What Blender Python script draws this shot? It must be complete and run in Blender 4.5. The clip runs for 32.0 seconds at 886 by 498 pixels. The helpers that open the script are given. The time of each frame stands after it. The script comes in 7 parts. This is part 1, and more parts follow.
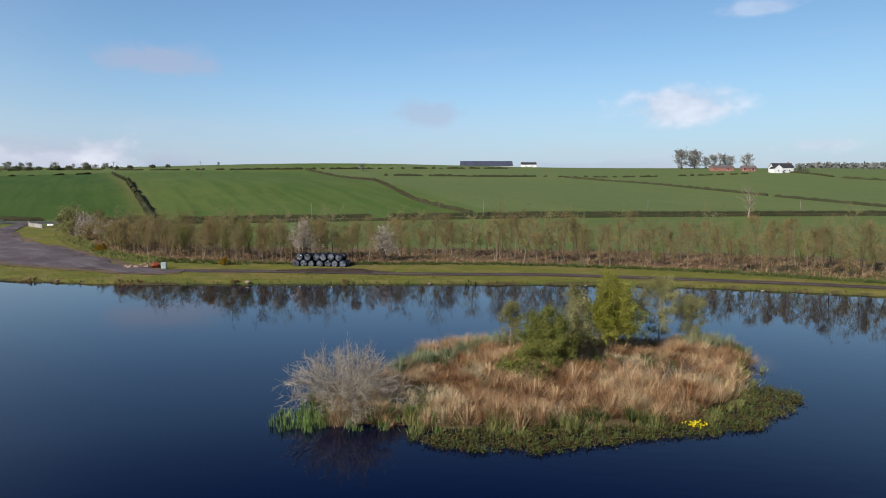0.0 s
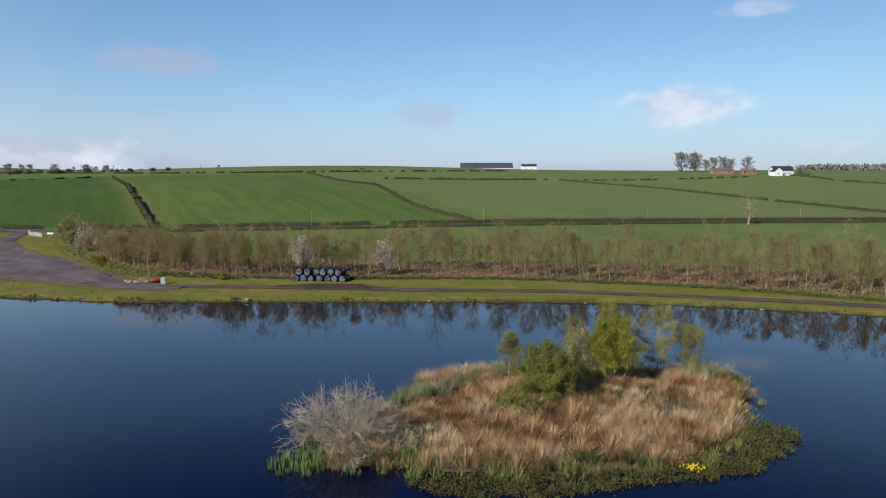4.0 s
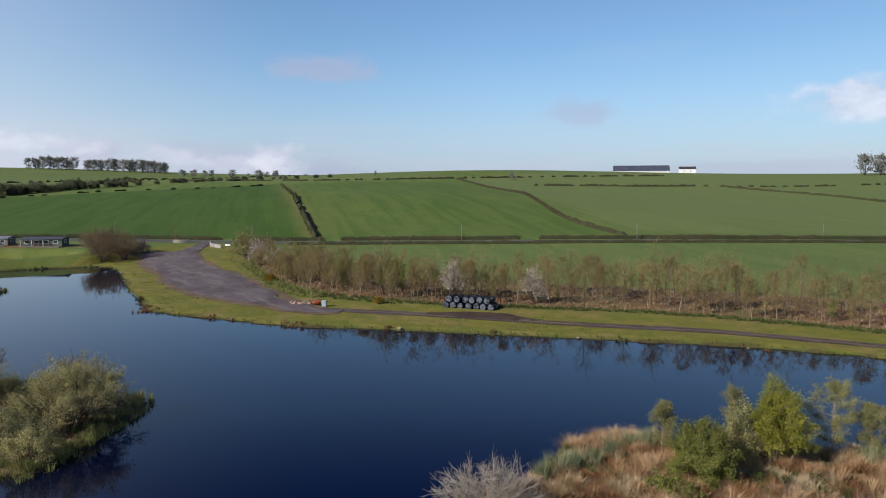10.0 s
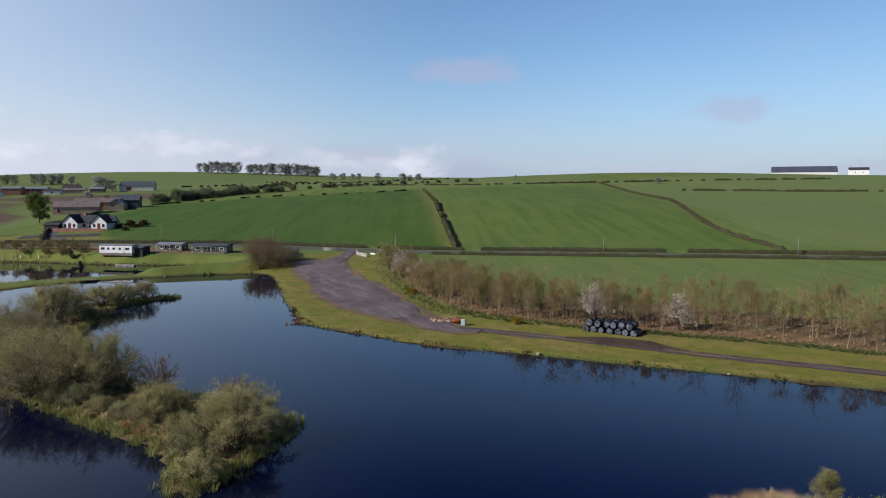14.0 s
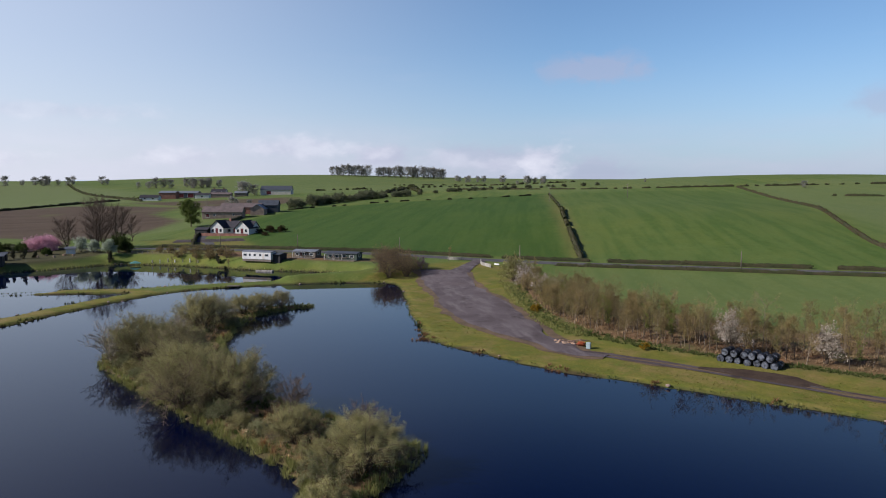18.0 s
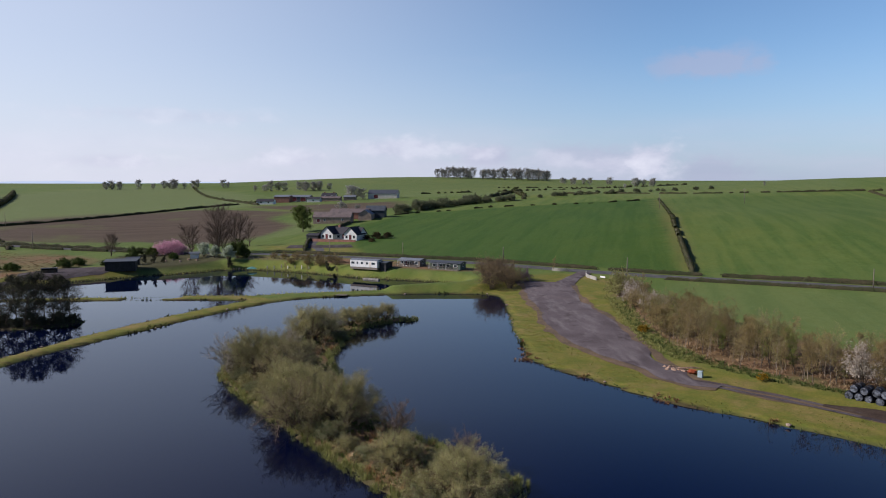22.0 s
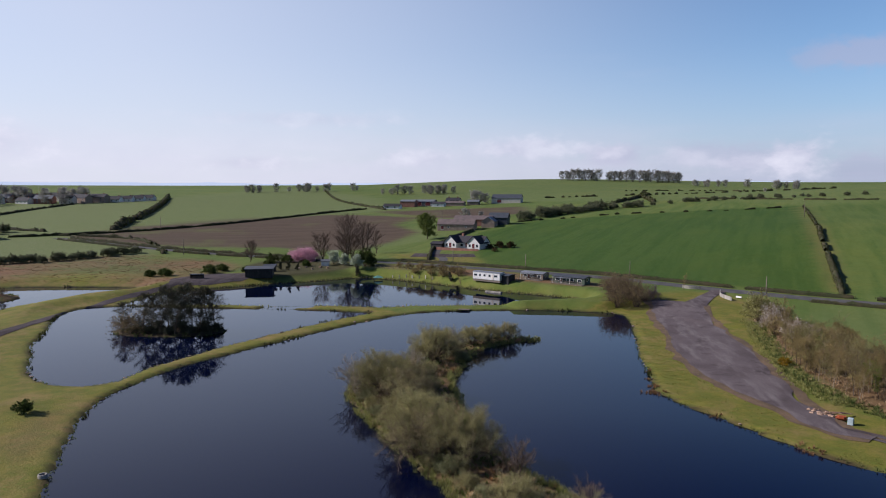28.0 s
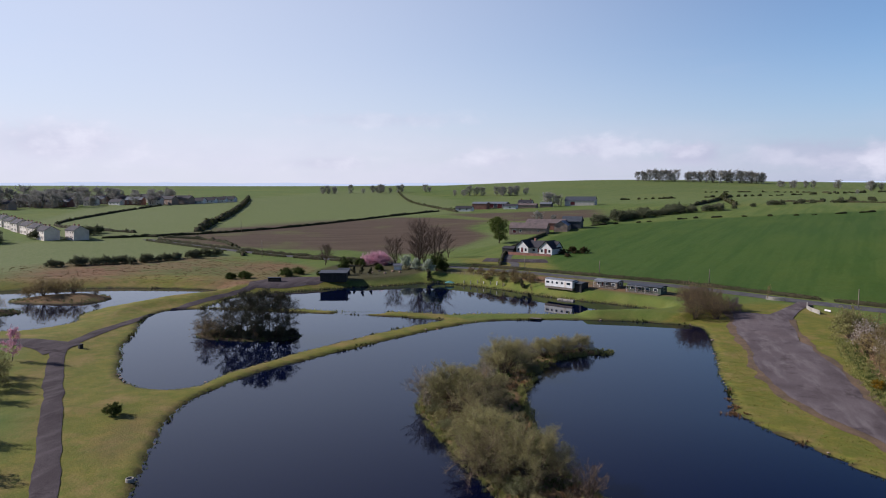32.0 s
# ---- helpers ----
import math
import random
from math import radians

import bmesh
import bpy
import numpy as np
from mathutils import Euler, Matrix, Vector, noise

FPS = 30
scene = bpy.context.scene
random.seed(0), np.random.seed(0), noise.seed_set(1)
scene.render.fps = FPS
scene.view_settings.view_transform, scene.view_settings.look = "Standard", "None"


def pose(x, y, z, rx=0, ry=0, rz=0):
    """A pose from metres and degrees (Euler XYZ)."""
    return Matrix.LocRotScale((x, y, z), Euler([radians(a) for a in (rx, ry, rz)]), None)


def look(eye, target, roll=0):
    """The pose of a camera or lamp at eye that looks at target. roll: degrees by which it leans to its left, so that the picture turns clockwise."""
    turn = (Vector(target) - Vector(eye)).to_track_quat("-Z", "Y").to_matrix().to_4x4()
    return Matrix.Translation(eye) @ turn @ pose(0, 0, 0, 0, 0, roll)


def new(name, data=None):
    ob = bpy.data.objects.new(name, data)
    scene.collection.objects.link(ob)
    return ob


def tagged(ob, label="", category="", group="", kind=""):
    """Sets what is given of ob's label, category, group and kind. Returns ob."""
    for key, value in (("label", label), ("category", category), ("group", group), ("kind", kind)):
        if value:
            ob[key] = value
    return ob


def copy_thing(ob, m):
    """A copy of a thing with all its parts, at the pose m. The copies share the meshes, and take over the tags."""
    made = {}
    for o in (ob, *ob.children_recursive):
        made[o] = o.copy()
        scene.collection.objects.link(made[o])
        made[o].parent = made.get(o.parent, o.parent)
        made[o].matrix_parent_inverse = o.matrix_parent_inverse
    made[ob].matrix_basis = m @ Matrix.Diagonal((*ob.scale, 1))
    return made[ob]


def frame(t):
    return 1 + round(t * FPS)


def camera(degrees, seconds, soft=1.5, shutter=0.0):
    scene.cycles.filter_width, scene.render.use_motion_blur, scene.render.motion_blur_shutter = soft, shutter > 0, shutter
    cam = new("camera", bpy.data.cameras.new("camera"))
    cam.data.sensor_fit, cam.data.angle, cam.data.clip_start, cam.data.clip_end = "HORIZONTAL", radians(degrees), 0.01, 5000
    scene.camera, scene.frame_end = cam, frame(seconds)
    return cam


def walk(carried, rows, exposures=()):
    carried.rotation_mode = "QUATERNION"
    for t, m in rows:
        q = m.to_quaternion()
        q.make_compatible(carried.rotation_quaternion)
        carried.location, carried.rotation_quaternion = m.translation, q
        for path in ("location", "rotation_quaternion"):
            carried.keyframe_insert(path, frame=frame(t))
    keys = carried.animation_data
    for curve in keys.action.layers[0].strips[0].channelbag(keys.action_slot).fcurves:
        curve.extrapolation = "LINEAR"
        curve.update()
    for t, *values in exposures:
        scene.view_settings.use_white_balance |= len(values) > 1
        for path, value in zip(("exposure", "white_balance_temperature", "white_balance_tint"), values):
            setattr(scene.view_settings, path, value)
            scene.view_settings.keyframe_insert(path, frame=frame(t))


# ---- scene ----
cam = camera(65.32, 32.0, 1.0)
PATH = [
    (0, pose(0.00, 0.00, 12.25, 85.06, 0, 0.00)),
    (3, pose(0.10, 0.09, 13.95, 85.07, 0, 0.02)),
    (5.5, pose(0.11, 0.20, 15.32, 85.09, 0, 0.06)),
    (6, pose(0.11, 0.22, 15.66, 85.09, 0, 0.75)),
    (7, pose(0.09, 0.27, 16.36, 85.10, 0, 3.58)),
    (9, pose(0.03, 0.38, 18.01, 85.12, 0, 9.43)),
    (11, pose(-0.06, 0.50, 19.57, 85.13, 0, 15.26)),
    (13, pose(-0.18, 0.63, 21.16, 85.15, 0, 21.04)),
    (15, pose(-0.32, 0.76, 22.74, 85.17, 0, 26.54)),
    (17.5, pose(-0.53, 0.94, 24.67, 85.18, 0, 32.85)),
    (19, pose(-0.66, 1.05, 25.83, 85.19, 0, 36.51)),
    (21, pose(-0.86, 1.20, 27.43, 85.20, 0, 40.71)),
    (23, pose(-1.06, 1.35, 28.94, 85.21, 0, 44.55)),
    (25, pose(-1.27, 1.51, 30.42, 85.21, 0, 47.98)),
    (28, pose(-1.59, 1.73, 32.29, 85.21, 0, 52.84)),
    (30, pose(-1.80, 1.87, 33.37, 85.20, 0, 55.92)),
    (32, pose(-2.00, 2.01, 34.39, 85.19, 0, 58.79)),
]
walk(cam, PATH, exposures=[(0, 0.27, 6000, 11), (12, 0.24, 5980, 13), (20, 0.2, 5960, 16), (32, 0.2, 5960, 19)])

# ---- daylight: low spring sun from the west-south-west, hazy blue sky with low cumulus ----
SUN_AZ, SUN_EL = radians(226), radians(31)
TO_SUN = Vector((math.cos(SUN_AZ) * math.cos(SUN_EL), math.sin(SUN_AZ) * math.cos(SUN_EL), math.sin(SUN_EL)))
sun = new("sun", bpy.data.lights.new("sun", "SUN"))
sun.data.energy, sun.data.angle, sun.data.color = 5.0, radians(0.6), (1.0, 0.93, 0.82)
sun.matrix_world = look(TO_SUN * 100, (0, 0, 0))
tagged(sun, kind="structure")

world = bpy.data.worlds.new("sky")
scene.world = world
world.use_nodes = True
wn, wl = world.node_tree.nodes, world.node_tree.links
wn.clear()


def wnode(kind, **values):
    n = wn.new(kind)
    for k, v in values.items():
        n.inputs[int(k[1:]) if k[0] == "i" and k[1:].isdigit() else k].default_value = v
    return n


def wmath(op, a, b=None, clamp=False):
    n = wn.new("ShaderNodeMath")
    n.operation, n.use_clamp = op, clamp
    for i, v in enumerate((a, b)):
        if v is None:
            continue
        if isinstance(v, (int, float)):
            n.inputs[i].default_value = v
        else:
            wl.new(v, n.inputs[i])
    return n.outputs[0]


sky = wn.new("ShaderNodeTexSky")
sky.sky_type, sky.sun_disc = "NISHITA", False
sky.sun_elevation, sky.sun_rotation = SUN_EL, radians(90) - SUN_AZ
sky.altitude, sky.air_density, sky.dust_density, sky.ozone_density = 60, 1.0, 0.5, 3.0
coord = wn.new("ShaderNodeTexCoord").outputs["Generated"]
split = wn.new("ShaderNodeSeparateXYZ")
wl.new(coord, split.inputs[0])
height = split.outputs[2]


def cloud_noise(scale, stretch, detail, seed):
    m = wn.new("ShaderNodeMapping")
    m.inputs["Scale"].default_value = (1, 1, stretch)
    m.inputs["Location"].default_value = (seed, seed * 0.7, 0)
    wl.new(coord, m.inputs["Vector"])
    n = wnode("ShaderNodeTexNoise", Scale=scale, Detail=detail, Roughness=0.55)
    wl.new(m.outputs[0], n.inputs["Vector"])
    return n.outputs["Fac"]


# a veil of low cloud along the horizon, thicker to the west
low = wmath("SUBTRACT", 1.0, wmath("DIVIDE", wmath("ABSOLUTE", wmath("SUBTRACT", height, 0.035)), 0.075), True)
west = wmath("ADD", wmath("MULTIPLY", split.outputs[0], -0.22), 0.02)
veil = wmath("MULTIPLY", wmath("MULTIPLY", wmath("ADD", wmath("SUBTRACT", cloud_noise(4.5, 5.5, 7, 3.0), 0.46), west), 3.2, True), low)
high = wmath("SUBTRACT", 1.0, wmath("DIVIDE", wmath("ABSOLUTE", wmath("SUBTRACT", height, 0.17)), 0.12), True)
wisps = wmath("MULTIPLY", wmath("MULTIPLY", wmath("SUBTRACT", cloud_noise(3.2, 6.0, 8, 11.0), 0.58), 1.4, True), high)
ragged, curls = cloud_noise(17.0, 1.8, 10, 5.0), cloud_noise(55.0, 1.5, 6, 2.0)
fray = wmath("ADD", wmath("MULTIPLY", wmath("SUBTRACT", ragged, 0.5), 2.4), wmath("MULTIPLY", wmath("SUBTRACT", curls, 0.5), 0.7))
# cumulus heads: direction, half width, half height, strength; the bright ones first, then dull grey drifts
BRIGHT = [
    ((0.318, 0.941, 0.112), 0.092, 0.034, 0.7), ((-0.438, 0.898, 0.044), 0.048, 0.032, 0.75), ((-0.452, 0.892, 0.053), 0.02, 0.02, 0.5), ((-0.487, 0.872, 0.036), 0.06, 0.02, 0.4),
    ((0.401, 0.888, 0.226), 0.06, 0.012, 0.35), ((0.474, 0.879, 0.055), 0.06, 0.012, 0.4), ((-0.72, 0.692, 0.06), 0.085, 0.02, 0.55), ((-0.65, 0.758, 0.057), 0.05, 0.014, 0.5),
    ((-0.819, 0.572, 0.047), 0.07, 0.015, 0.45), ((-0.998, 0.033, 0.062), 0.12, 0.034, 0.6), ((-0.93, 0.37, 0.039), 0.08, 0.014, 0.5), ((-0.893, 0.439, 0.1), 0.18, 0.014, 0.3), ((-0.56, 0.82, 0.045), 0.05, 0.016, 0.35),
]
DULL = [((-0.366, 0.916, 0.165), 0.085, 0.024, 0.55), ((-0.018, 0.994, 0.106), 0.058, 0.022, 0.45), ((-0.63, 0.775, 0.05), 0.05, 0.018, 0.6), ((-0.487, 0.865, 0.045), 0.07, 0.025, 0.45), ((-0.36, 0.93, 0.03), 0.06, 0.022, 0.5), ((-0.53, 0.84, 0.05), 0.06, 0.02, 0.4), ((0.2, 0.97, 0.03), 0.2, 0.012, 0.35)]


def heads(rows):
    total = None
    for way, wide, tall, strength in rows:
        d = wn.new("ShaderNodeVectorMath")
        d.operation = "SUBTRACT"
        wl.new(coord, d.inputs[0])
        d.inputs[1].default_value = Vector(way).normalized()
        s = wn.new("ShaderNodeVectorMath")
        s.operation = "MULTIPLY"
        wl.new(d.outputs[0], s.inputs[0])
        s.inputs[1].default_value = (1 / wide, 1 / wide, 1 / tall)
        ln = wn.new("ShaderNodeVectorMath")
        ln.operation = "LENGTH"
        wl.new(s.outputs[0], ln.inputs[0])
        away = ln.outputs["Value"]
        body = wmath("MULTIPLY", wmath("ADD", wmath("SUBTRACT", 1.05, away), fray), 1.7, True)
        body = wmath("MULTIPLY", wmath("MULTIPLY", body, wmath("SUBTRACT", 1.5, away, True)), strength)
        total = body if total is None else wmath("MAXIMUM", total, body)
    return total


def blend(fac, a, b):
    n = wn.new("ShaderNodeMix")
    n.data_type = "RGBA"
    for sock, v in ((n.inputs["Factor"], fac), (n.inputs[6], a), (n.inputs[7], b)):
        if isinstance(v, tuple):
            sock.default_value = (*v, 1)
        else:
            wl.new(v, sock)
    return n.outputs[2]


hazy = wmath("MULTIPLY", wmath("POWER", wmath("SUBTRACT", 1.0, wmath("DIVIDE", wmath("ABSOLUTE", height), 0.2), True), 1.6), 0.85)
sunward = wmath("POWER", wmath("MULTIPLY", wmath("SUBTRACT", wmath("MULTIPLY", split.outputs[0], -1.0), 0.38), 1.72, True), 1.6)
deep = wmath("DIVIDE", wmath("SUBTRACT", height, 0.3), 0.15, True)
zenith = wn.new("ShaderNodeMix")
zenith.data_type, zenith.blend_type = "RGBA", "MULTIPLY"
wl.new(deep, zenith.inputs["Factor"])
wl.new(sky.outputs[0], zenith.inputs[6])
zenith.inputs[7].default_value = (0.15, 0.27, 0.55, 1)
eastward = wmath("MULTIPLY", wmath("ADD", split.outputs[0], 0.15), 1.4, True)
tint = wn.new("ShaderNodeMix")
tint.data_type, tint.blend_type = "RGBA", "MULTIPLY"
tint.inputs["Factor"].default_value = 1.0
wl.new(zenith.outputs[2], tint.inputs[6])
wl.new(blend(eastward, (0.9, 0.97, 0.97), (0.78, 0.82, 0.78)), tint.inputs[7])
sky_col = blend(hazy, tint.outputs[2], blend(sunward, (3.2, 3.7, 4.75), (5.6, 5.7, 5.9)))
sky_col = blend(wmath("MULTIPLY", sunward, 0.68), sky_col, (5.75, 5.9, 6.05))
sky_col = blend(heads(DULL), sky_col, (3.5, 3.6, 4.4))
sky_col = blend(wmath("MAXIMUM", wmath("MULTIPLY", veil, 0.55), wmath("MULTIPLY", wisps, 0.4)), sky_col, blend(sunward, blend(ragged, (3.9, 4.0, 4.75), (5.3, 5.2, 5.6)), blend(ragged, (5.2, 5.2, 5.8), (6.8, 6.6, 6.8))))
sky_col = blend(heads(BRIGHT), sky_col, blend(wmath("ADD", fray, 0.45, True), (4.5, 4.5, 5.1), (7.1, 6.95, 7.0)))
bg = wnode("ShaderNodeBackground", Strength=0.111)
wl.new(sky_col, bg.inputs[0])
wl.new(bg.outputs[0], wn.new("ShaderNodeOutputWorld").inputs[0])

# ---- materials ----
def shader(name):
    m = bpy.data.materials.new(name)
    m.use_nodes = True
    nt = m.node_tree
    b = nt.nodes["Principled BSDF"]
    return m, nt, b


def noise_fac(nt, scale, detail=4, rough=0.55, vec=None, lo=0.35, hi=0.65):
    if vec is None:
        vec = nt.nodes.new("ShaderNodeNewGeometry").outputs["Position"]
    n = nt.nodes.new("ShaderNodeTexNoise")
    n.inputs["Scale"].default_value, n.inputs["Detail"].default_value, n.inputs["Roughness"].default_value = scale, detail, rough
    nt.links.new(vec, n.inputs["Vector"])
    r = nt.nodes.new("ShaderNodeMapRange")
    r.inputs["From Min"].default_value, r.inputs["From Max"].default_value = lo, hi
    nt.links.new(n.outputs["Fac"], r.inputs["Value"])
    return r.outputs[0]


def mixed(nt, fac, a, b, mode="MIX"):
    m = nt.nodes.new("ShaderNodeMix")
    m.data_type, m.blend_type = "RGBA", mode
    for sock, v in ((m.inputs["Factor"], fac), (m.inputs[6], a), (m.inputs[7], b)):
        if isinstance(v, (int, float)):
            sock.default_value = v
        elif isinstance(v, tuple):
            sock.default_value = (*v[:3], 1)
        else:
            nt.links.new(v, sock)
    return m.outputs[2]


def bumped(nt, b, scale, strength, dist=0.05, detail=5):
    n = noise_fac(nt, scale, detail, 0.6, None, 0.2, 0.8)
    u = nt.nodes.new("ShaderNodeBump")
    u.inputs["Strength"].default_value, u.inputs["Distance"].default_value = strength, dist
    nt.links.new(n, u.inputs["Height"])
    nt.links.new(u.outputs[0], b.inputs["Normal"])


def dim(c, k):
    return tuple(v * k for v in c[:3])


def surface(name, col, col2=None, rough=0.8, scale=0.8, fine=9.0, bump=0.3, bscale=25.0, metal=0.0, spec=0.3, vary=0.12):
    """Plain matter: two colours blotched at a large and a small scale, each object slightly its own."""
    m, nt, b = shader(name)
    col2 = col2 or dim(col, 0.72)
    c = mixed(nt, noise_fac(nt, scale), col, col2)
    c = mixed(nt, noise_fac(nt, fine, 3), c, mixed(nt, 1.0, c, (0.78, 0.78, 0.78), "MULTIPLY"))
    info = nt.nodes.new("ShaderNodeObjectInfo").outputs["Random"]
    r = nt.nodes.new("ShaderNodeMapRange")
    r.inputs["To Min"].default_value, r.inputs["To Max"].default_value = 1 - vary, 1 + vary
    nt.links.new(info, r.inputs["Value"])
    hsv = nt.nodes.new("ShaderNodeHueSaturation")
    nt.links.new(r.outputs[0], hsv.inputs["Value"])
    nt.links.new(c, hsv.inputs["Color"])
    nt.links.new(hsv.outputs[0], b.inputs["Base Color"])
    b.inputs["Roughness"].default_value, b.inputs["Metallic"].default_value = rough, metal
    b.inputs["Specular IOR Level"].default_value = spec
    if bump:
        bumped(nt, b, bscale, bump)
    return m


def foliage(name, cols, rough=0.8, through_light=0.3, clump=0.35, spec=0.1, patch=(0.68, 0.7, 0.66)):
    """Leaves or blades: each one its own mix of the colours, and clumps that differ."""
    m, nt, b = shader(name)
    isl = nt.nodes.new("ShaderNodeNewGeometry").outputs["Random Per Island"]
    ramp = nt.nodes.new("ShaderNodeValToRGB")
    el = ramp.color_ramp.elements
    el[0].color, el[1].color = (*cols[0], 1), (*cols[-1], 1)
    for i, c in enumerate(cols[1:-1]):
        e = el.new((i + 1) / (len(cols) - 1))
        e.color = (*c, 1)
    nt.links.new(isl, ramp.inputs[0])
    info = nt.nodes.new("ShaderNodeObjectInfo").outputs["Random"]
    r = nt.nodes.new("ShaderNodeMapRange")
    r.inputs["To Min"].default_value, r.inputs["To Max"].default_value = 0.8, 1.2
    nt.links.new(info, r.inputs["Value"])
    hsv = nt.nodes.new("ShaderNodeHueSaturation")
    nt.links.new(r.outputs[0], hsv.inputs["Value"])
    c = mixed(nt, noise_fac(nt, clump, 3), ramp.outputs[0], mixed(nt, 1.0, ramp.outputs[0], patch, "MULTIPLY"))
    nt.links.new(c, hsv.inputs["Color"])
    nt.links.new(hsv.outputs[0], b.inputs["Base Color"])
    b.inputs["Roughness"].default_value, b.inputs["Specular IOR Level"].default_value = rough, spec
    if through_light:
        t = nt.nodes.new("ShaderNodeBsdfTranslucent")
        nt.links.new(hsv.outputs[0], t.inputs[0])
        mx = nt.nodes.new("ShaderNodeMixShader")
        mx.inputs[0].default_value = through_light
        out = nt.nodes["Material Output"]
        nt.links.new(b.outputs[0], mx.inputs[1])
        nt.links.new(t.outputs[0], mx.inputs[2])
        nt.links.new(mx.outputs[0], out.inputs[0])
    return m


def ground_material():
    m, nt, b = shader("pasture")
    pos = nt.nodes.new("ShaderNodeNewGeometry").outputs["Position"]
    att = nt.nodes.new("ShaderNodeAttribute")
    att.attribute_name = "zone"
    sep = nt.nodes.new("ShaderNodeSeparateColor")
    nt.links.new(att.outputs["Color"], sep.inputs[0])
    att2 = nt.nodes.new("ShaderNodeAttribute")
    att2.attribute_name = "crop"
    sep2 = nt.nodes.new("ShaderNodeSeparateColor")
    nt.links.new(att2.outputs["Color"], sep2.inputs[0])
    big, mid, fine = noise_fac(nt, 0.018, 5, 0.6), noise_fac(nt, 0.25, 5, 0.6), noise_fac(nt, 3.0, 4, 0.65)
    grass = mixed(nt, big, (0.124, 0.162, 0.036), (0.152, 0.18, 0.046))
    grass = mixed(nt, mid, grass, (0.142, 0.184, 0.05))
    grass = mixed(nt, noise_fac(nt, 0.05, 6, 0.7, None, 0.62, 0.78), grass, (0.16, 0.175, 0.06))
    tram = nt.nodes.new("ShaderNodeMapping")
    tram.vector_type = "TEXTURE"
    tram.inputs["Rotation"].default_value, tram.inputs["Scale"].default_value = (0, 0, radians(117)), (80, 5, 10)
    nt.links.new(pos, tram.inputs["Vector"])
    grass = mixed(nt, noise_fac(nt, 1.0, 4, 0.6, tram.outputs[0], 0.45, 0.62), grass, mixed(nt, 1.0, grass, (0.74, 0.85, 0.74), "MULTIPLY"))
    grass = mixed(nt, noise_fac(nt, 0.7, 5, 0.7, None, 0.42, 0.62), grass, mixed(nt, 1.0, grass, (0.84, 0.89, 0.8), "MULTIPLY"))
    # own tint of the paler fields, lifted further in place of haze
    pale = mixed(nt, noise_fac(nt, 0.5, 6, 0.7, None, 0.4, 0.62), (0.15, 0.182, 0.064), (0.184, 0.206, 0.084))
    grass = mixed(nt, noise_fac(nt, 0.011, 6, 0.62, None, 0.5, 0.68), grass, mixed(nt, 1.0, grass, (1.3, 1.12, 1.05), "MULTIPLY"))
    grass = mixed(nt, sep2.outputs[2], grass, mixed(nt, 1.0, grass, (0.49, 0.65, 0.46), "MULTIPLY"))
    grass = mixed(nt, sep2.outputs[0], grass, pale)
    mown = mixed(nt, mid, (0.215, 0.186, 0.038), (0.154, 0.157, 0.03))
    mown = mixed(nt, noise_fac(nt, 0.12, 5, 0.65, None, 0.47, 0.68), mown, (0.28, 0.195, 0.075))
    mown = mixed(nt, noise_fac(nt, 0.9, 4, 0.6, None, 0.55, 0.75), mown, (0.19, 0.2, 0.038))
    wave = nt.nodes.new("ShaderNodeTexNoise")
    wave.inputs["Scale"].default_value, wave.inputs["Detail"].default_value = 1.0, 5
    stretch = nt.nodes.new("ShaderNodeMapping")
    stretch.vector_type = "TEXTURE"
    stretch.inputs["Rotation"].default_value, stretch.inputs["Scale"].default_value = (0, 0, radians(62)), (45, 4, 4)
    nt.links.new(pos, stretch.inputs["Vector"])
    nt.links.new(stretch.outputs[0], wave.inputs["Vector"])
    furrow = nt.nodes.new("ShaderNodeMapRange")
    furrow.inputs["From Min"].default_value, furrow.inputs["From Max"].default_value = 0.3, 0.72
    nt.links.new(wave.outputs["Fac"], furrow.inputs["Value"])
    soil = mixed(nt, furrow.outputs[0], (0.085, 0.056, 0.04), (0.13, 0.09, 0.062))
    soil = mixed(nt, noise_fac(nt, 0.03, 5, 0.65, None, 0.52, 0.72), soil, (0.13, 0.125, 0.05))
    rough_c = mixed(nt, mid, (0.25, 0.135, 0.075), (0.17, 0.11, 0.06))
    rough_c = mixed(nt, noise_fac(nt, 0.08, 5, 0.65, None, 0.52, 0.66), rough_c, (0.125, 0.13, 0.045))
    mown = mixed(nt, noise_fac(nt, 0.45, 6, 0.7, None, 0.42, 0.6), mown, mixed(nt, 1.0, mown, (0.8, 0.86, 0.76), "MULTIPLY"))
    c = mixed(nt, sep.outputs[2], grass, mown)
    c = mixed(nt, sep.outputs[0], c, soil)
    c = mixed(nt, sep.outputs[1], c, rough_c)
    c = mixed(nt, sep2.outputs[1], c, mixed(nt, fine, (0.05, 0.035, 0.022), (0.085, 0.06, 0.036)))
    c = mixed(nt, fine, c, mixed(nt, 1.0, c, (0.8, 0.83, 0.74), "MULTIPLY"))
    c = mixed(nt, noise_fac(nt, 9.0, 3, 0.7), c, mixed(nt, 1.0, c, (0.74, 0.76, 0.7), "MULTIPLY"))
    nt.links.new(c, b.inputs["Base Color"])
    b.inputs["Roughness"].default_value, b.inputs["Specular IOR Level"].default_value = 0.9, 0.12
    bumped(nt, b, 2.6, 0.35, 0.2, 8)
    return m


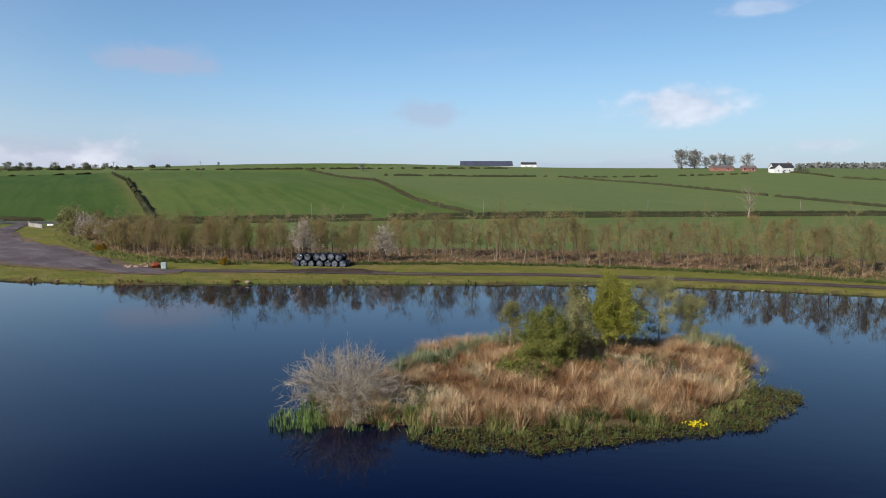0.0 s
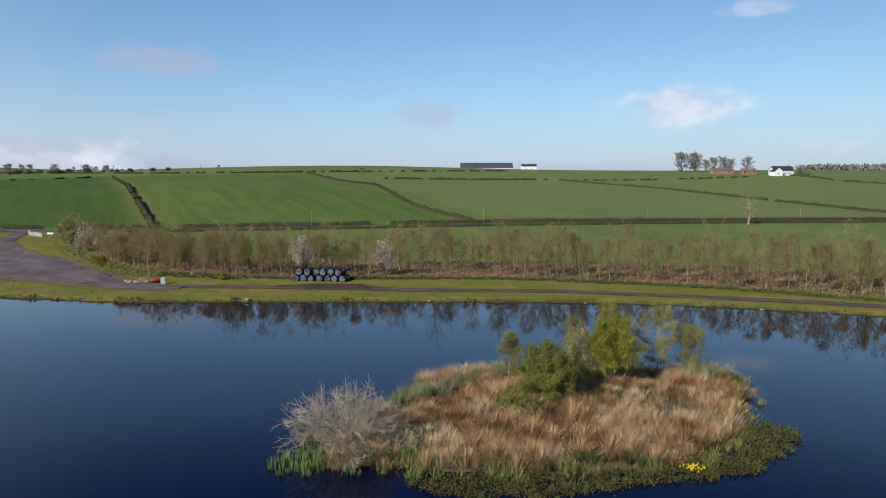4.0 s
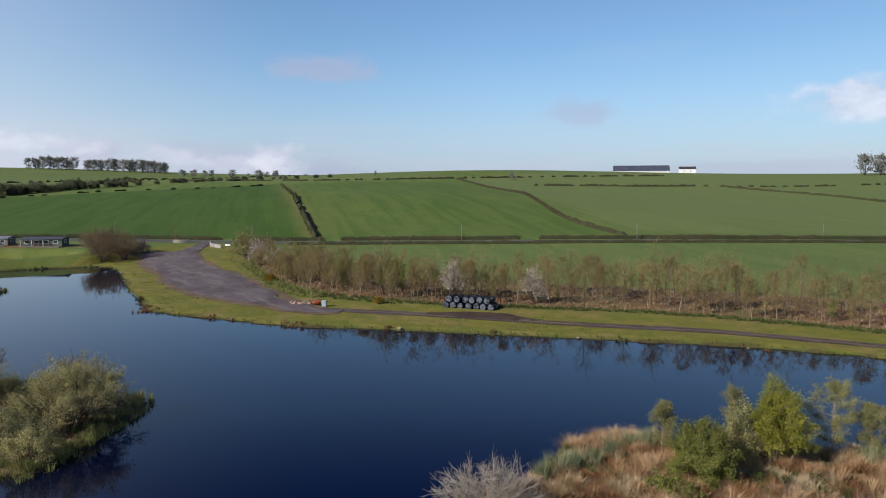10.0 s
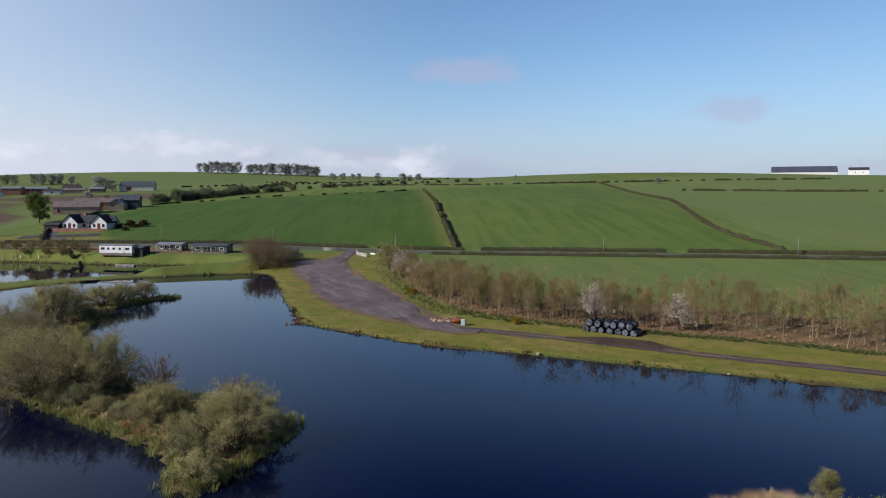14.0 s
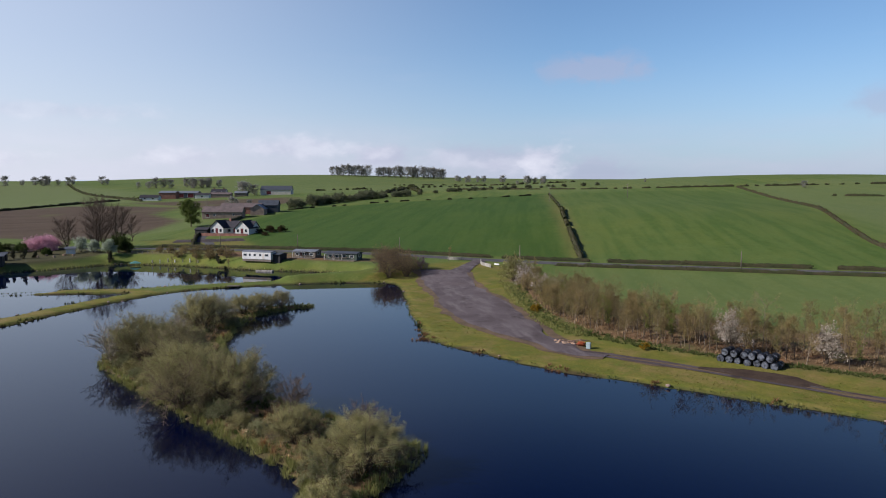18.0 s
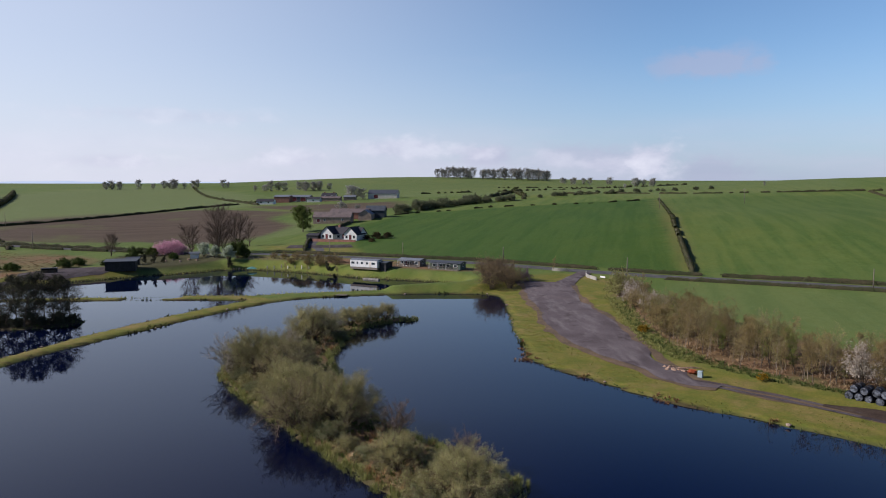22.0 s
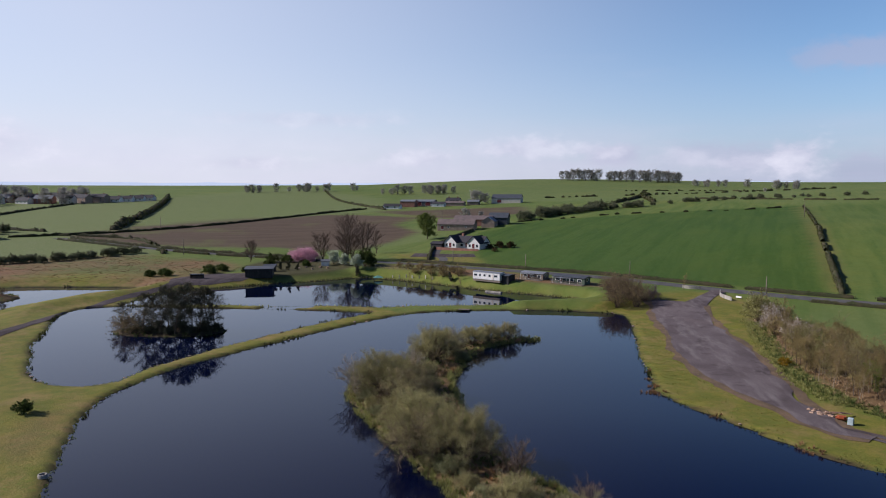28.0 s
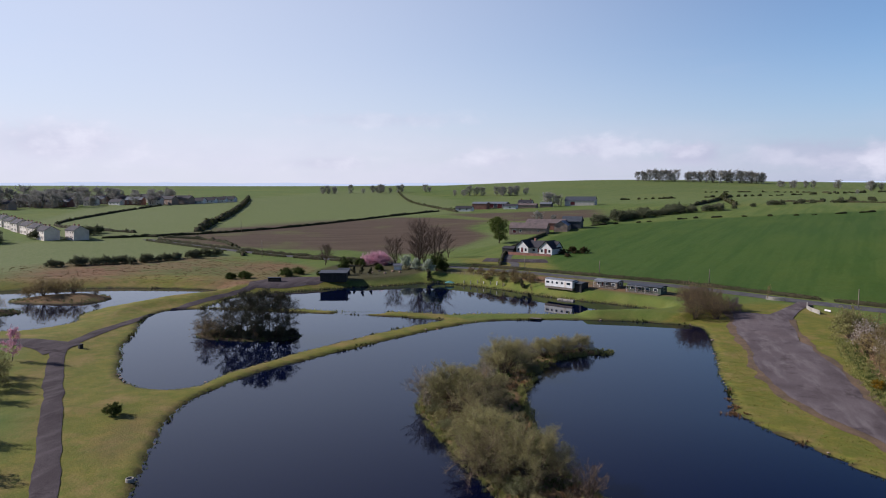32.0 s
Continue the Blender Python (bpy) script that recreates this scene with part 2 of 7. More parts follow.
def gravel_material(name="dark_gravel", k=1.0):
    """Dark crushed stone with paler wheel streaks, damp stains and grit."""
    m, nt, b = shader(name)
    pos = nt.nodes.new("ShaderNodeNewGeometry").outputs["Position"]
    mp = nt.nodes.new("ShaderNodeMapping")
    mp.vector_type = "TEXTURE"
    mp.inputs["Rotation"].default_value, mp.inputs["Scale"].default_value = (0, 0, radians(-45)), (9, 2.2, 2)
    nt.links.new(pos, mp.inputs["Vector"])
    c = mixed(nt, noise_fac(nt, 0.09, 4, 0.6), (0.1, 0.084, 0.087), (0.15, 0.13, 0.134))
    c = mixed(nt, noise_fac(nt, 1.0, 5, 0.6, mp.outputs[0], 0.48, 0.75), c, (0.21, 0.19, 0.19))
    c = mixed(nt, noise_fac(nt, 0.2, 6, 0.7, None, 0.56, 0.68), c, (0.075, 0.062, 0.064))
    c = mixed(nt, noise_fac(nt, 7.0, 3, 0.7), c, mixed(nt, 1.0, c, (0.7, 0.7, 0.7), "MULTIPLY"))
    nt.links.new(mixed(nt, 1.0, c, (k, 0.95 * k, 0.92 * k), "MULTIPLY"), b.inputs["Base Color"])
    b.inputs["Roughness"].default_value, b.inputs["Specular IOR Level"].default_value = 0.95, 0.06
    bumped(nt, b, 9.0, 0.6)
    return m


def water_material():
    m, nt, b = shader("pond_water")
    b.inputs["Base Color"].default_value = (0.0006, 0.0022, 0.0145, 1)
    b.inputs["Specular Tint"].default_value = (0.62, 0.76, 1.0, 1)
    b.inputs["Roughness"].default_value, b.inputs["IOR"].default_value, b.inputs["Specular IOR Level"].default_value = 0.02, 1.333, 0.38
    pos = nt.nodes.new("ShaderNodeNewGeometry").outputs["Position"]
    mp = nt.nodes.new("ShaderNodeMapping")
    mp.inputs["Scale"].default_value, mp.inputs["Rotation"].default_value = (0.55, 1.3, 1), (0, 0, radians(20))
    nt.links.new(pos, mp.inputs["Vector"])
    n = noise_fac(nt, 1.2, 3, 0.5, mp.outputs[0], 0, 1)
    calm = noise_fac(nt, 0.022, 3, 0.5, None, 0.4, 0.7)
    mul = nt.nodes.new("ShaderNodeMath")
    mul.operation = "MULTIPLY_ADD"
    nt.links.new(calm, mul.inputs[0])
    mul.inputs[1].default_value, mul.inputs[2].default_value = 0.02, 0.006
    u = nt.nodes.new("ShaderNodeBump")
    nt.links.new(mul.outputs[0], u.inputs["Strength"])
    u.inputs["Distance"].default_value = 0.25
    nt.links.new(n, u.inputs["Height"])
    nt.links.new(u.outputs[0], b.inputs["Normal"])
    return m


M = {
    "ground": ground_material(), "water": water_material(),
    "gravel": gravel_material(), "track": gravel_material("dark_track_gravel", 0.66),
    "mud": surface("churned_mud", (0.05, 0.035, 0.027), (0.085, 0.06, 0.043), 0.95, 0.5, 5, 0.8, 6, vary=0, spec=0.05),
    "asphalt": surface("worn_asphalt", (0.085, 0.083, 0.084), (0.12, 0.116, 0.112), 0.95, 0.3, 4, 0.3, 30, vary=0, spec=0.08),
    "earth": surface("bare_earth", (0.16, 0.105, 0.06), (0.1, 0.07, 0.04), 0.95, 0.4, 4, 0.5, 8, vary=0),
    "bark_pale": surface("pale_bark", (0.35, 0.28, 0.2), (0.2, 0.145, 0.1), 0.9, 3, 20, 0.4, 30),
    "bark": surface("brown_bark", (0.13, 0.092, 0.062), (0.075, 0.055, 0.04), 0.9, 3, 20, 0.4, 30),
    "bark_grey": surface("grey_dead_twigs", (0.42, 0.355, 0.27), (0.28, 0.235, 0.175), 0.9, 3, 20, 0.3, 30),
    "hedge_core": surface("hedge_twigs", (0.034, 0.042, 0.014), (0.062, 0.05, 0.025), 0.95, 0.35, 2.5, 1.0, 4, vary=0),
    "twig_mid": surface("belt_twigs", (0.2, 0.135, 0.085), (0.13, 0.09, 0.058), 0.9, 2, 20, 0.2, 30),
    "twig_dark": surface("dark_brown_twigs", (0.13, 0.088, 0.062), (0.085, 0.06, 0.045), 0.9, 2, 20, 0.2, 30),
    "twig": surface("brown_twigs", (0.23, 0.16, 0.105), (0.155, 0.105, 0.07), 0.9, 2, 20, 0.2, 30),
    "leaf_birch": foliage("birch_leaves", [(0.23, 0.225, 0.03), (0.32, 0.305, 0.045), (0.15, 0.155, 0.02)]),
    "leaf_olive": foliage("willow_leaves", [(0.27, 0.25, 0.085), (0.36, 0.33, 0.14), (0.19, 0.18, 0.055)]),
    "leaf_dull": foliage("sapling_buds", [(0.28, 0.2, 0.085), (0.35, 0.26, 0.115), (0.2, 0.175, 0.058)]),
    "leaf_alder": foliage("alder_catkins", [(0.25, 0.17, 0.07), (0.31, 0.235, 0.095), (0.18, 0.13, 0.052)]),
    "leaf_fresh": foliage("fresh_green_leaves", [(0.14, 0.19, 0.03), (0.2, 0.24, 0.045), (0.1, 0.14, 0.02)]),
    "leaf_willow": foliage("grey_willow_leaves", [(0.33, 0.3, 0.12), (0.45, 0.41, 0.19), (0.23, 0.2, 0.075)]),
    "leaf_scrub": foliage("pale_scrub_leaves", [(0.25, 0.26, 0.12), (0.32, 0.32, 0.17), (0.17, 0.18, 0.07)]),
    "leaf_moss": foliage("dense_bush_leaves", [(0.16, 0.17, 0.034), (0.21, 0.21, 0.05), (0.105, 0.115, 0.022)]),
    "leaf_bush": foliage("bush_leaves", [(0.06, 0.085, 0.02), (0.09, 0.115, 0.03), (0.04, 0.06, 0.014)]),
    "leaf_hedge": foliage("hedge_leaves", [(0.06, 0.075, 0.02), (0.1, 0.078, 0.036), (0.085, 0.105, 0.028), (0.05, 0.064, 0.018)], clump=0.2),
    "leaf_green": foliage("green_tree_leaves", [(0.1, 0.13, 0.03), (0.14, 0.165, 0.045), (0.07, 0.1, 0.02)]),
    "leaf_grey": foliage("dull_hedgerow_leaves", [(0.14, 0.15, 0.085), (0.18, 0.185, 0.105), (0.105, 0.118, 0.062)], clump=0.2),
    # far crowns: distance haze is put into this paler grey
    "leaf_far": foliage("far_twigs_haze_pale", [(0.32, 0.3, 0.27), (0.39, 0.37, 0.33), (0.25, 0.25, 0.22)], clump=0.1),
    "leaf_russet": foliage("beech_hedge_leaves", [(0.12, 0.06, 0.034), (0.08, 0.06, 0.028), (0.06, 0.072, 0.022)], clump=0.2),
    "leaf_pine": foliage("pine_needles", [(0.065, 0.066, 0.036), (0.095, 0.09, 0.055), (0.045, 0.046, 0.028)], through_light=0.1),
    "blossom": foliage("pale_blossom", [(0.55, 0.45, 0.38), (0.66, 0.57, 0.48), (0.38, 0.29, 0.21)], through_light=0.25),
    "blossom_white": foliage("white_blossom", [(0.42, 0.46, 0.34), (0.52, 0.55, 0.44), (0.25, 0.3, 0.16)]),
    "blossom_pink": foliage("pink_blossom", [(0.62, 0.32, 0.42), (0.74, 0.46, 0.53), (0.48, 0.2, 0.29)]),
    "gorse": foliage("gorse_flowers", [(0.42, 0.2, 0.01), (0.25, 0.15, 0.01), (0.1, 0.1, 0.02)]),
    "dry": foliage("dry_tussock_grass", [(0.52, 0.33, 0.16), (0.76, 0.59, 0.37), (0.34, 0.17, 0.075), (0.64, 0.46, 0.25), (0.42, 0.28, 0.12), (0.7, 0.5, 0.29)], clump=0.55, patch=(0.44, 0.32, 0.24), through_light=0.2),
    "russet_dry": foliage("russet_tussock_grass", [(0.22, 0.095, 0.04), (0.3, 0.15, 0.07), (0.13, 0.06, 0.03)], clump=0.5),
    "pale_dry": foliage("bleached_tussock_grass", [(0.62, 0.47, 0.27), (0.72, 0.58, 0.36), (0.45, 0.31, 0.16)], clump=0.5),
    "rush": foliage("soft_rush", [(0.2, 0.23, 0.12), (0.27, 0.29, 0.16), (0.14, 0.17, 0.08)], clump=0.5),
    "reed": foliage("green_reeds", [(0.13, 0.21, 0.045), (0.2, 0.26, 0.09), (0.1, 0.15, 0.035)], clump=0.6),
    "sedge": foliage("pale_sedge", [(0.3, 0.3, 0.09), (0.36, 0.34, 0.13), (0.18, 0.2, 0.05)], clump=0.5),
    "bogleaf": foliage("bog_plants", [(0.15, 0.15, 0.035), (0.11, 0.125, 0.03), (0.18, 0.12, 0.05), (0.09, 0.06, 0.035)], clump=0.5),
    "weed": foliage("rank_grass", [(0.07, 0.115, 0.025), (0.11, 0.14, 0.04), (0.16, 0.15, 0.06)], clump=0.4),
    "litter": foliage("dead_grass", [(0.16, 0.085, 0.045), (0.22, 0.13, 0.07), (0.1, 0.06, 0.03), (0.13, 0.12, 0.04)], clump=0.6),
    "tuft": foliage("mown_tufts", [(0.2, 0.195, 0.04), (0.15, 0.17, 0.03), (0.3, 0.23, 0.09), (0.12, 0.15, 0.03)], clump=0.3),
    "bracken": foliage("dead_bracken", [(0.48, 0.31, 0.17), (0.58, 0.41, 0.24), (0.35, 0.21, 0.115)], clump=0.3),
    "marigold": foliage("yellow_flowers", [(0.75, 0.62, 0.01), (0.65, 0.5, 0.01)], through_light=0.1),
    "white": surface("white_render", (0.78, 0.76, 0.72), (0.66, 0.64, 0.6), 0.7, 0.7, 6, 0.1, 40),
    "cream": surface("cream_harling", (0.74, 0.66, 0.57), (0.62, 0.55, 0.47), 0.85, 0.5, 6, 0.2, 40),
    "brick": surface("red_brick", (0.33, 0.16, 0.115), (0.24, 0.11, 0.08), 0.85, 0.6, 8, 0.3, 30),
    "stone": surface("sandstone_wall", (0.36, 0.27, 0.21), (0.25, 0.18, 0.14), 0.9, 0.6, 5, 0.5, 12),
    "slate": surface("dark_slate", (0.05, 0.047, 0.053), (0.034, 0.032, 0.037), 0.8, 0.6, 6, 0.2, 20, spec=0.2),
    "barn_roof": surface("weathered_barn_roof", (0.17, 0.13, 0.12), (0.12, 0.095, 0.088), 0.85, 0.4, 5, 0.2, 20, spec=0.2),
    "tin": surface("grey_sheeting", (0.23, 0.24, 0.26), (0.17, 0.18, 0.19), 0.5, 0.5, 6, 0.1, 20, 0.3),
    "dark_tin": surface("dark_sheeting", (0.07, 0.078, 0.09), (0.05, 0.056, 0.064), 0.6, 0.5, 6, 0.1, 20),
    "dark_wood": surface("dark_stained_timber", (0.035, 0.033, 0.034), (0.022, 0.021, 0.022), 0.7, 1, 12, 0.3, 30),
    "grey_wood": surface("weathered_timber", (0.22, 0.18, 0.14), (0.14, 0.115, 0.09), 0.85, 1, 12, 0.3, 30),
    "green_wood": surface("green_painted_timber", (0.075, 0.1, 0.075), (0.055, 0.075, 0.055), 0.75, 1, 12, 0.3, 30),
    "red_paint": surface("dull_red_paint", (0.16, 0.025, 0.03), (0.1, 0.018, 0.02), 0.6, 1, 10, 0.1, 30),
    "orange": surface("orange_machinery", (0.42, 0.1, 0.035), (0.3, 0.065, 0.025), 0.6, 2, 12, 0.1, 30),
    "concrete": surface("pale_concrete", (0.36, 0.33, 0.29), (0.26, 0.24, 0.2), 0.9, 0.8, 8, 0.3, 25),
    "glass": surface("window_glass", (0.02, 0.025, 0.03), (0.03, 0.035, 0.04), 0.08, 1, 4, 0, 1, spec=0.6),
    "solar": surface("solar_panels", (0.08, 0.086, 0.115), (0.06, 0.066, 0.09), 0.4, 0.3, 2, 0, 1, spec=0.5),
    "wrap": surface("black_bale_wrap", (0.012, 0.013, 0.017), (0.018, 0.019, 0.025), 0.38, 2, 14, 0.5, 7, spec=0.3),
    # grey blotches on black: glints of the bale ends painted as colour
    "wrap_end": surface("bale_wrap_end_glints", (0.16, 0.17, 0.2), (0.012, 0.013, 0.017), 0.22, 2.6, 9, 0.6, 6, spec=0.5),
    "tan": surface("tan_rubble", (0.42, 0.29, 0.2), (0.32, 0.2, 0.13), 0.9, 1.5, 9, 0.4, 14),
    "pale_plastic": surface("pale_blue_plastic", (0.42, 0.5, 0.5), (0.34, 0.42, 0.42), 0.5, 1, 8, 0.1, 20),
    "teal": surface("teal_cover", (0.12, 0.3, 0.26), (0.08, 0.22, 0.19), 0.6, 1, 8, 0.1, 20),
}

# ---- lie of the land: low swells, hills, knolls (centre x, y, height) ----
SWELLS = [(-2100, -700, 36.2), (-2100, 700, 20.1), (-2100, 1400, 20.5), (-1400, -700, 5.6), (-1400, 0, -12.5), (-1400, 700, -1.4), (-1400, 1400, 5.9), (-700, -700, -12.3), (-700, 700, 26.9), (-700, 1400, 12.5), (0, -700, 16.9), (0, 1400, 9.7), (0, 2100, 9.2), (700, 0, -31.0), (700, 700, -21.6), (700, 1400, 20.3), (1400, -700, 2.5), (1400, 0, 15.0), (1400, 700, 29.8), (1400, 1400, 22.6), (1400, 2100, 1.7)]
HILLS = [(-900, 200, 6.2), (-900, 800, 5.1), (-900, 1000, 4.3), (-700, 400, -8.5), (-500, 800, -9.7), (-500, 1000, -3.7), (-300, 0, -5.4), (-300, 600, 2.7), (-100, 800, 11.4), (300, -200, 4.6), (300, 600, 13.5), (500, 0, 10.9), (500, 400, -2.6), (500, 600, 5.0), (500, 800, 2.1), (500, 1000, 9.4)]
KNOLLS = [(-300, 150, -3.7), (-75, 225, -6.1), (-75, 300, 7.9)]


def land(x, y):
    """Height of the open land, without ponds."""
    x, y = np.asarray(x, float), np.asarray(y, float)
    h = 3.0 + 0 * x
    for spots, s in ((SWELLS, 700), (HILLS, 200), (KNOLLS, 75)):
        for cx, cy, a in spots:
            h = h + a * np.exp(-((x - cx) ** 2 + (y - cy) ** 2) / (2 * s * s))
    h = 0.6 + np.logaddexp(0, (h - 0.6) / 0.8) * 0.8
    k = np.clip((np.hypot(x, y) - 1300) / 1200, 0, 1)
    k = k * k * (3 - 2 * k)
    return h * (1 - k) + 50 * k


def rounded(pts, n=4, closed=True, wobble=0.0, seed=1):
    """A smooth line through the corners of a plan."""
    p = np.array(pts, float)
    rng = np.random.default_rng(seed)
    out = []
    m = len(p)
    for i in range(m if closed else m - 1):
        if closed:
            a, b, c, d = p[(i - 1) % m], p[i], p[(i + 1) % m], p[(i + 2) % m]
        else:
            a, b, c, d = p[max(i - 1, 0)], p[i], p[i + 1], p[min(i + 2, m - 1)]
        for t in np.arange(n) / n:
            out.append(0.5 * (2 * b + (c - a) * t + (2 * a - 5 * b + 4 * c - d) * t * t + (3 * b - a - 3 * c + d) * t ** 3))
    if not closed:
        out.append(p[-1])
    out = np.array(out)
    return out + rng.normal(0, wobble, out.shape) if wobble else out


def outside(poly, x, y):
    """Signed distance to a closed outline, below zero inside; 25 m and more away it is not worked out."""
    lo, hi = poly.min(0) - 25, poly.max(0) + 25
    near = (x > lo[0]) & (x < hi[0]) & (y > lo[1]) & (y < hi[1])
    full = np.full(x.shape, 25.0)
    if near.any():
        full[near] = outline_distance(poly, x[near], y[near])
    return full


def outline_distance(poly, x, y):
    d = np.full(x.shape, 1e9)
    ins = np.zeros(x.shape, bool)
    for (ax, ay), (bx, by) in zip(poly, np.roll(poly, -1, 0)):
        ex, ey = bx - ax, by - ay
        px, py = x - ax, y - ay
        t = np.minimum(np.maximum((px * ex + py * ey) * (1 / (ex * ex + ey * ey + 1e-12)), 0), 1)
        px -= t * ex
        py -= t * ey
        d = np.minimum(d, px * px + py * py)
        if abs(ey) > 1e-9:
            ins ^= ((ay > y) != (by > y)) & (x < ex * (y - ay) / ey + ax)
    d = np.sqrt(d)
    return np.where(ins, -d, d)


LAKE = rounded([(75, 66), (62, 73), (51, 78), (41, 82), (29, 86), (15, 88), (1, 88.3), (-13, 88.5), (-28, 88.5), (-41, 88.3), (-54, 91), (-66, 94), (-75, 103),
                (-83, 111), (-93, 123), (-106, 138), (-113, 145), (-118, 147), (-123, 144), (-133, 135.5), (-146, 117), (-150.5, 102), (-147.3, 86), (-143, 72.5),
                (-136, 53), (-130, 38), (-123, 29), (-118.5, 24), (-110, 19), (-98, 15), (-88, 12), (-76, 8), (-62, -6), (-50, -30), (-10, -45), (50, -45),
                (100, -20), (115, 20), (100, 50)], 5, wobble=0.16, seed=3)
PINE_POND = rounded([(-144, 16), (-151, 17), (-161, 18.5), (-170, 20), (-182, 24), (-196, 27), (-206, 31), (-212, 37), (-210, 44), (-206, 50), (-198, 58),
                     (-190, 66), (-182, 75), (-176, 81), (-166, 90), (-158, 96), (-155.5, 90), (-154, 83), (-149, 69), (-142, 52), (-136, 40), (-132, 33),
                     (-127, 27), (-126, 23), (-131, 18), (-138, 16)], 5, wobble=0.16, seed=4)
UPPER_POND = rounded([(-211, 46), (-217, 51), (-224, 56), (-229, 62), (-231, 68), (-229, 85), (-229, 97), (-226, 110), (-225, 120), (-224, 132), (-214, 138),
                      (-203, 141.5), (-193, 144), (-176, 146.5), (-168, 148.5), (-151, 155), (-138, 157), (-136, 152), (-140, 144), (-147, 130), (-154, 119),
                      (-160, 110), (-163, 102), (-173, 93), (-179, 86), (-184, 78), (-195, 67), (-204, 55)], 5, wobble=0.16, seed=5)
WEST_POND = rounded([(-300, -40), (-290, -20), (-283, -6), (-279, 9), (-271, 28), (-259, 45), (-249, 56), (-244, 57.5), (-240, 54), (-237, 41), (-232, 32),
                     (-224, 20), (-215, 14), (-205, 12), (-200, 4), (-200, -4), (-205, -25), (-240, -50), (-280, -55)], 5, wobble=0.16, seed=6)
CHANNEL = rounded([(-182, 75), (-177, 80), (-174.5, 86), (-177, 89), (-180, 87), (-184, 80)], 3)
ISLET = rounded([(-6, 35.5), (-2, 35), (2, 34.5), (6, 34), (10, 34.6), (13.5, 36), (16, 38.5), (18, 41.5), (19.6, 44.8), (21.3, 47), (22.2, 49.5), (21.5, 52), (19, 53),
                 (14, 53.3), (8, 53.3), (3, 53), (0, 52), (-2, 48), (-4, 43), (-7, 39)], 5, wobble=0.2, seed=7)
CRESCENT = rounded([(-38, 53.5), (-37, 48), (-35.5, 40), (-36, 37.5), (-39, 37.5), (-42, 41), (-51, 44), (-58, 45.2), (-67, 47), (-76, 49), (-85, 51),
                    (-95, 54), (-102, 60), (-107, 70), (-111.5, 80), (-114, 91), (-113.6, 101), (-108.5, 108), (-106.4, 106), (-108.6, 97), (-104, 85.5), (-98, 79), (-92.5, 73),
                    (-80, 65), (-71, 60), (-61, 56.5), (-50, 55.5), (-43, 54)], 5, wobble=0.2, seed=8)
PINE_ISLE = rounded([(-174, 37), (-167, 36.5), (-159, 44), (-155.5, 52), (-158, 57.5), (-164, 55), (-170, 47)], 5, wobble=0.15)
WEST_ISLE = rounded([(-254, -4), (-258, 4), (-258, 11), (-256, 20), (-249, 25), (-242, 24), (-238, 17), (-243, 6)], 5, wobble=0.15)
WEST_ISLE_2 = rounded([(-240, -12), (-235, -2), (-229, 0), (-227, -6), (-233, -14)], 5, wobble=0.15)
PONDS, ISLES = [LAKE, PINE_POND, UPPER_POND, WEST_POND, CHANNEL], [ISLET, CRESCENT, PINE_ISLE, WEST_ISLE, WEST_ISLE_2]


SX, SY = np.meshgrid(np.arange(-330, 145, 0.8), np.arange(-85, 185, 0.8))
SHORE = np.full(SX.shape, 25.0)
for p in PONDS:
    SHORE = np.minimum(SHORE, outside(p, SX, SY))
for p in ISLES:
    SHORE = np.maximum(SHORE, -outside(p, SX, SY))


def shore(x, y):
    """Distance to the nearest water's edge, up to 25 m: above zero on land."""
    x, y = np.asarray(x, float), np.asarray(y, float)
    u, v = (x + 330) / 0.8, (y + 85) / 0.8
    ok = (u >= 0) & (v >= 0) & (u < SX.shape[1] - 1.001) & (v < SX.shape[0] - 1.001)
    u, v = np.where(ok, u, 0), np.where(ok, v, 0)
    i, j = u.astype(int), v.astype(int)
    u, v = u - i, v - j
    d = (SHORE[j, i] * (1 - u) + SHORE[j, i + 1] * u) * (1 - v) + (SHORE[j + 1, i] * (1 - u) + SHORE[j + 1, i + 1] * u) * v
    return np.where(ok, d, 25.0)


def height_at(x, y):
    x, y = np.atleast_1d(np.asarray(x, float)), np.atleast_1d(np.asarray(y, float))
    d = shore(x, y)
    h = land(x, y)
    reach = np.where((x > -118) & (y < 150), 34, np.where((y > 132) & (x < -122), 5, np.interp(x, [-226, -204, -150], [8, 22, 25])))
    s = np.clip(d / reach, 0, 1)
    s = s * s * (3 - 2 * s)
    lip = np.clip(d * 1.1, -0.9, 0.32)
    return np.where(d > 0.29, 0.32 + (np.maximum(h, 0.55) - 0.32) * s, lip)


def gz(x, y):
    return float(height_at(x, y)[0])


def mesh_from(name, verts, faces, material, smooth=False):
    """One mesh from arrays; faces all of three or all of four corners."""
    me = bpy.data.meshes.new(name)
    verts, faces = np.asarray(verts, np.float32), np.asarray(faces, np.int32)
    n = faces.shape[1]
    me.vertices.add(len(verts))
    me.vertices.foreach_set("co", verts.ravel())
    me.loops.add(faces.size)
    me.loops.foreach_set("vertex_index", faces.ravel())
    me.polygons.add(len(faces))
    me.polygons.foreach_set("loop_start", np.arange(0, faces.size, n, dtype=np.int32))
    if smooth:
        me.polygons.foreach_set("use_smooth", np.ones(len(faces), bool))
    me.materials.append(material)
    me.update(calc_edges=True)
    return me


def child(name, me, parent=None, label=""):
    ob = new(name, me)
    if parent:
        ob.parent = parent
    return tagged(ob, label)


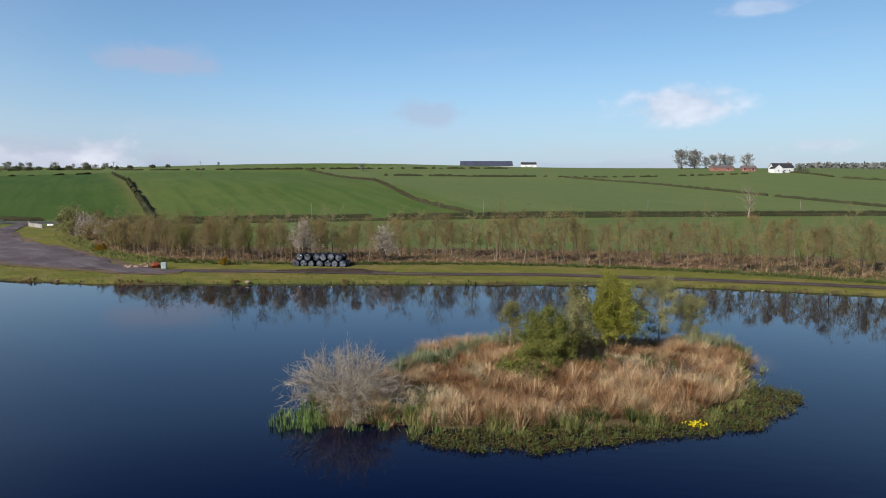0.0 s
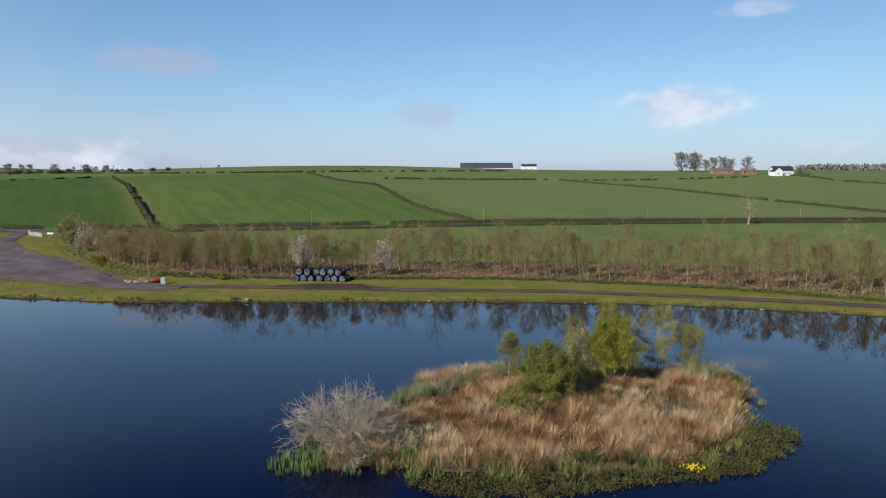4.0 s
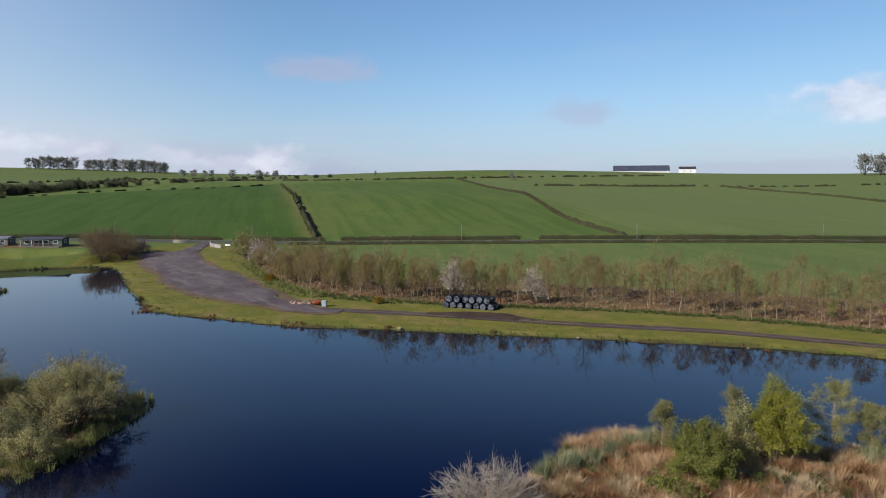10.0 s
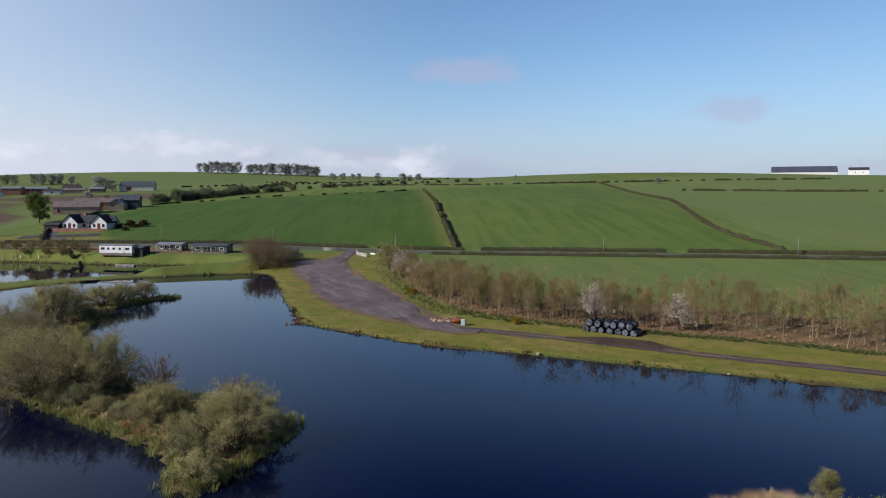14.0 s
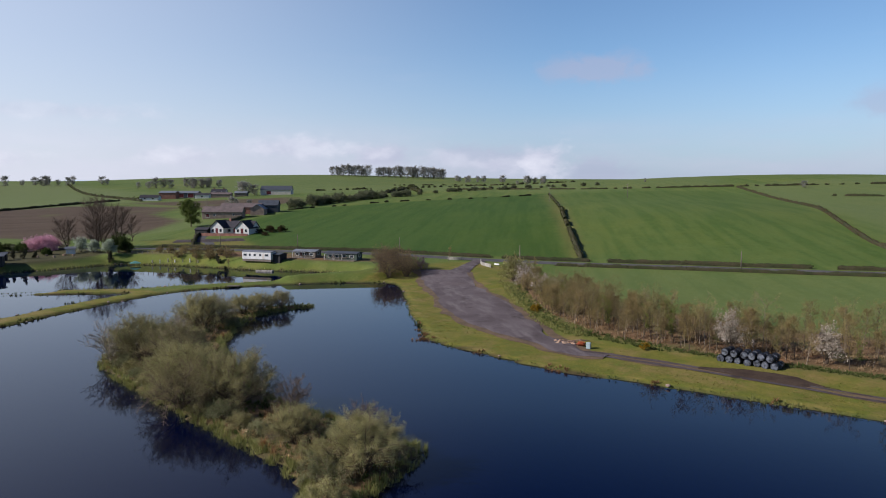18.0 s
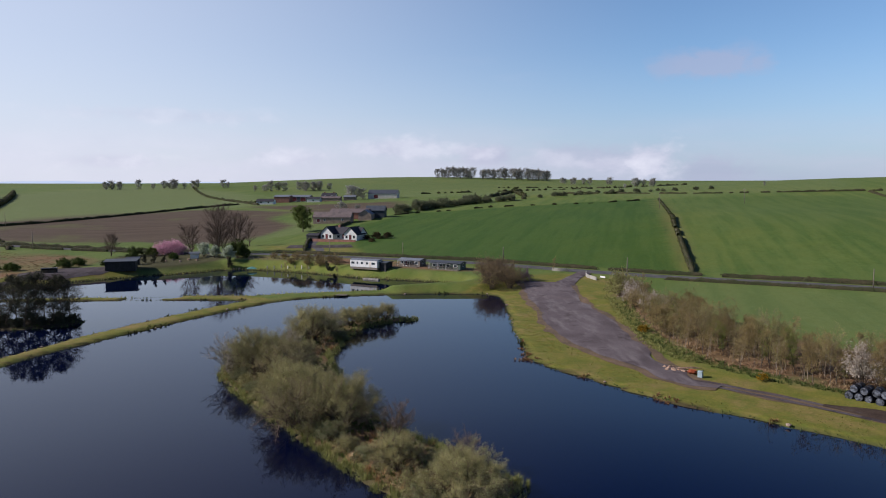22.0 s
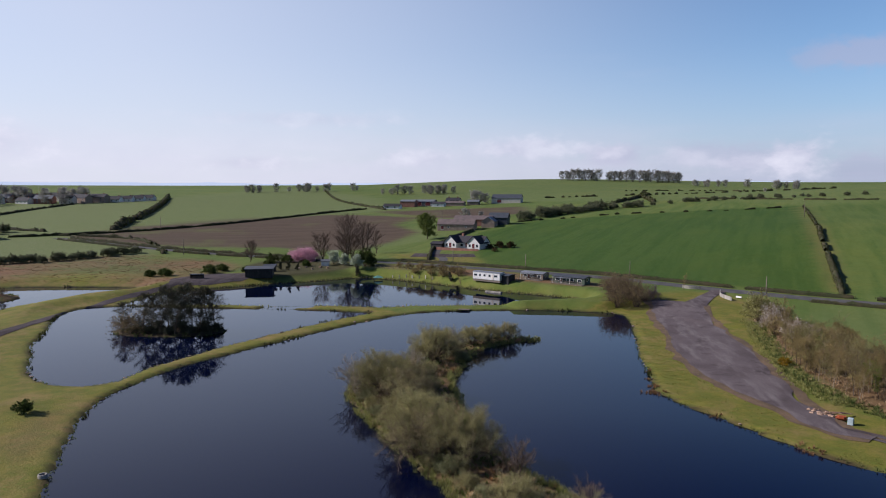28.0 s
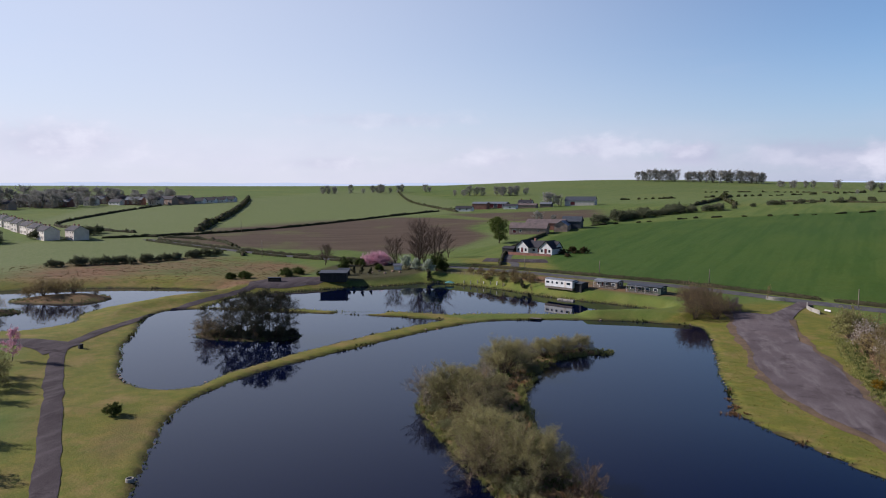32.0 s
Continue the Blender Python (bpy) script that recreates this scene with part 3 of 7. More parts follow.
def part(name, bm, material, parent=None, label="", smooth=False):
    """Links a bmesh as one mesh object under a thing or a part."""
    me = bpy.data.meshes.new(name)
    bm.to_mesh(me)
    bm.free()
    me.materials.append(material)
    if smooth:
        for f in me.polygons:
            f.use_smooth = True
    return child(name, me, parent, label)


def thing(name, label, category, place=(0, 0, 0), turn=0.0, group="", kind=""):
    ob = new(name)
    ob.empty_display_size = 0.2
    ob.location, ob.rotation_euler = place, (0, 0, radians(turn))
    return tagged(ob, label, category, group, kind)


def spread_axis(lo, hi, step, far_lo, far_hi, grow=1.16):
    mid = list(np.arange(lo, hi + step, step))
    s, v = step, mid[-1]
    while v < far_hi:
        s *= grow
        v += s
        mid.append(v)
    s, v, left = step, lo, []
    while v > far_lo:
        s *= grow
        v -= s
        left.append(v)
    return np.array(left[::-1] + mid)


# ---- the ground: one sheet to the horizon ----
gx = spread_axis(-262, 62, 1.3, -4600, 4600, 1.07)
gy = spread_axis(-8, 162, 1.3, -4600, 4600, 1.055)
GX, GY = np.meshgrid(gx, gy)
fx, fy = GX.ravel(), GY.ravel()
rng = np.random.default_rng(1)
fd = shore(fx, fy)
fz = height_at(fx, fy)
rough_lie = np.array([noise.noise((x * 0.05, y * 0.05, 0)) for x, y in zip(fx, fy)])
fz = fz + np.where(fd > 3, 0.12 * rough_lie, 0)
nx, ny = len(gx), len(gy)
idx = np.arange(nx * ny).reshape(ny, nx)
quads = np.stack([idx[:-1, :-1], idx[:-1, 1:], idx[1:, 1:], idx[1:, :-1]], -1).reshape(-1, 4)
ground_mesh = mesh_from("ground", np.stack([fx, fy, fz], 1), quads, M["ground"], True)


def within(pts, soft, n=3):
    """1 inside an outline, 0 outside, soft at its edge."""
    p = rounded(pts, n) if n > 1 else np.array(pts, float)
    return np.clip(0.5 - outside(p, fx, fy) / soft, 0, 1)


ROUGH_LIE2 = np.array([noise.noise((x * 0.02 + 9, y * 0.02, 4)) for x, y in zip(fx, fy)])
plough = np.maximum(within([(-425, 64), (-452, 96), (-468, 136), (-470, 185), (-462, 240), (-440, 258), (-385, 272), (-360, 236), (-318, 225), (-297, 192), (-286, 166), (-302, 150), (-326, 142), (-338, 122), (-360, 100), (-380, 86), (-406, 73)], 5, 1),
                    within([(-463, 284), (-439, 320), (-400, 384), (-345, 335), (-346, 305), (-369, 275)], 6, 1))
heath = within([(-240, 62), (-262, 100), (-300, 100), (-335, 75), (-335, -40), (-300, -30), (-278, 20), (-262, 50)], 6) * np.clip(0.6 + 1.7 * ROUGH_LIE2, 0, 1)
garden = within([(-232, 104), (-232, 130), (-245, 140), (-268, 140), (-280, 122), (-268, 104), (-250, 98)], 3)
scrub = within([(-225, 140), (-205, 147), (-180, 152), (-150, 162), (-140, 172), (-178, 166), (-214, 155), (-240, 144)], 4) * np.clip(0.75 + 1.2 * ROUGH_LIE2, 0.35, 1.0)
belt = within([(-88, 160), (-66, 133), (-46, 112), (-20, 106.5), (10, 105), (28, 101), (42, 95), (58, 86), (80, 74), (94, 96), (66, 113), (32, 127), (0, 133),
               (-30, 135), (-60, 150), (-80, 168)], 4)
verge = within([(-86, 206), (-91, 210), (-136, 292), (-164, 349), (-220, 455), (-215, 456), (-156, 346), (-127, 289), (-104, 245)], 3, 1)
mown = np.clip(1 - (fd - np.where((fx < -125) & (fy > 100), 2, 16)) / np.where((fx < -125) & (fy > 100), 4, 8), 0, 1) * (fx > -300) * (fd > 0)
mown = np.maximum(mown, within([(-140, 158), (-130, 166), (-124, 172), (-118, 182), (-100, 182), (-86, 166), (-64, 136), (-46, 112), (60, 84),
                                (55, 70), (-120, 140), (-140, 150)], 5))
mown = mown * (1 - belt) * (1 - np.clip(fd < 0, 0, 1))
lawn = within([(-262, 168), (-250, 178), (-225, 186), (-205, 176), (-212, 168), (-240, 158)], 4, 1)
mown = np.where((fx < -125) & (fy > 100), mown * 0.35, mown)
mown = np.maximum(mown, lawn * 0.8)
isle = np.zeros(fx.shape)
for p in ISLES:
    isle = np.maximum(isle, np.clip(0.5 - outside(p, fx, fy), 0, 1))
dry_bank = within([(-113, 17), (-104, 14.5), (-95, 12.5), (-98, 8), (-110, 12)], 5) * np.clip(0.5 + ROUGH_LIE2, 0, 0.7)
heath = np.maximum(np.maximum(heath, dry_bank), scrub)
heath, mown = np.maximum(np.maximum(heath, belt * np.clip(0.8 + ROUGH_LIE2, 0, 1)), np.maximum(isle * 0.9, verge * 0.35)), mown * (1 - isle)
edge = np.clip(1 - np.abs(fd - 0.15) / 0.55, 0, 1)
pine_floor = np.clip(0.5 - outside(PINE_ISLE, fx, fy), 0, 1)
bare = np.maximum(np.maximum(np.maximum(edge, pine_floor), (fd < -0.1) * 1.0), garden * 0.8)
# paler and yellower fields, west and far; their colour takes in some distance haze
pale = np.maximum.reduce([
    within([(-448, 94), (-840, 233), (-1100, 500), (-700, 440), (-470, 300), (-441, 165)], 8, 1) * 0.75,
    within([(-440, 10), (-448, 92), (-830, 230), (-760, 60), (-560, 0)], 8, 1) * 0.95,
    within([(-300, 60), (-345, 95), (-430, 80), (-440, 0), (-330, -60)], 8, 1) * 1.0,
    within([(12, 240), (-110, 575), (120, 1000), (500, 900), (400, 300), (190, 262)], 10, 1) * 0.55,
    within([(-80, 172), (-60, 150), (0, 128), (60, 106), (200, 100), (420, 285), (150, 240), (0, 214), (-88, 193)], 4, 1) * 0.3,
    within([(-600, 420), (-330, 480), (-220, 480), (-120, 580), (-300, 1100), (-900, 1200), (-1200, 800)], 10, 1) * 0.4,
    within([(-285, 205), (-300, 240), (-335, 235), (-310, 168), (-285, 165)], 4, 1) * 0.55])
zone = np.stack([plough, heath, mown, np.ones(fx.shape)], 1).astype(np.float32)
lush = np.maximum(within([(-90, 205), (-145, 315), (-220, 452), (-250, 415), (-300, 300), (-285, 240), (-228, 190), (-200, 172), (-130, 192)], 5, 1), 0.32 * within([(-86, 207), (8, 226), (-24, 313), (-79, 482), (-150, 520), (-214, 455), (-140, 315)], 5, 1))
crop = np.stack([pale, bare, lush, np.ones(fx.shape)], 1).astype(np.float32)
for key, val in (("zone", zone), ("crop", crop)):
    at = ground_mesh.color_attributes.new(key, "FLOAT_COLOR", "POINT")
    at.data.foreach_set("color", val.ravel())
tagged(new("ground", ground_mesh), "rolling green pasture, mown banks and brown plough", "ground", kind="structure")

wx, wy = np.linspace(-310, 130, 45), np.linspace(-65, 165, 24)
WX, WY = np.meshgrid(wx, wy)
widx = np.arange(45 * 24).reshape(24, 45)
wq = np.stack([widx[:-1, :-1], widx[:-1, 1:], widx[1:, 1:], widx[1:, :-1]], -1).reshape(-1, 4)
tagged(new("water", mesh_from("water", np.stack([WX.ravel(), WY.ravel(), 0 * WX.ravel()], 1), wq, M["water"], True)), "still dark blue pond water", "water", kind="structure")


def drape(name, left, right, lift, material, label, category, cross=5, step=1.2, ragged=0.25, seed=1):
    """A strip laid on the ground between two lines of equal corner count."""
    rng = np.random.default_rng(seed)
    left, right = np.array(left, float), np.array(right, float)
    run = np.concatenate([[0], np.cumsum(np.hypot(*np.diff((left + right) / 2, axis=0).T))])
    s = np.arange(0, run[-1], step)
    def along(p):
        q = rounded(p, 8, False)
        u = np.concatenate([[0], np.cumsum(np.hypot(*np.diff(q, axis=0).T))])
        return np.stack([np.interp(s / run[-1] * u[-1], u, q[:, i]) for i in (0, 1)], 1)
    L, R = along(left), along(right)
    w = R - L
    w /= np.hypot(*w.T)[:, None] + 1e-9
    def fray(d):
        k = np.arange(0, run[-1] + d, d)
        return np.interp(s, k, rng.normal(0, ragged, len(k)))[:, None]
    L, R = L + w * (fray(4.0) + 0.4 * fray(1.5)), R + w * (fray(4.0) + 0.4 * fray(1.5))
    f = np.linspace(0, 1, cross + 1)
    P = L[:, None] * (1 - f)[None, :, None] + R[:, None] * f[None, :, None]
    x, y = P[..., 0].ravel(), P[..., 1].ravel()
    crown = np.sin(np.pi * f)[None, :].repeat(len(s), 0).ravel()
    bump = np.array([noise.noise((a * 0.05, b * 0.05, 0)) for a, b in zip(x, y)]) * 0.12 * (shore(x, y) > 3)
    z = height_at(x, y) + bump + lift * (0.6 + 0.4 * np.minimum(1, crown * 2.5))
    ii = np.arange(len(x)).reshape(len(s), cross + 1)
    q = np.stack([ii[:-1, :-1], ii[:-1, 1:], ii[1:, 1:], ii[1:, :-1]], -1).reshape(-1, 4)
    return tagged(new(name, mesh_from(name, np.stack([x, y, z], 1), q, material, True)), label, category, kind="structure")


def offset(line, d):
    p = np.array(line, float)
    t = np.gradient(p, axis=0)
    t /= np.hypot(*t.T)[:, None]
    return p + np.stack([-t[:, 1], t[:, 0]], 1) * d


ROAD = [(-420, 60), (-370, 82), (-330, 103), (-300, 121), (-264, 139), (-242, 149), (-213, 159), (-178, 170.5), (-152, 180.5), (-135, 185), (-112, 190), (-90, 196), (-56, 205),
        (-20, 212), (21, 219), (74, 228), (155, 244), (300, 270), (500, 300)]
drape("road", offset(ROAD, 2.6), offset(ROAD, -2.6), 0.12, M["asphalt"], "grey asphalt country road between hedges", "road", 5, 2.0, 0.06)
PARK_L = [(-120.5, 164.5), (-116, 160), (-106, 148), (-93, 134.5), (-83, 122.5), (-73, 113), (-61, 105), (-50, 100), (-41, 97.0), (-36, 97.9)]
PARK_R = [(-107, 168.5), (-102, 163), (-93, 152), (-83, 142), (-74, 133), (-65, 123), (-57, 114), (-48, 105.0), (-41, 99.6), (-36, 99.3)]
drape("earth_margin", offset(PARK_L, -1.5), offset(PARK_L, 0.7), 0.09, M["earth"], "bare brown earth beside the gravel", "ground", 3, 1.2, 0.45, 4)
drape("earth_margin", offset(PARK_R, 1.3), offset(PARK_R, -0.6), 0.09, M["earth"], "bare tan earth beside the gravel", "ground", 3, 1.2, 0.45, 5)
drape("car_park", PARK_L, PARK_R, 0.2, M["gravel"], "dark grey gravel parking area with puddle stains", "road", 12, 1.2, 0.4)
drape("gate_lane", [(-115.5, 188), (-113.5, 180), (-112, 174), (-110.5, 166)], [(-110.5, 189), (-109.5, 181), (-107, 174), (-103, 165)], 0.18, M["gravel"], "dark gravel lane from the road gate", "road", 5, 1.0, 0.15)
BANK_TRACK = [(-42, 98.4), (-38, 98.6), (-30, 98.6), (-22, 98.1), (-13, 97.4), (1, 95.8), (16, 94.5), (30, 91.2), (42, 87.2), (51, 83.4), (62, 77.5), (80, 66)]
drape("track_crown", offset(BANK_TRACK, 1.25), offset(BANK_TRACK, -1.25), 0.05, M["earth"], "worn earth and thin grass of the bank track", "road", 4, 0.9, 0.3)
for side in (0.75, -0.75):
    drape("bank_track", offset(BANK_TRACK, side + 0.34), offset(BANK_TRACK, side - 0.34), 0.14, M["track"], "dark gravel rut of the bank track", "road", 3, 0.9, 0.1, 3)
drape("muddy_patch", [(-24, 99.6), (-19, 101.6), (-14, 101), (-9, 99), (-6, 97.6)], [(-24, 98.4), (-19, 97.8), (-14, 97.2), (-9, 96.7), (-6, 96.3)], 0.14, M["mud"], "churned dark mud before the bales", "ground", 5, 0.8, 0.5)
POND_TRACK = [(-40, 2), (-60, 2), (-88, 2.6), (-99, 3.2), (-115, 4), (-134, 5), (-155, 6), (-168, 7.6), (-180, 13.5), (-190, 20), (-204, 31), (-217, 45), (-230, 59), (-240, 73), (-244, 84)]
drape("pond_track", offset(POND_TRACK, 1.5), offset(POND_TRACK, -1.5), 0.12, M["track"], "dark gravel track between the ponds", "road", 5, 1.1, 0.15)
drape("side_track", [(-163, 4), (-172, 1), (-182, -8), (-192, -24)], [(-172, 12), (-178, 6), (-187, -5), (-197, -21)], 0.14, M["track"], "dark gravel side track at the junction", "road", 5, 1.1, 0.15)
drape("hut_yard", [(-236, 66), (-233, 78), (-233, 88), (-236, 96)], [(-247, 70), (-251, 82), (-249, 92), (-244, 100)], 0.12, M["track"], "gravel yard in front of the dark hut", "road", 8, 1.2, 0.3)
LANE = [(-213, 161), (-226, 172), (-242, 180), (-258, 195), (-276, 215), (-300, 250)]
drape("farm_lane", offset(LANE, 1.7), offset(LANE, -1.7), 0.12, M["asphalt"], "grey lane climbing to the barns", "road", 4, 2.0, 0.08)
drape("house_drive", [(-252, 176), (-240, 182), (-228, 190)], [(-244, 168), (-232, 175), (-219, 184)], 0.16, M["track"], "dark paved drive before the bungalow", "road", 6, 1.5, 0.1)

# ---- the ridges beyond the western plain; haze is put into their colour and glow ----
haze_m, hnt, hb_ = shader("painted_haze")
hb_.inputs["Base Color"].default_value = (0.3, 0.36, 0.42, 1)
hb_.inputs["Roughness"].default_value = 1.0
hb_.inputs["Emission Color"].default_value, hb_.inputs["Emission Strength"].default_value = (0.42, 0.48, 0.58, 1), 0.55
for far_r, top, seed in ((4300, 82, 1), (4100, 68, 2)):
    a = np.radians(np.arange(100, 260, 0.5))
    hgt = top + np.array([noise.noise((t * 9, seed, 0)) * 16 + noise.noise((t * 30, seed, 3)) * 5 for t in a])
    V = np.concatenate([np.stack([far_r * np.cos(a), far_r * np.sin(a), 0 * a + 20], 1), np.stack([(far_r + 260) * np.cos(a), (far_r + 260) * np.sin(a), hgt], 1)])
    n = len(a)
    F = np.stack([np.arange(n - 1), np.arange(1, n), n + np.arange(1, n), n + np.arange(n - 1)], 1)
    tagged(new("backdrop", mesh_from("backdrop", V, F, haze_m, True)), "far hills with haze painted as pale blue glow", "hills", kind="structure")


# ---- trees, shrubs, hedges ----
def tubes(seg, sides):
    """Open tapered tubes: rows of start, end, start radius, end radius."""
    s = np.array(seg, float)
    a, b, ra, rb = s[:, 0:3], s[:, 3:6], s[:, 6], s[:, 7]
    d = b - a
    d /= np.linalg.norm(d, axis=1)[:, None] + 1e-9
    ref = np.where(np.abs(d[:, 2:3]) > 0.9, np.array([[1.0, 0, 0]]), np.array([[0, 0, 1.0]]))
    u = np.cross(d, ref)
    u /= np.linalg.norm(u, axis=1)[:, None] + 1e-9
    v = np.cross(d, u)
    ang = np.arange(sides) * 2 * np.pi / sides
    ring = np.cos(ang)[None, :, None] * u[:, None] + np.sin(ang)[None, :, None] * v[:, None]
    V = np.concatenate([a[:, None] + ring * ra[:, None, None], b[:, None] + ring * rb[:, None, None]], 1).reshape(-1, 3)
    base = np.arange(len(s))[:, None] * 2 * sides
    k = np.arange(sides)
    F = np.stack([base + k, base + (k + 1) % sides, base + sides + (k + 1) % sides, base + sides + k], -1).reshape(-1, 4)
    return V, F


def leaf_quads(centres, size, rng, flat=0.0, long=1.5):
    c = np.asarray(centres, float)
    n = len(c)
    u = rng.normal(size=(n, 3))
    u[:, 2] *= 1 - flat
    u /= np.linalg.norm(u, axis=1)[:, None]
    w = rng.normal(size=(n, 3))
    v = np.cross(u, w)
    v /= np.linalg.norm(v, axis=1)[:, None]
    s = size * rng.uniform(0.6, 1.3, (n, 1))
    u, v = u * s * long * 0.5, v * s * 0.5
    V = np.stack([c - u, c + v, c + u, c - v], 1).reshape(-1, 3)
    return V, np.arange(4 * n).reshape(-1, 4)


def grow(rng, H, r, clear=0.3, nb=16, ang=50, blen=0.4, twigs=5, leaves=5, leaf=0.15, shape="round", stems=1, lean=0.06, droop=0.0, splay=0.0, scatter=0.18, twig_r=0.012, twist=0.35, segs=2):
    """Wood and leaves of one tree: tapered stems, limbs, twigs, and leaf blades round the twigs."""
    wood, fine, spots = [], [], []
    for k in range(stems):
        az = 2 * np.pi * (k + rng.uniform(0, 0.6)) / stems
        tilt = splay * rng.uniform(0.6, 1.2) + lean * rng.normal()
        d = np.array([math.cos(az) * math.sin(tilt), math.sin(az) * math.sin(tilt), math.cos(tilt)])
        h = H * rng.uniform(0.8, 1.0) if stems > 1 else H
        pts = [np.array([0, 0, -0.15]) + 0.12 * splay * d * (stems > 1)]
        for i in range(7):
            d = d + rng.normal(0, 0.07, 3) + np.array([0, 0, 0.05])
            d /= np.linalg.norm(d)
            pts.append(pts[-1] + d * h / 7)
        rad = [r * (1 - 0.86 * i / 7) * (1.25 if i == 0 else 1) / (stems ** 0.4) for i in range(8)]
        for i in range(7):
            wood.append([*pts[i], *pts[i + 1], rad[i], rad[i + 1]])
        for j in range(nb):
            t = clear + (1 - clear) * (j + rng.uniform(0, 0.9)) / nb
            f = t * 7
            i = min(int(f), 6)
            p = pts[i] + (pts[i + 1] - pts[i]) * (f - i)
            q = (t - clear) / (1 - clear)
            prof = {"round": max(math.sin(math.pi * (0.12 + 0.85 * q)), 0.15) ** 0.7, "cone": 1.05 - q, "vase": 0.45 + 0.6 * q, "flat": 0.5 + 0.7 * q}[shape]
            ln = blen * h * prof * rng.uniform(0.75, 1.2)
            az2 = j * 2.4 + rng.uniform(-0.5, 0.5)
            el = radians(ang * rng.uniform(0.75, 1.2)) * (1.0 if shape != "round" else 1.15 - 0.45 * q)
            bd = np.array([math.cos(az2) * math.sin(el), math.sin(az2) * math.sin(el), math.cos(el)])
            br = max(rad[i] * 0.45, twig_r * 1.3)
            bp = [p]
            for s in range(3):
                bd = bd + rng.normal(0, 0.16, 3) + np.array([0, 0, 0.12 - droop])
                bd /= np.linalg.norm(bd)
                bp.append(bp[-1] + bd * ln / 3)
                wood.append([*bp[-2], *bp[-1], br * (1 - 0.28 * s), br * (0.72 - 0.28 * s)])
            for w in range(twigs):
                s = rng.uniform(0.25, 1.0) * 3
                m = min(int(s), 2)
                a = bp[m] + (bp[m + 1] - bp[m]) * (s - m)
                td = bd * 0.7 + rng.normal(0, twist, 3) * 1.2 + np.array([0, 0, 0.25 - 1.6 * droop])
                td /= np.linalg.norm(td)
                tl = ln * rng.uniform(0.25, 0.5)
                mid = a + td * tl * 0.5
                td2 = td + rng.normal(0, 0.3, 3) - np.array([0, 0, droop])
                end = mid + td2 / np.linalg.norm(td2) * tl * 0.5
                if segs == 1:
                    fine.append([*a, *end, twig_r, twig_r * 0.4])
                else:
                    fine.append([*a, *mid, twig_r, twig_r * 0.75])
                    fine.append([*mid, *end, twig_r * 0.75, twig_r * 0.4])
                for l in range(leaves):
                    u = rng.uniform(0.2, 1.05)
                    spots.append((a + (end - a) * u) + rng.normal(0, scatter, 3))
    return wood, fine, spots


def branches(wood, fine, bark, twig_mat, parent):
    """Trunk, limbs and twigs as the one wooden part of a tree."""
    v, f = tubes(wood, 5)
    if not fine:
        return child("trunk", mesh_from("trunk", v, f, bark, True), parent)
    v2, f2 = tubes(fine, 3)
    me = mesh_from("trunk", np.concatenate([v, v2]), np.concatenate([f, f2 + len(v)]), bark, True)
    me.materials.append(twig_mat)
    me.polygons.foreach_set("material_index", np.concatenate([np.zeros(len(f), np.int32), np.ones(len(f2), np.int32)]))
    return child("trunk", me, parent)


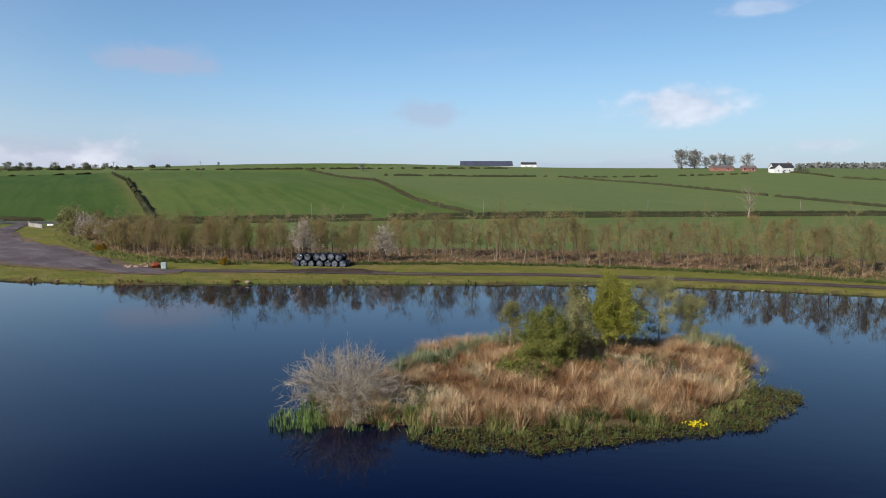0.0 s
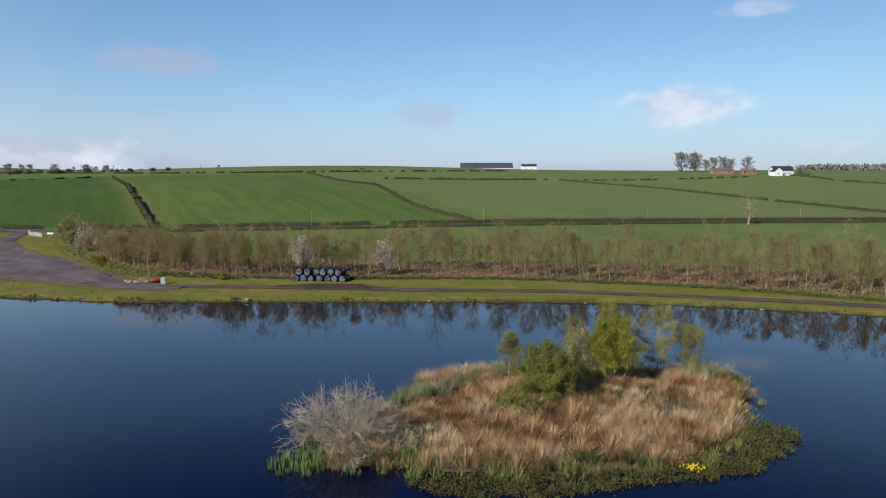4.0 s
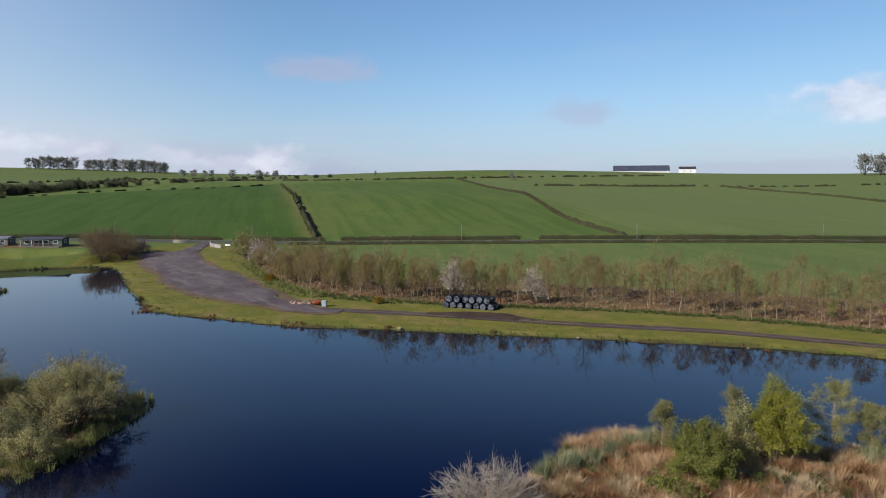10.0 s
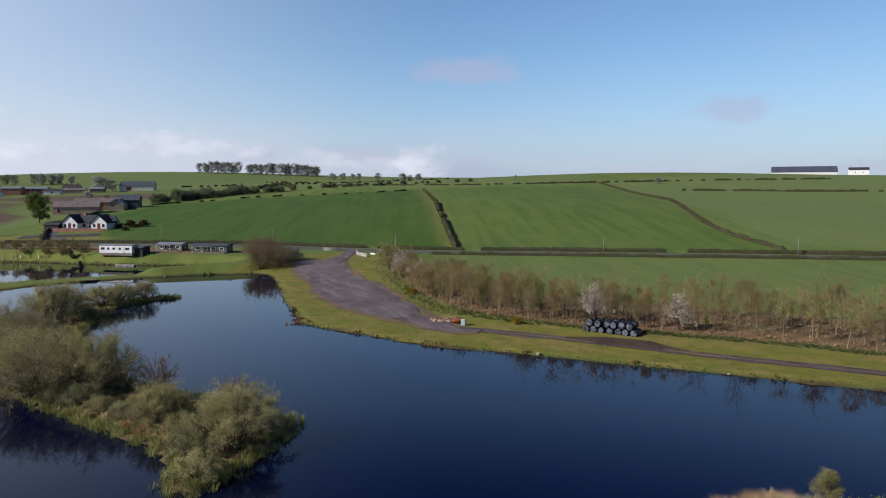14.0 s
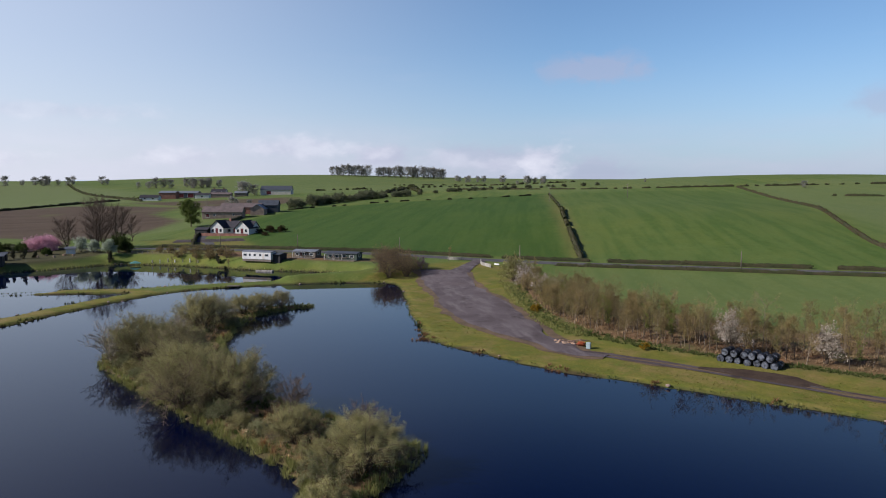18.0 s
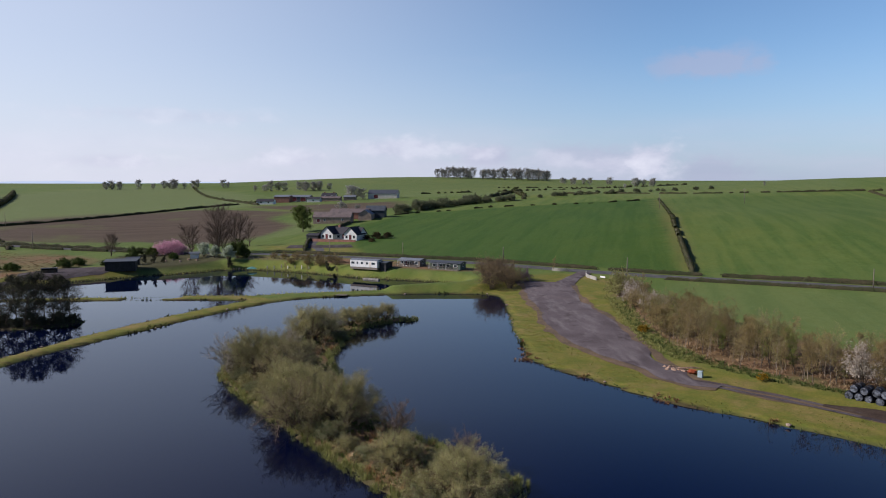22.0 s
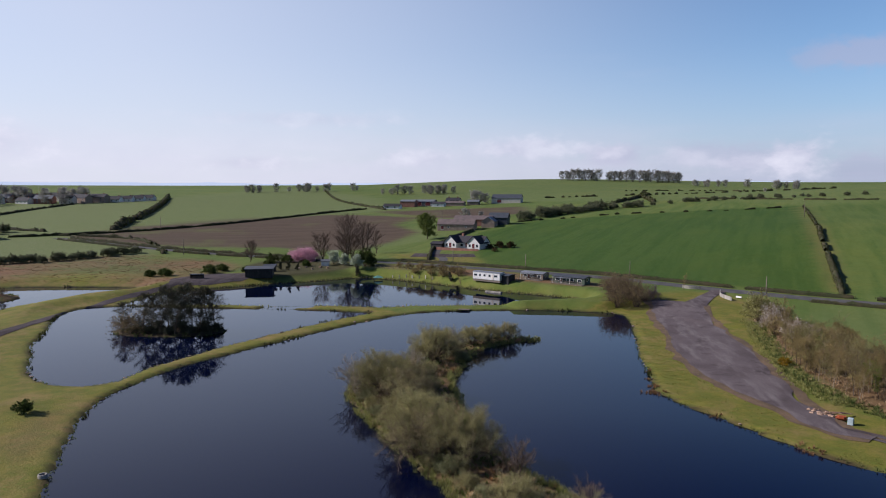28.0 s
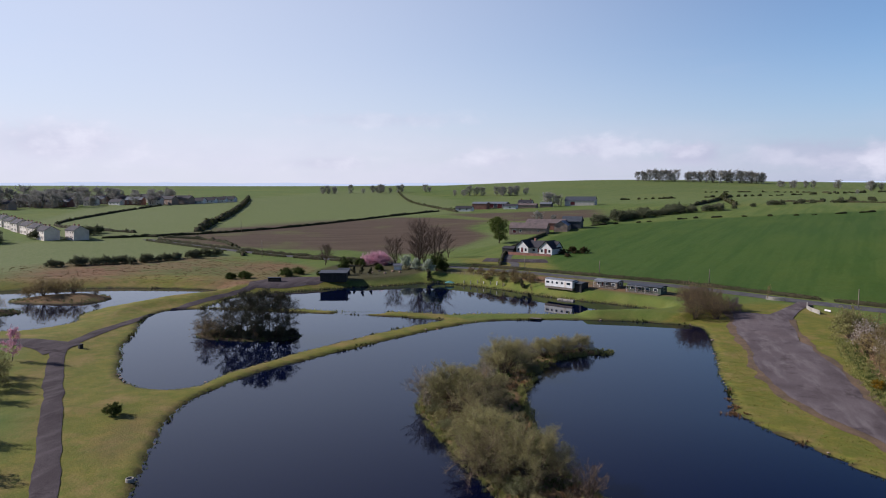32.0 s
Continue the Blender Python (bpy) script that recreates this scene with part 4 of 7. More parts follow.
def dome(name, label, category, rng, place, bark, leafmat, R, H, stems=14, subs=7, twigs=4, leaves=6, leaf=0.13, group="", twig_mat=None, r=0.07, low=0.02, scatter=0.2, twig_r=0.013, open_=0.3, rise=0.3, shell=False, stemwise=False):
    """A many-stemmed bush or willow: stems fan out to a domed outline, leaf blades in its outer shell."""
    wood, fine, spots = [], [], []
    for k in range(stems):
        az = k * 2.4 + rng.uniform(-0.4, 0.4)
        se = low + (1 - low) * ((k + 0.5) / stems) ** 0.9
        ce = math.sqrt(max(1 - se * se, 0))
        rr = rng.uniform(0.82, 1.1)
        tip = np.array([R * ce * math.cos(az) * rr, R * ce * math.sin(az) * rr, H * (0.1 + 0.88 * se) * rng.uniform(0.88, 1.06)])
        p0 = np.array([rng.normal(0, 0.07 * R), rng.normal(0, 0.07 * R), -0.12])
        ctl = (p0 + tip) * 0.5 + np.array([0, 0, 0.28 * H * ce]) + rng.normal(0, 0.06 * R, 3)
        pts = [p0 * (1 - t) ** 2 + 2 * ctl * t * (1 - t) + tip * t * t for t in np.linspace(0, 1, 6)]
        for i in range(5):
            wood.append([*pts[i], *pts[i + 1], r * (1 - 0.17 * i), r * (0.83 - 0.17 * i)])
        for j in range(subs):
            f = (open_ + (0.98 - open_) * (j + rng.uniform(0, 1)) / subs) * 5
            i = min(int(f), 4)
            p = pts[i] + (pts[i + 1] - pts[i]) * (f - i)
            d = (pts[i + 1] - pts[i]) / np.linalg.norm(pts[i + 1] - pts[i]) + rng.normal(0, 0.62, 3) + np.array([0, 0, rise])
            d /= np.linalg.norm(d)
            ln = 0.3 * (R + H) * 0.5 * rng.uniform(0.6, 1.2)
            q = p + d * ln * 0.5
            e = q + (d + rng.normal(0, 0.25, 3)) * ln * 0.5
            wood.append([*p, *q, r * 0.3, r * 0.24])
            fine.append([*q, *e, r * 0.24, twig_r * 0.6])
            for w in range(twigs):
                a = p + (e - p) * rng.uniform(0.3, 1)
                td = d * 0.8 + rng.normal(0, 0.55, 3) + np.array([0, 0, rise * 0.7])
                b = a + td / np.linalg.norm(td) * ln * rng.uniform(0.35, 0.7)
                fine.append([*a, *b, twig_r, twig_r * 0.5])
                for l in range(leaves):
                    spots.append(a + (b - a) * rng.uniform(0.2, 1.1) + rng.normal(0, scatter, 3))
    spots = [s for s in spots if s[2] > 0.08 and (not shell or rng.uniform() < 0.12 + 1.15 * (s[2] / H) ** 1.3)]
    ob = thing(name, label, category, place, 0, group)
    if stemwise:
        nw, nf = len(wood) // stems, len(fine) // stems
        for k in range(stems):
            stem = child("stem", mesh_from("stem", *tubes(wood[k * nw:(k + 1) * nw], 5), bark, True), ob)
            tagged(child("twig_spray", mesh_from("twig_spray", *tubes(fine[k * nf:(k + 1) * nf], 3), twig_mat or bark, True), stem), kind="stuff")
        return ob
    branches(wood, fine, bark, twig_mat or bark, ob)
    if spots:
        child("crown", mesh_from("crown", *leaf_quads(spots, leaf, rng), leafmat), ob)
    return ob


def tree(name, label, category, rng, place, bark, leafmat, group="", leaf=0.15, twig_mat=None, flat=0.0, crown_label="", long=1.5, **kw):
    """A tree as a thing: trunk, twigs and a crown of single leaves."""
    wood, fine, spots = grow(rng, leaf=leaf, **kw)
    ob = thing(name, label, category, place, 0, group)
    branches(wood, fine, bark, twig_mat or bark, ob)
    if spots:
        child("crown", mesh_from("crown", *leaf_quads(spots, leaf, rng, flat, long), leafmat), ob, crown_label)
    return ob


def stand(proto, x, y, turn, size, z=None, label=""):
    ob = copy_thing(proto, Matrix.Translation((x, y, gz(x, y) if z is None else z)) @ Matrix.Rotation(radians(turn), 4, "Z") @ Matrix.Diagonal((size, size, size, 1)))
    if label:
        ob["label"] = label
    return ob


def first(proto, x, y, turn=0, size=1.0):
    proto.location, proto.rotation_euler, proto.scale = (x, y, gz(x, y)), (0, 0, radians(turn)), (size, size, size)
    return proto


rng = np.random.default_rng(11)


def copies(protos, spots, rng, turn=None):
    """Stands things at x, y with a size each; the prototypes take the first spots."""
    for i, (x, y, s) in enumerate(spots):
        p = protos[i % len(protos)]
        a = rng.uniform(0, 360) if turn is None else turn
        if i < len(protos):
            first(p, x, y, a, s)
        else:
            keep = tuple(p.scale)
            p.scale = (1, 1, 1)
            stand(p, x, y, a, s)
            p.scale = keep


# ---- the tree belt along the bank: slender birches and alders in early leaf ----
belt_protos = []
BELT = [("slender young birch with brown twigs and first buds", "leaf_dull", "twig_mid", 0.042, 11.0, 10), ("slender young alder with thin olive leaves", "leaf_olive", "twig", 0.075, 1.8, 12),
        ("bushy dark alder with dense brown catkins", "leaf_alder", "twig_dark", 0.075, 2.6, 12), ("young birch in fresh green leaf", "leaf_fresh", "twig", 0.085, 1.6, 15)]
for i in range(14):
    lab, lf, tw, size, long, count = BELT[(0, 0, 1, 0, 2, 0, 1, 0, 2, 0, 3, 1, 0, 2)[i]]
    belt_protos.append(tree("belt_tree", lab, "tree", rng, (0, 0, 0), M["bark_pale"] if i % 3 == 0 else M["bark"], M[lf], "tree belt by the bank", size, M[tw], H=rng.uniform(5.6, 7.6), r=0.085, clear=rng.uniform(0.22, 0.4),
                            nb=20, ang=rng.uniform(44, 62), blen=rng.uniform(0.27, 0.36), segs=1, twigs=6, long=long, leaves=count, shape="round" if i % 2 else "vase", lean=0.08, scatter=0.2, twig_r=0.013))
FRONT = rounded([(-84, 159), (-66, 133), (-50, 115), (-30, 108), (-8, 107), (10, 106), (26, 102.5), (40, 97), (55, 88), (66, 82), (80, 74)], 12, False)
run = np.concatenate([[0], np.cumsum(np.hypot(*np.diff(FRONT, axis=0).T))])
normals = np.gradient(FRONT, axis=0)
normals = np.stack([-normals[:, 1], normals[:, 0]], 1) / np.hypot(*normals.T)[:, None]


def behind_front(s, back):
    return np.array([np.interp(s, run, FRONT[:, i]) + back * np.interp(s, run, normals[:, i]) for i in (0, 1)])


spots = []
for s in np.concatenate([np.arange(22, 92, 0.5), np.arange(92, run[-1], 0.66)]):
    p = behind_front(s, rng.uniform(0, 12) if s < 92 else rng.uniform(0, 1) ** 1.3 * 19) + rng.normal(0, 0.3, 2)
    if all(np.hypot(p[0] - a, p[1] - b) > 2.3 and not (abs(p[0] - a) < 1.7 and p[1] < b) for a, b in ((-21.9, 108.4), (-9.4, 109.6))):
        spots.append((p[0], p[1], rng.uniform(0.55, 1.0) * (1.02 if p[0] > -40 else 0.92)))
copies(belt_protos, spots, rng)
th = np.random.default_rng(31)
wood, hair = [], []
for k in range(300):
    s = 22 + (run[-1] - 24) * (k + th.uniform(0, 1)) / 300
    p = behind_front(s, th.uniform(0.5, 12 if s < 92 else 17))
    z, H, w = gz(*p), th.uniform(3.6, 5.8), th.uniform(0.6, 1.1)
    lean = th.normal(0, 0.2, 2)
    wood.append([*p, z - 0.1, *(p + lean), z + H, 0.045, 0.012])
    u = th.uniform(0.25, 1.03, 95)
    a, q = th.uniform(0, 2 * np.pi, 95), np.sqrt(th.uniform(0, 1, 95)) * w
    q = q * np.clip(1.25 - np.abs(u - 0.6) * 1.8, 0.2, 1)
    hair.append(np.stack([p[0] + lean[0] * u + q * np.cos(a), p[1] + lean[1] * u + q * np.sin(a), z + H * u], 1))
saplings = thing("sapling_thicket", "brown thicket of thin leafless saplings in the belt", "thicket", kind="stuff")
tagged(child("stems", mesh_from("stems", *tubes(wood, 3), M["bark_pale"], True), saplings), kind="stuff")
tagged(child("twigs", mesh_from("twigs", *leaf_quads(np.concatenate(hair), 0.04, th, 0.0, 12.0), M["leaf_dull"]), saplings), kind="stuff")
for x, y, H in ((-21.9, 108.4, 6.3), (-9.4, 109.6, 5.2)):
    dome("blossom_tree", "small wild cherry in pale pink-white blossom", "tree", rng, (x, y, gz(x, y)), M["bark"], M["blossom"], 1.8, H, 13, 8, 5, 6, 0.14, "", M["twig"], 0.06, 0.3)
thorn = [dome("thorn_bush", lab, "bush", rng, (0, 0, 0), M["bark"], M[m], 2.5, h, 14, 7, 5, lv, 0.16, "bushes at the end of the belt", M["twig"], 0.06) for h, lv, m, lab in
         ((4.6, 6, "leaf_olive", "broad hawthorn bush in dull green leaf"), (4.0, 3, "leaf_dull", "broad brown hawthorn bush hardly in leaf"), (4.4, 3, "blossom", "blackthorn bush with pale blossom"))]
copies(thorn, [(-85, 158.5, 1.45), (-76, 149, 1.1), (-79, 153.5, 1.25), (-89, 166, 1.0), (-81, 160, 1.4), (-72, 149, 0.95), (-66.5, 140, 0.95), (-63, 134, 0.9), (-70, 144, 1), (-59, 128, 0.85), (-56, 124, 0.8), (-67, 146, 0.9), (-62, 140, 0.9)], rng)
hazel = [dome("hazel_clump", "wide bare hazel clump with dark brown twigs", "bush", rng, (0, 0, 0), M["bark"], M["leaf_dull"], 3.9, 5.4, 30, 8, 6, 1, 0.11, "hazel clumps by the gate", M["twig_mid"], 0.06, 0.1, twig_r=0.016) for k in range(2)]
copies(hazel, [(-122, 152.5, 1.05), (-127, 157.5, 1.15), (-118.5, 156.5, 1.05), (-131, 162, 1.1), (-124.5, 160.5, 1.15), (-121, 161, 1.0), (-128.5, 164, 0.9)], rng)
dome("lilac_bush", "lilac bush in dim mauve flower", "bush", rng, (-119, 164.5, gz(-119, 164.5)), M["bark"], foliage("mauve_flowers", [(0.17, 0.1, 0.16), (0.24, 0.15, 0.22), (0.1, 0.09, 0.06)]), 1.9, 3.8, 10, 6, 5, 5, 0.16, "", M["twig"])
gor = [dome("gorse_bush", "gorse bush with orange-yellow flowers", "bush", rng, (0, 0, 0), M["bark"], M["gorse"], 1.0, 1.5, 10, 5, 4, 7, 0.1, "gorse on the bank", M["leaf_bush"], 0.03, scatter=0.1) for k in range(1)]
copies(gor, [(-61.5, 124, 1.05), (-33.5, 105, 0.8), (-63, 126, 0.7)], rng)

# ---- the grassy islet ----
dome("willow_bush", "dense leafy green willow bush", "bush", rng, (6.9, 45.0, gz(6.9, 45)), M["bark"], M["leaf_moss"], 1.6, 3.75, 22, 11, 7, 34, 0.06, "", M["twig"], 0.045, scatter=0.14)
dome("willow_bush", "olive willow bush behind the dense one", "bush", rng, (9.6, 48.6, gz(9.6, 48.6)), M["bark"], M["leaf_olive"], 1.1, 4.3, 12, 8, 5, 14, 0.07, "", M["twig"], 0.045, scatter=0.14)
for x, y, H, lab, m, lf, lv, bl, lo in [
        (5.0, 49.9, 3.5, "small birch with thin green leaf", "leaf_olive", 0.05, 50, 0.3, 0.2), (10.2, 51.4, 4.5, "slender birch in olive leaf", "leaf_olive", 0.052, 27, 0.3, 0.2),
        (16.3, 51.4, 5.0, "pale-stemmed birch with airy olive leaf", "leaf_olive", 0.05, 62, 0.34, 0.2),
        (18.9, 52.0, 3.7, "small leaning birch with airy leaf", "leaf_olive", 0.05, 56, 0.34, 0.22)]:
    tree("birch", lab, "tree", rng, (x, y, gz(x, y)), M["bark_pale"], M[m], "birches on the islet", lf, M["twig"], H=H, r=0.07, clear=lo, nb=24, ang=56, blen=bl, twigs=9, leaves=lv, scatter=0.13, droop=0.06)
dome("birch", "tall birch in bright yellow-green leaf", "tree", rng, (12.1, 49.3, gz(12.1, 49.3)), M["bark_pale"], M["leaf_birch"], 1.45, 5.3, 19, 11, 7, 34, 0.06, "birches on the islet", M["twig"], 0.05, 0.2, scatter=0.14)
dome("dead_bush", "wide dead bush of bare grey branches", "bush", rng, (-5.3, 37.6, gz(-5.3, 37.6)), M["bark_grey"], M["dry"], 3.5, 2.75, 44, 12, 8, 0, 0.1, "", M["bark_grey"], 0.042, 0.0, twig_r=0.0095, rise=0.06, stemwise=True)
for x, y, H, g in ((0.6, 48.4, 1.5, 0), (13.5, 41.0, 1.9, 0), (15.2, 42.5, 1.6, 0), (20.3, 50.6, 1.3, 0), (5.6, 41.6, 1.5, 1), (4.4, 43.0, 1.3, 1), (11.5, 43.5, 1.5, 0)):
    dome("islet_shrub", "low leafy green shrub among the tussocks" if g else "low thin leafless shrub among the tussocks", "bush", rng, (x, y, gz(x, y)), M["bark_grey"], M["leaf_moss"] if g else M["dry"], 0.9 * H ** 0.5, H, 9, 5, 4, 8 if g else 0, 0.09,
         "", M["twig"], 0.025, scatter=0.1, twig_r=0.008)

# ---- willows on the crescent island ----
wil = [dome("willow", lab, "tree", rng, (0, 0, 0), M["bark"], M["leaf_willow"], 4.4, 5.2, 34, 10, 7, lv, lf, "willows on the crescent island", M["twig"], 0.085, scatter=0.15, shell=True, open_=0.42) for lv, lf, lab in
       ((30, 0.062, "rounded grey willow with olive spring leaf"), (11, 0.055, "rounded brown-twigged willow thinly in leaf"), (24, 0.06, "rounded grey willow with olive spring leaf"))]
copies(wil, [(-39.6, 46.2, 0.88), (-68, 48.2, 1.02), (-50, 47.5, 0.66), (-71.6, 51.6, 1.1), (-89, 62.5, 0.9), (-63.4, 51.6, 1.1), (-92.4, 58.8, 1.16), (-85.4, 58, 1.0), (-104.6, 77.6, 1.14), (-111.6, 97.4, 0.62), (-108.6, 84, 0.86), (-111, 102.3, 0.62), (-111.2, 92.4, 0.66),
             (-41.8, 49.3, 0.5), (-79.6, 54.6, 0.8), (-98.5, 66.5, 0.5)], rng)
bare = [dome("bare_willow", "leafless willow with fanned grey-brown twigs", "tree", rng, (0, 0, 0), M["bark_grey"] if k else M["bark"], M["leaf_dull"], 2.4, 4.6, 18, 8, 7, 0, 0.1, "bare willows on the crescent island", M["bark_grey"] if k else M["twig"], 0.06, 0.25, twig_r=0.014) for k in range(2)]
copies(bare, [(-45, 52.4, 0.82), (-95.2, 55.4, 1.3), (-56, 53.4, 0.95), (-99.5, 69.5, 0.9)], rng)

skirt = [dome("willow_scrub", "low leafy willow scrub by the water", "bush", rng, (0, 0, 0), M["bark"], M[lf], 1.9, 1.9, 16, 7, 5, 14, 0.065, "willow scrub on the crescent island", M["twig"], 0.035, scatter=0.14, rise=0.1) for lf in ("leaf_willow", "leaf_scrub")]
copies(skirt, [(x + rng.normal(0, 0.3), y + rng.normal(0, 0.3), rng.uniform(0.7, 1.15)) for x, y in [(-37.5, 40), (-41, 43.2), (-45, 45), (-54, 46.8), (-57.5, 47.6), (-61, 48.4), (-65, 48.2), (-69, 49), (-73, 50), (-77, 50.6), (-81, 51.8), (-84, 52.6), (-88, 54), (-91.5, 55), (-95, 56.4), (-98.5, 59), (-101.5, 62.5), (-104, 66.5), (-106.5, 71), (-109, 76), (-111.3, 81),
              (-47, 50.5), (-53, 50), (-76, 57.5), (-83, 61), (-92, 66.5), (-98, 72.5), (-102.5, 82)]], rng)

# ---- pines on their island ----
pin = [tree("pine", "dark Scots pine with bare lower trunk", "tree", rng, (0, 0, 0), M["bark"], M["leaf_pine"], "pines on the island", 0.14, M["bark"], H=10.0, r=0.16, clear=0.16, nb=32, ang=72, blen=0.37, twigs=9, leaves=15, shape="round", lean=0.12,
            scatter=0.24, twig_r=0.02, flat=0.4) for k in range(3)]
copies(pin, [(-170.5, 38.6, 0.62), (-165, 40.6, 0.82), (-162, 43.2, 1.0), (-159.5, 46, 1.02), (-160, 48.6, 0.98), (-158.4, 51.3, 0.98), (-158.4, 53.6, 0.92), (-161, 55.4, 0.8), (-168, 43, 0.8), (-165.5, 46.5, 0.95), (-163, 51, 0.98), (-167, 49.5, 0.8)], rng)
gp = [dome("grey_sallow", "low bare sallow at the edge of the pine island", "bush", rng, (0, 0, 0), M["bark"], M["leaf_dull"], 2.2, 2.6, 12, 7, 5, 1, 0.12, "", M["twig"], 0.04) for k in range(1)]
copies(gp, [(-172, 38.3, 1.6), (-168.5, 37.6, 1.4), (-170, 41.5, 1.5), (-165.5, 39, 1.1), (-173.5, 40, 1.2)], rng)
ug = dome("pine_undergrowth", "dark scrubby undergrowth below the pines", "bush", rng, (0, 0, 0), M["bark"], M["leaf_pine"], 1.8, 1.5, 12, 6, 5, 10, 0.12, "undergrowth on the pine island", M["twig_dark"], 0.04, scatter=0.16)
copies([ug], [(-167.5, 39.5, 1.0), (-164.5, 42, 1.1), (-161.5, 45, 1.0), (-158.8, 49, 1.1), (-157.4, 52.5, 1.0), (-159.5, 55.5, 0.9), (-163, 53.5, 1.0), (-166, 49, 1.1), (-169, 45, 1.0)], rng)
wi = [dome("isle_willow", "brown leafless willow on the small island", "tree", rng, (0, 0, 0), M["bark"], M["leaf_dull"], 3.6, 4.8, 18, 8, 6, 2, 0.16, "willows on the western islands", M["twig"], 0.07) for k in range(2)]
copies(wi, [(-251, 6, 1.1), (-250, 14.5, 0.95), (-252.5, 10, 1.0), (-246, 20.5, 0.4), (-254, 2, 0.8), (-232, -6, 0.7)], rng)

# ---- trees by the pond track and in the gardens ----
tree("pink_cherry", "young cherry in pale pink blossom", "tree", rng, (-160, -1.2, gz(-160, -1.2)), M["bark"], M["blossom_pink"], "", 0.17, M["twig"], H=5.6, r=0.09, clear=0.2, nb=18, ang=52, blen=0.42, twigs=8, leaves=11, scatter=0.16)
for x, y, H in ((-148, -3.5, 4.4), (-143, -4, 5.0), (-138, -3.6, 4.2), (-132, -5, 5.2), (-112, -6, 5), (-100, -6.5, 5.2)):
    dome("track_willow", "olive willow beside the pond track", "tree", rng, (x, y, gz(x, y)), M["bark"], M["leaf_olive"], 2.0, H, 12, 7, 5, 6, 0.14, "trees beside the pond track", M["twig"], 0.06)
dome("lone_bush", "small dark lone bush on the mown bank", "bush", rng, (-115.3, 12.3, gz(-115.3, 12.3)), M["bark"], M["leaf_bush"], 1.2, 1.9, 12, 6, 5, 9, 0.12, "", M["bark"], 0.035, scatter=0.12)
dome("pink_cherry", "wide old cherry in full pink blossom", "tree", rng, (-270, 131, gz(-268, 129)), M["bark"], M["blossom_pink"], 6.6, 4.2, 26, 9, 6, 12, 0.22, "", M["twig"], 0.1, scatter=0.4)
for x, y, R, H in ((-250, 134.5, 2.5, 4.8), (-242.5, 135, 1.8, 4.2), (-230, 133.5, 2.2, 5.4)):
    dome("white_blossom_tree", "round garden tree in white blossom", "tree", rng, (x, y, gz(x, y)), M["bark"], M["blossom_white"], R, H, 12, 7, 5, 9, 0.24, "garden trees in blossom", M["twig"], 0.07, 0.15, scatter=0.25)
for x, y, H, st in ((-254, 143, 19.0, 3), (-247, 147, 17.0, 2), (-264, 137, 11.5, 2), (-281, 112, 8.5, 2), (-268, 166, 9.5, 1), (-257, 147, 13, 2), (-273, 152, 8, 2)):
    tree("bare_ash", "tall leafless ash with dark fine twigs", "tree", rng, (x, y, gz(x, y)), M["bark"], M["leaf_dull"], "bare trees round the garden", 0.22, M["twig_dark"], H=H, r=0.026 * H, clear=0.14, nb=30, ang=60, blen=0.44, twigs=20, leaves=0, stems=st, splay=0.24, twig_r=0.026, scatter=0.5)
dome("holly", "dark evergreen bush by the garden", "bush", rng, (-233, 139, gz(-233, 139)), M["bark"], M["leaf_bush"], 3.4, 5.8, 14, 7, 5, 10, 0.3, "dark garden bushes", M["bark"], 0.1, scatter=0.3)
for x, y, R, H in ((-273, 118, 3, 3.4), (-269, 123, 2.4, 3.0), (-236, 143, 3, 5), (-262, 112, 2, 2.4), (-251, 123, 1.7, 1.9), (-257, 71, 2.4, 2.4), (-258, 66, 1.8, 2.0), (-255, 86, 2.8, 2.6), (-259, 92, 2.2, 2.2), (-250, 98, 1.3, 1.6)):
    dome("garden_bush", "dull green rounded bush", "bush", rng, (x, y, gz(x, y)), M["bark"], M["leaf_bush"], R, H, 11, 6, 5, 7, 0.26, "dull green bushes", M["twig"], 0.06, scatter=0.25)
con = tree("small_conifer", "small dark pointed conifer", "tree", rng, (0, 0, 0), M["bark"], M["leaf_pine"], "conifers by the hut", 0.22, M["bark"], H=3.4, r=0.07, clear=0.03, nb=24, ang=70, blen=0.34, twigs=5, leaves=7, shape="cone", scatter=0.12, twig_r=0.015)
copies([con], [(-247.5, 110.5, 0.95), (-244, 112, 1.1), (-241.5, 114.5, 0.85), (-226, 131.5, 1.2), (-188, 146.5, 1.0), (-176, 140, 0.8)], rng)
tree("round_sycamore", "round sycamore in fresh green leaf", "tree", rng, (-291, 211, gz(-291, 211)), M["bark"], M["leaf_green"], "", 0.35, M["twig"], H=11.5, r=0.28, clear=0.12, nb=34, ang=68, blen=0.5, twigs=10, leaves=22, scatter=0.4, twig_r=0.03)
slim = tree("roadside_sapling", "thin bare sapling by the road", "tree", rng, (0, 0, 0), M["bark"], M["leaf_dull"], "", 0.15, M["twig"], H=4.6, r=0.06, clear=0.25, nb=14, ang=38, blen=0.26, twigs=7, leaves=1, twig_r=0.014)
copies([slim], [(-121, 182, 1.0), (-185, 147.5, 1.25), (-181, 145, 0.9), (-192, 141, 0.9), (-203, 140, 1.0)], rng)
tree("dead_elm", "dead pale tree with broken bare limbs", "tree", rng, (99, 224, gz(99, 224)), M["bark_pale"], M["dry"], "", 0.2, M["bark_pale"], H=8.2, r=0.32, clear=0.22, nb=18, ang=66, blen=0.55, twigs=8, leaves=0, twig_r=0.05)
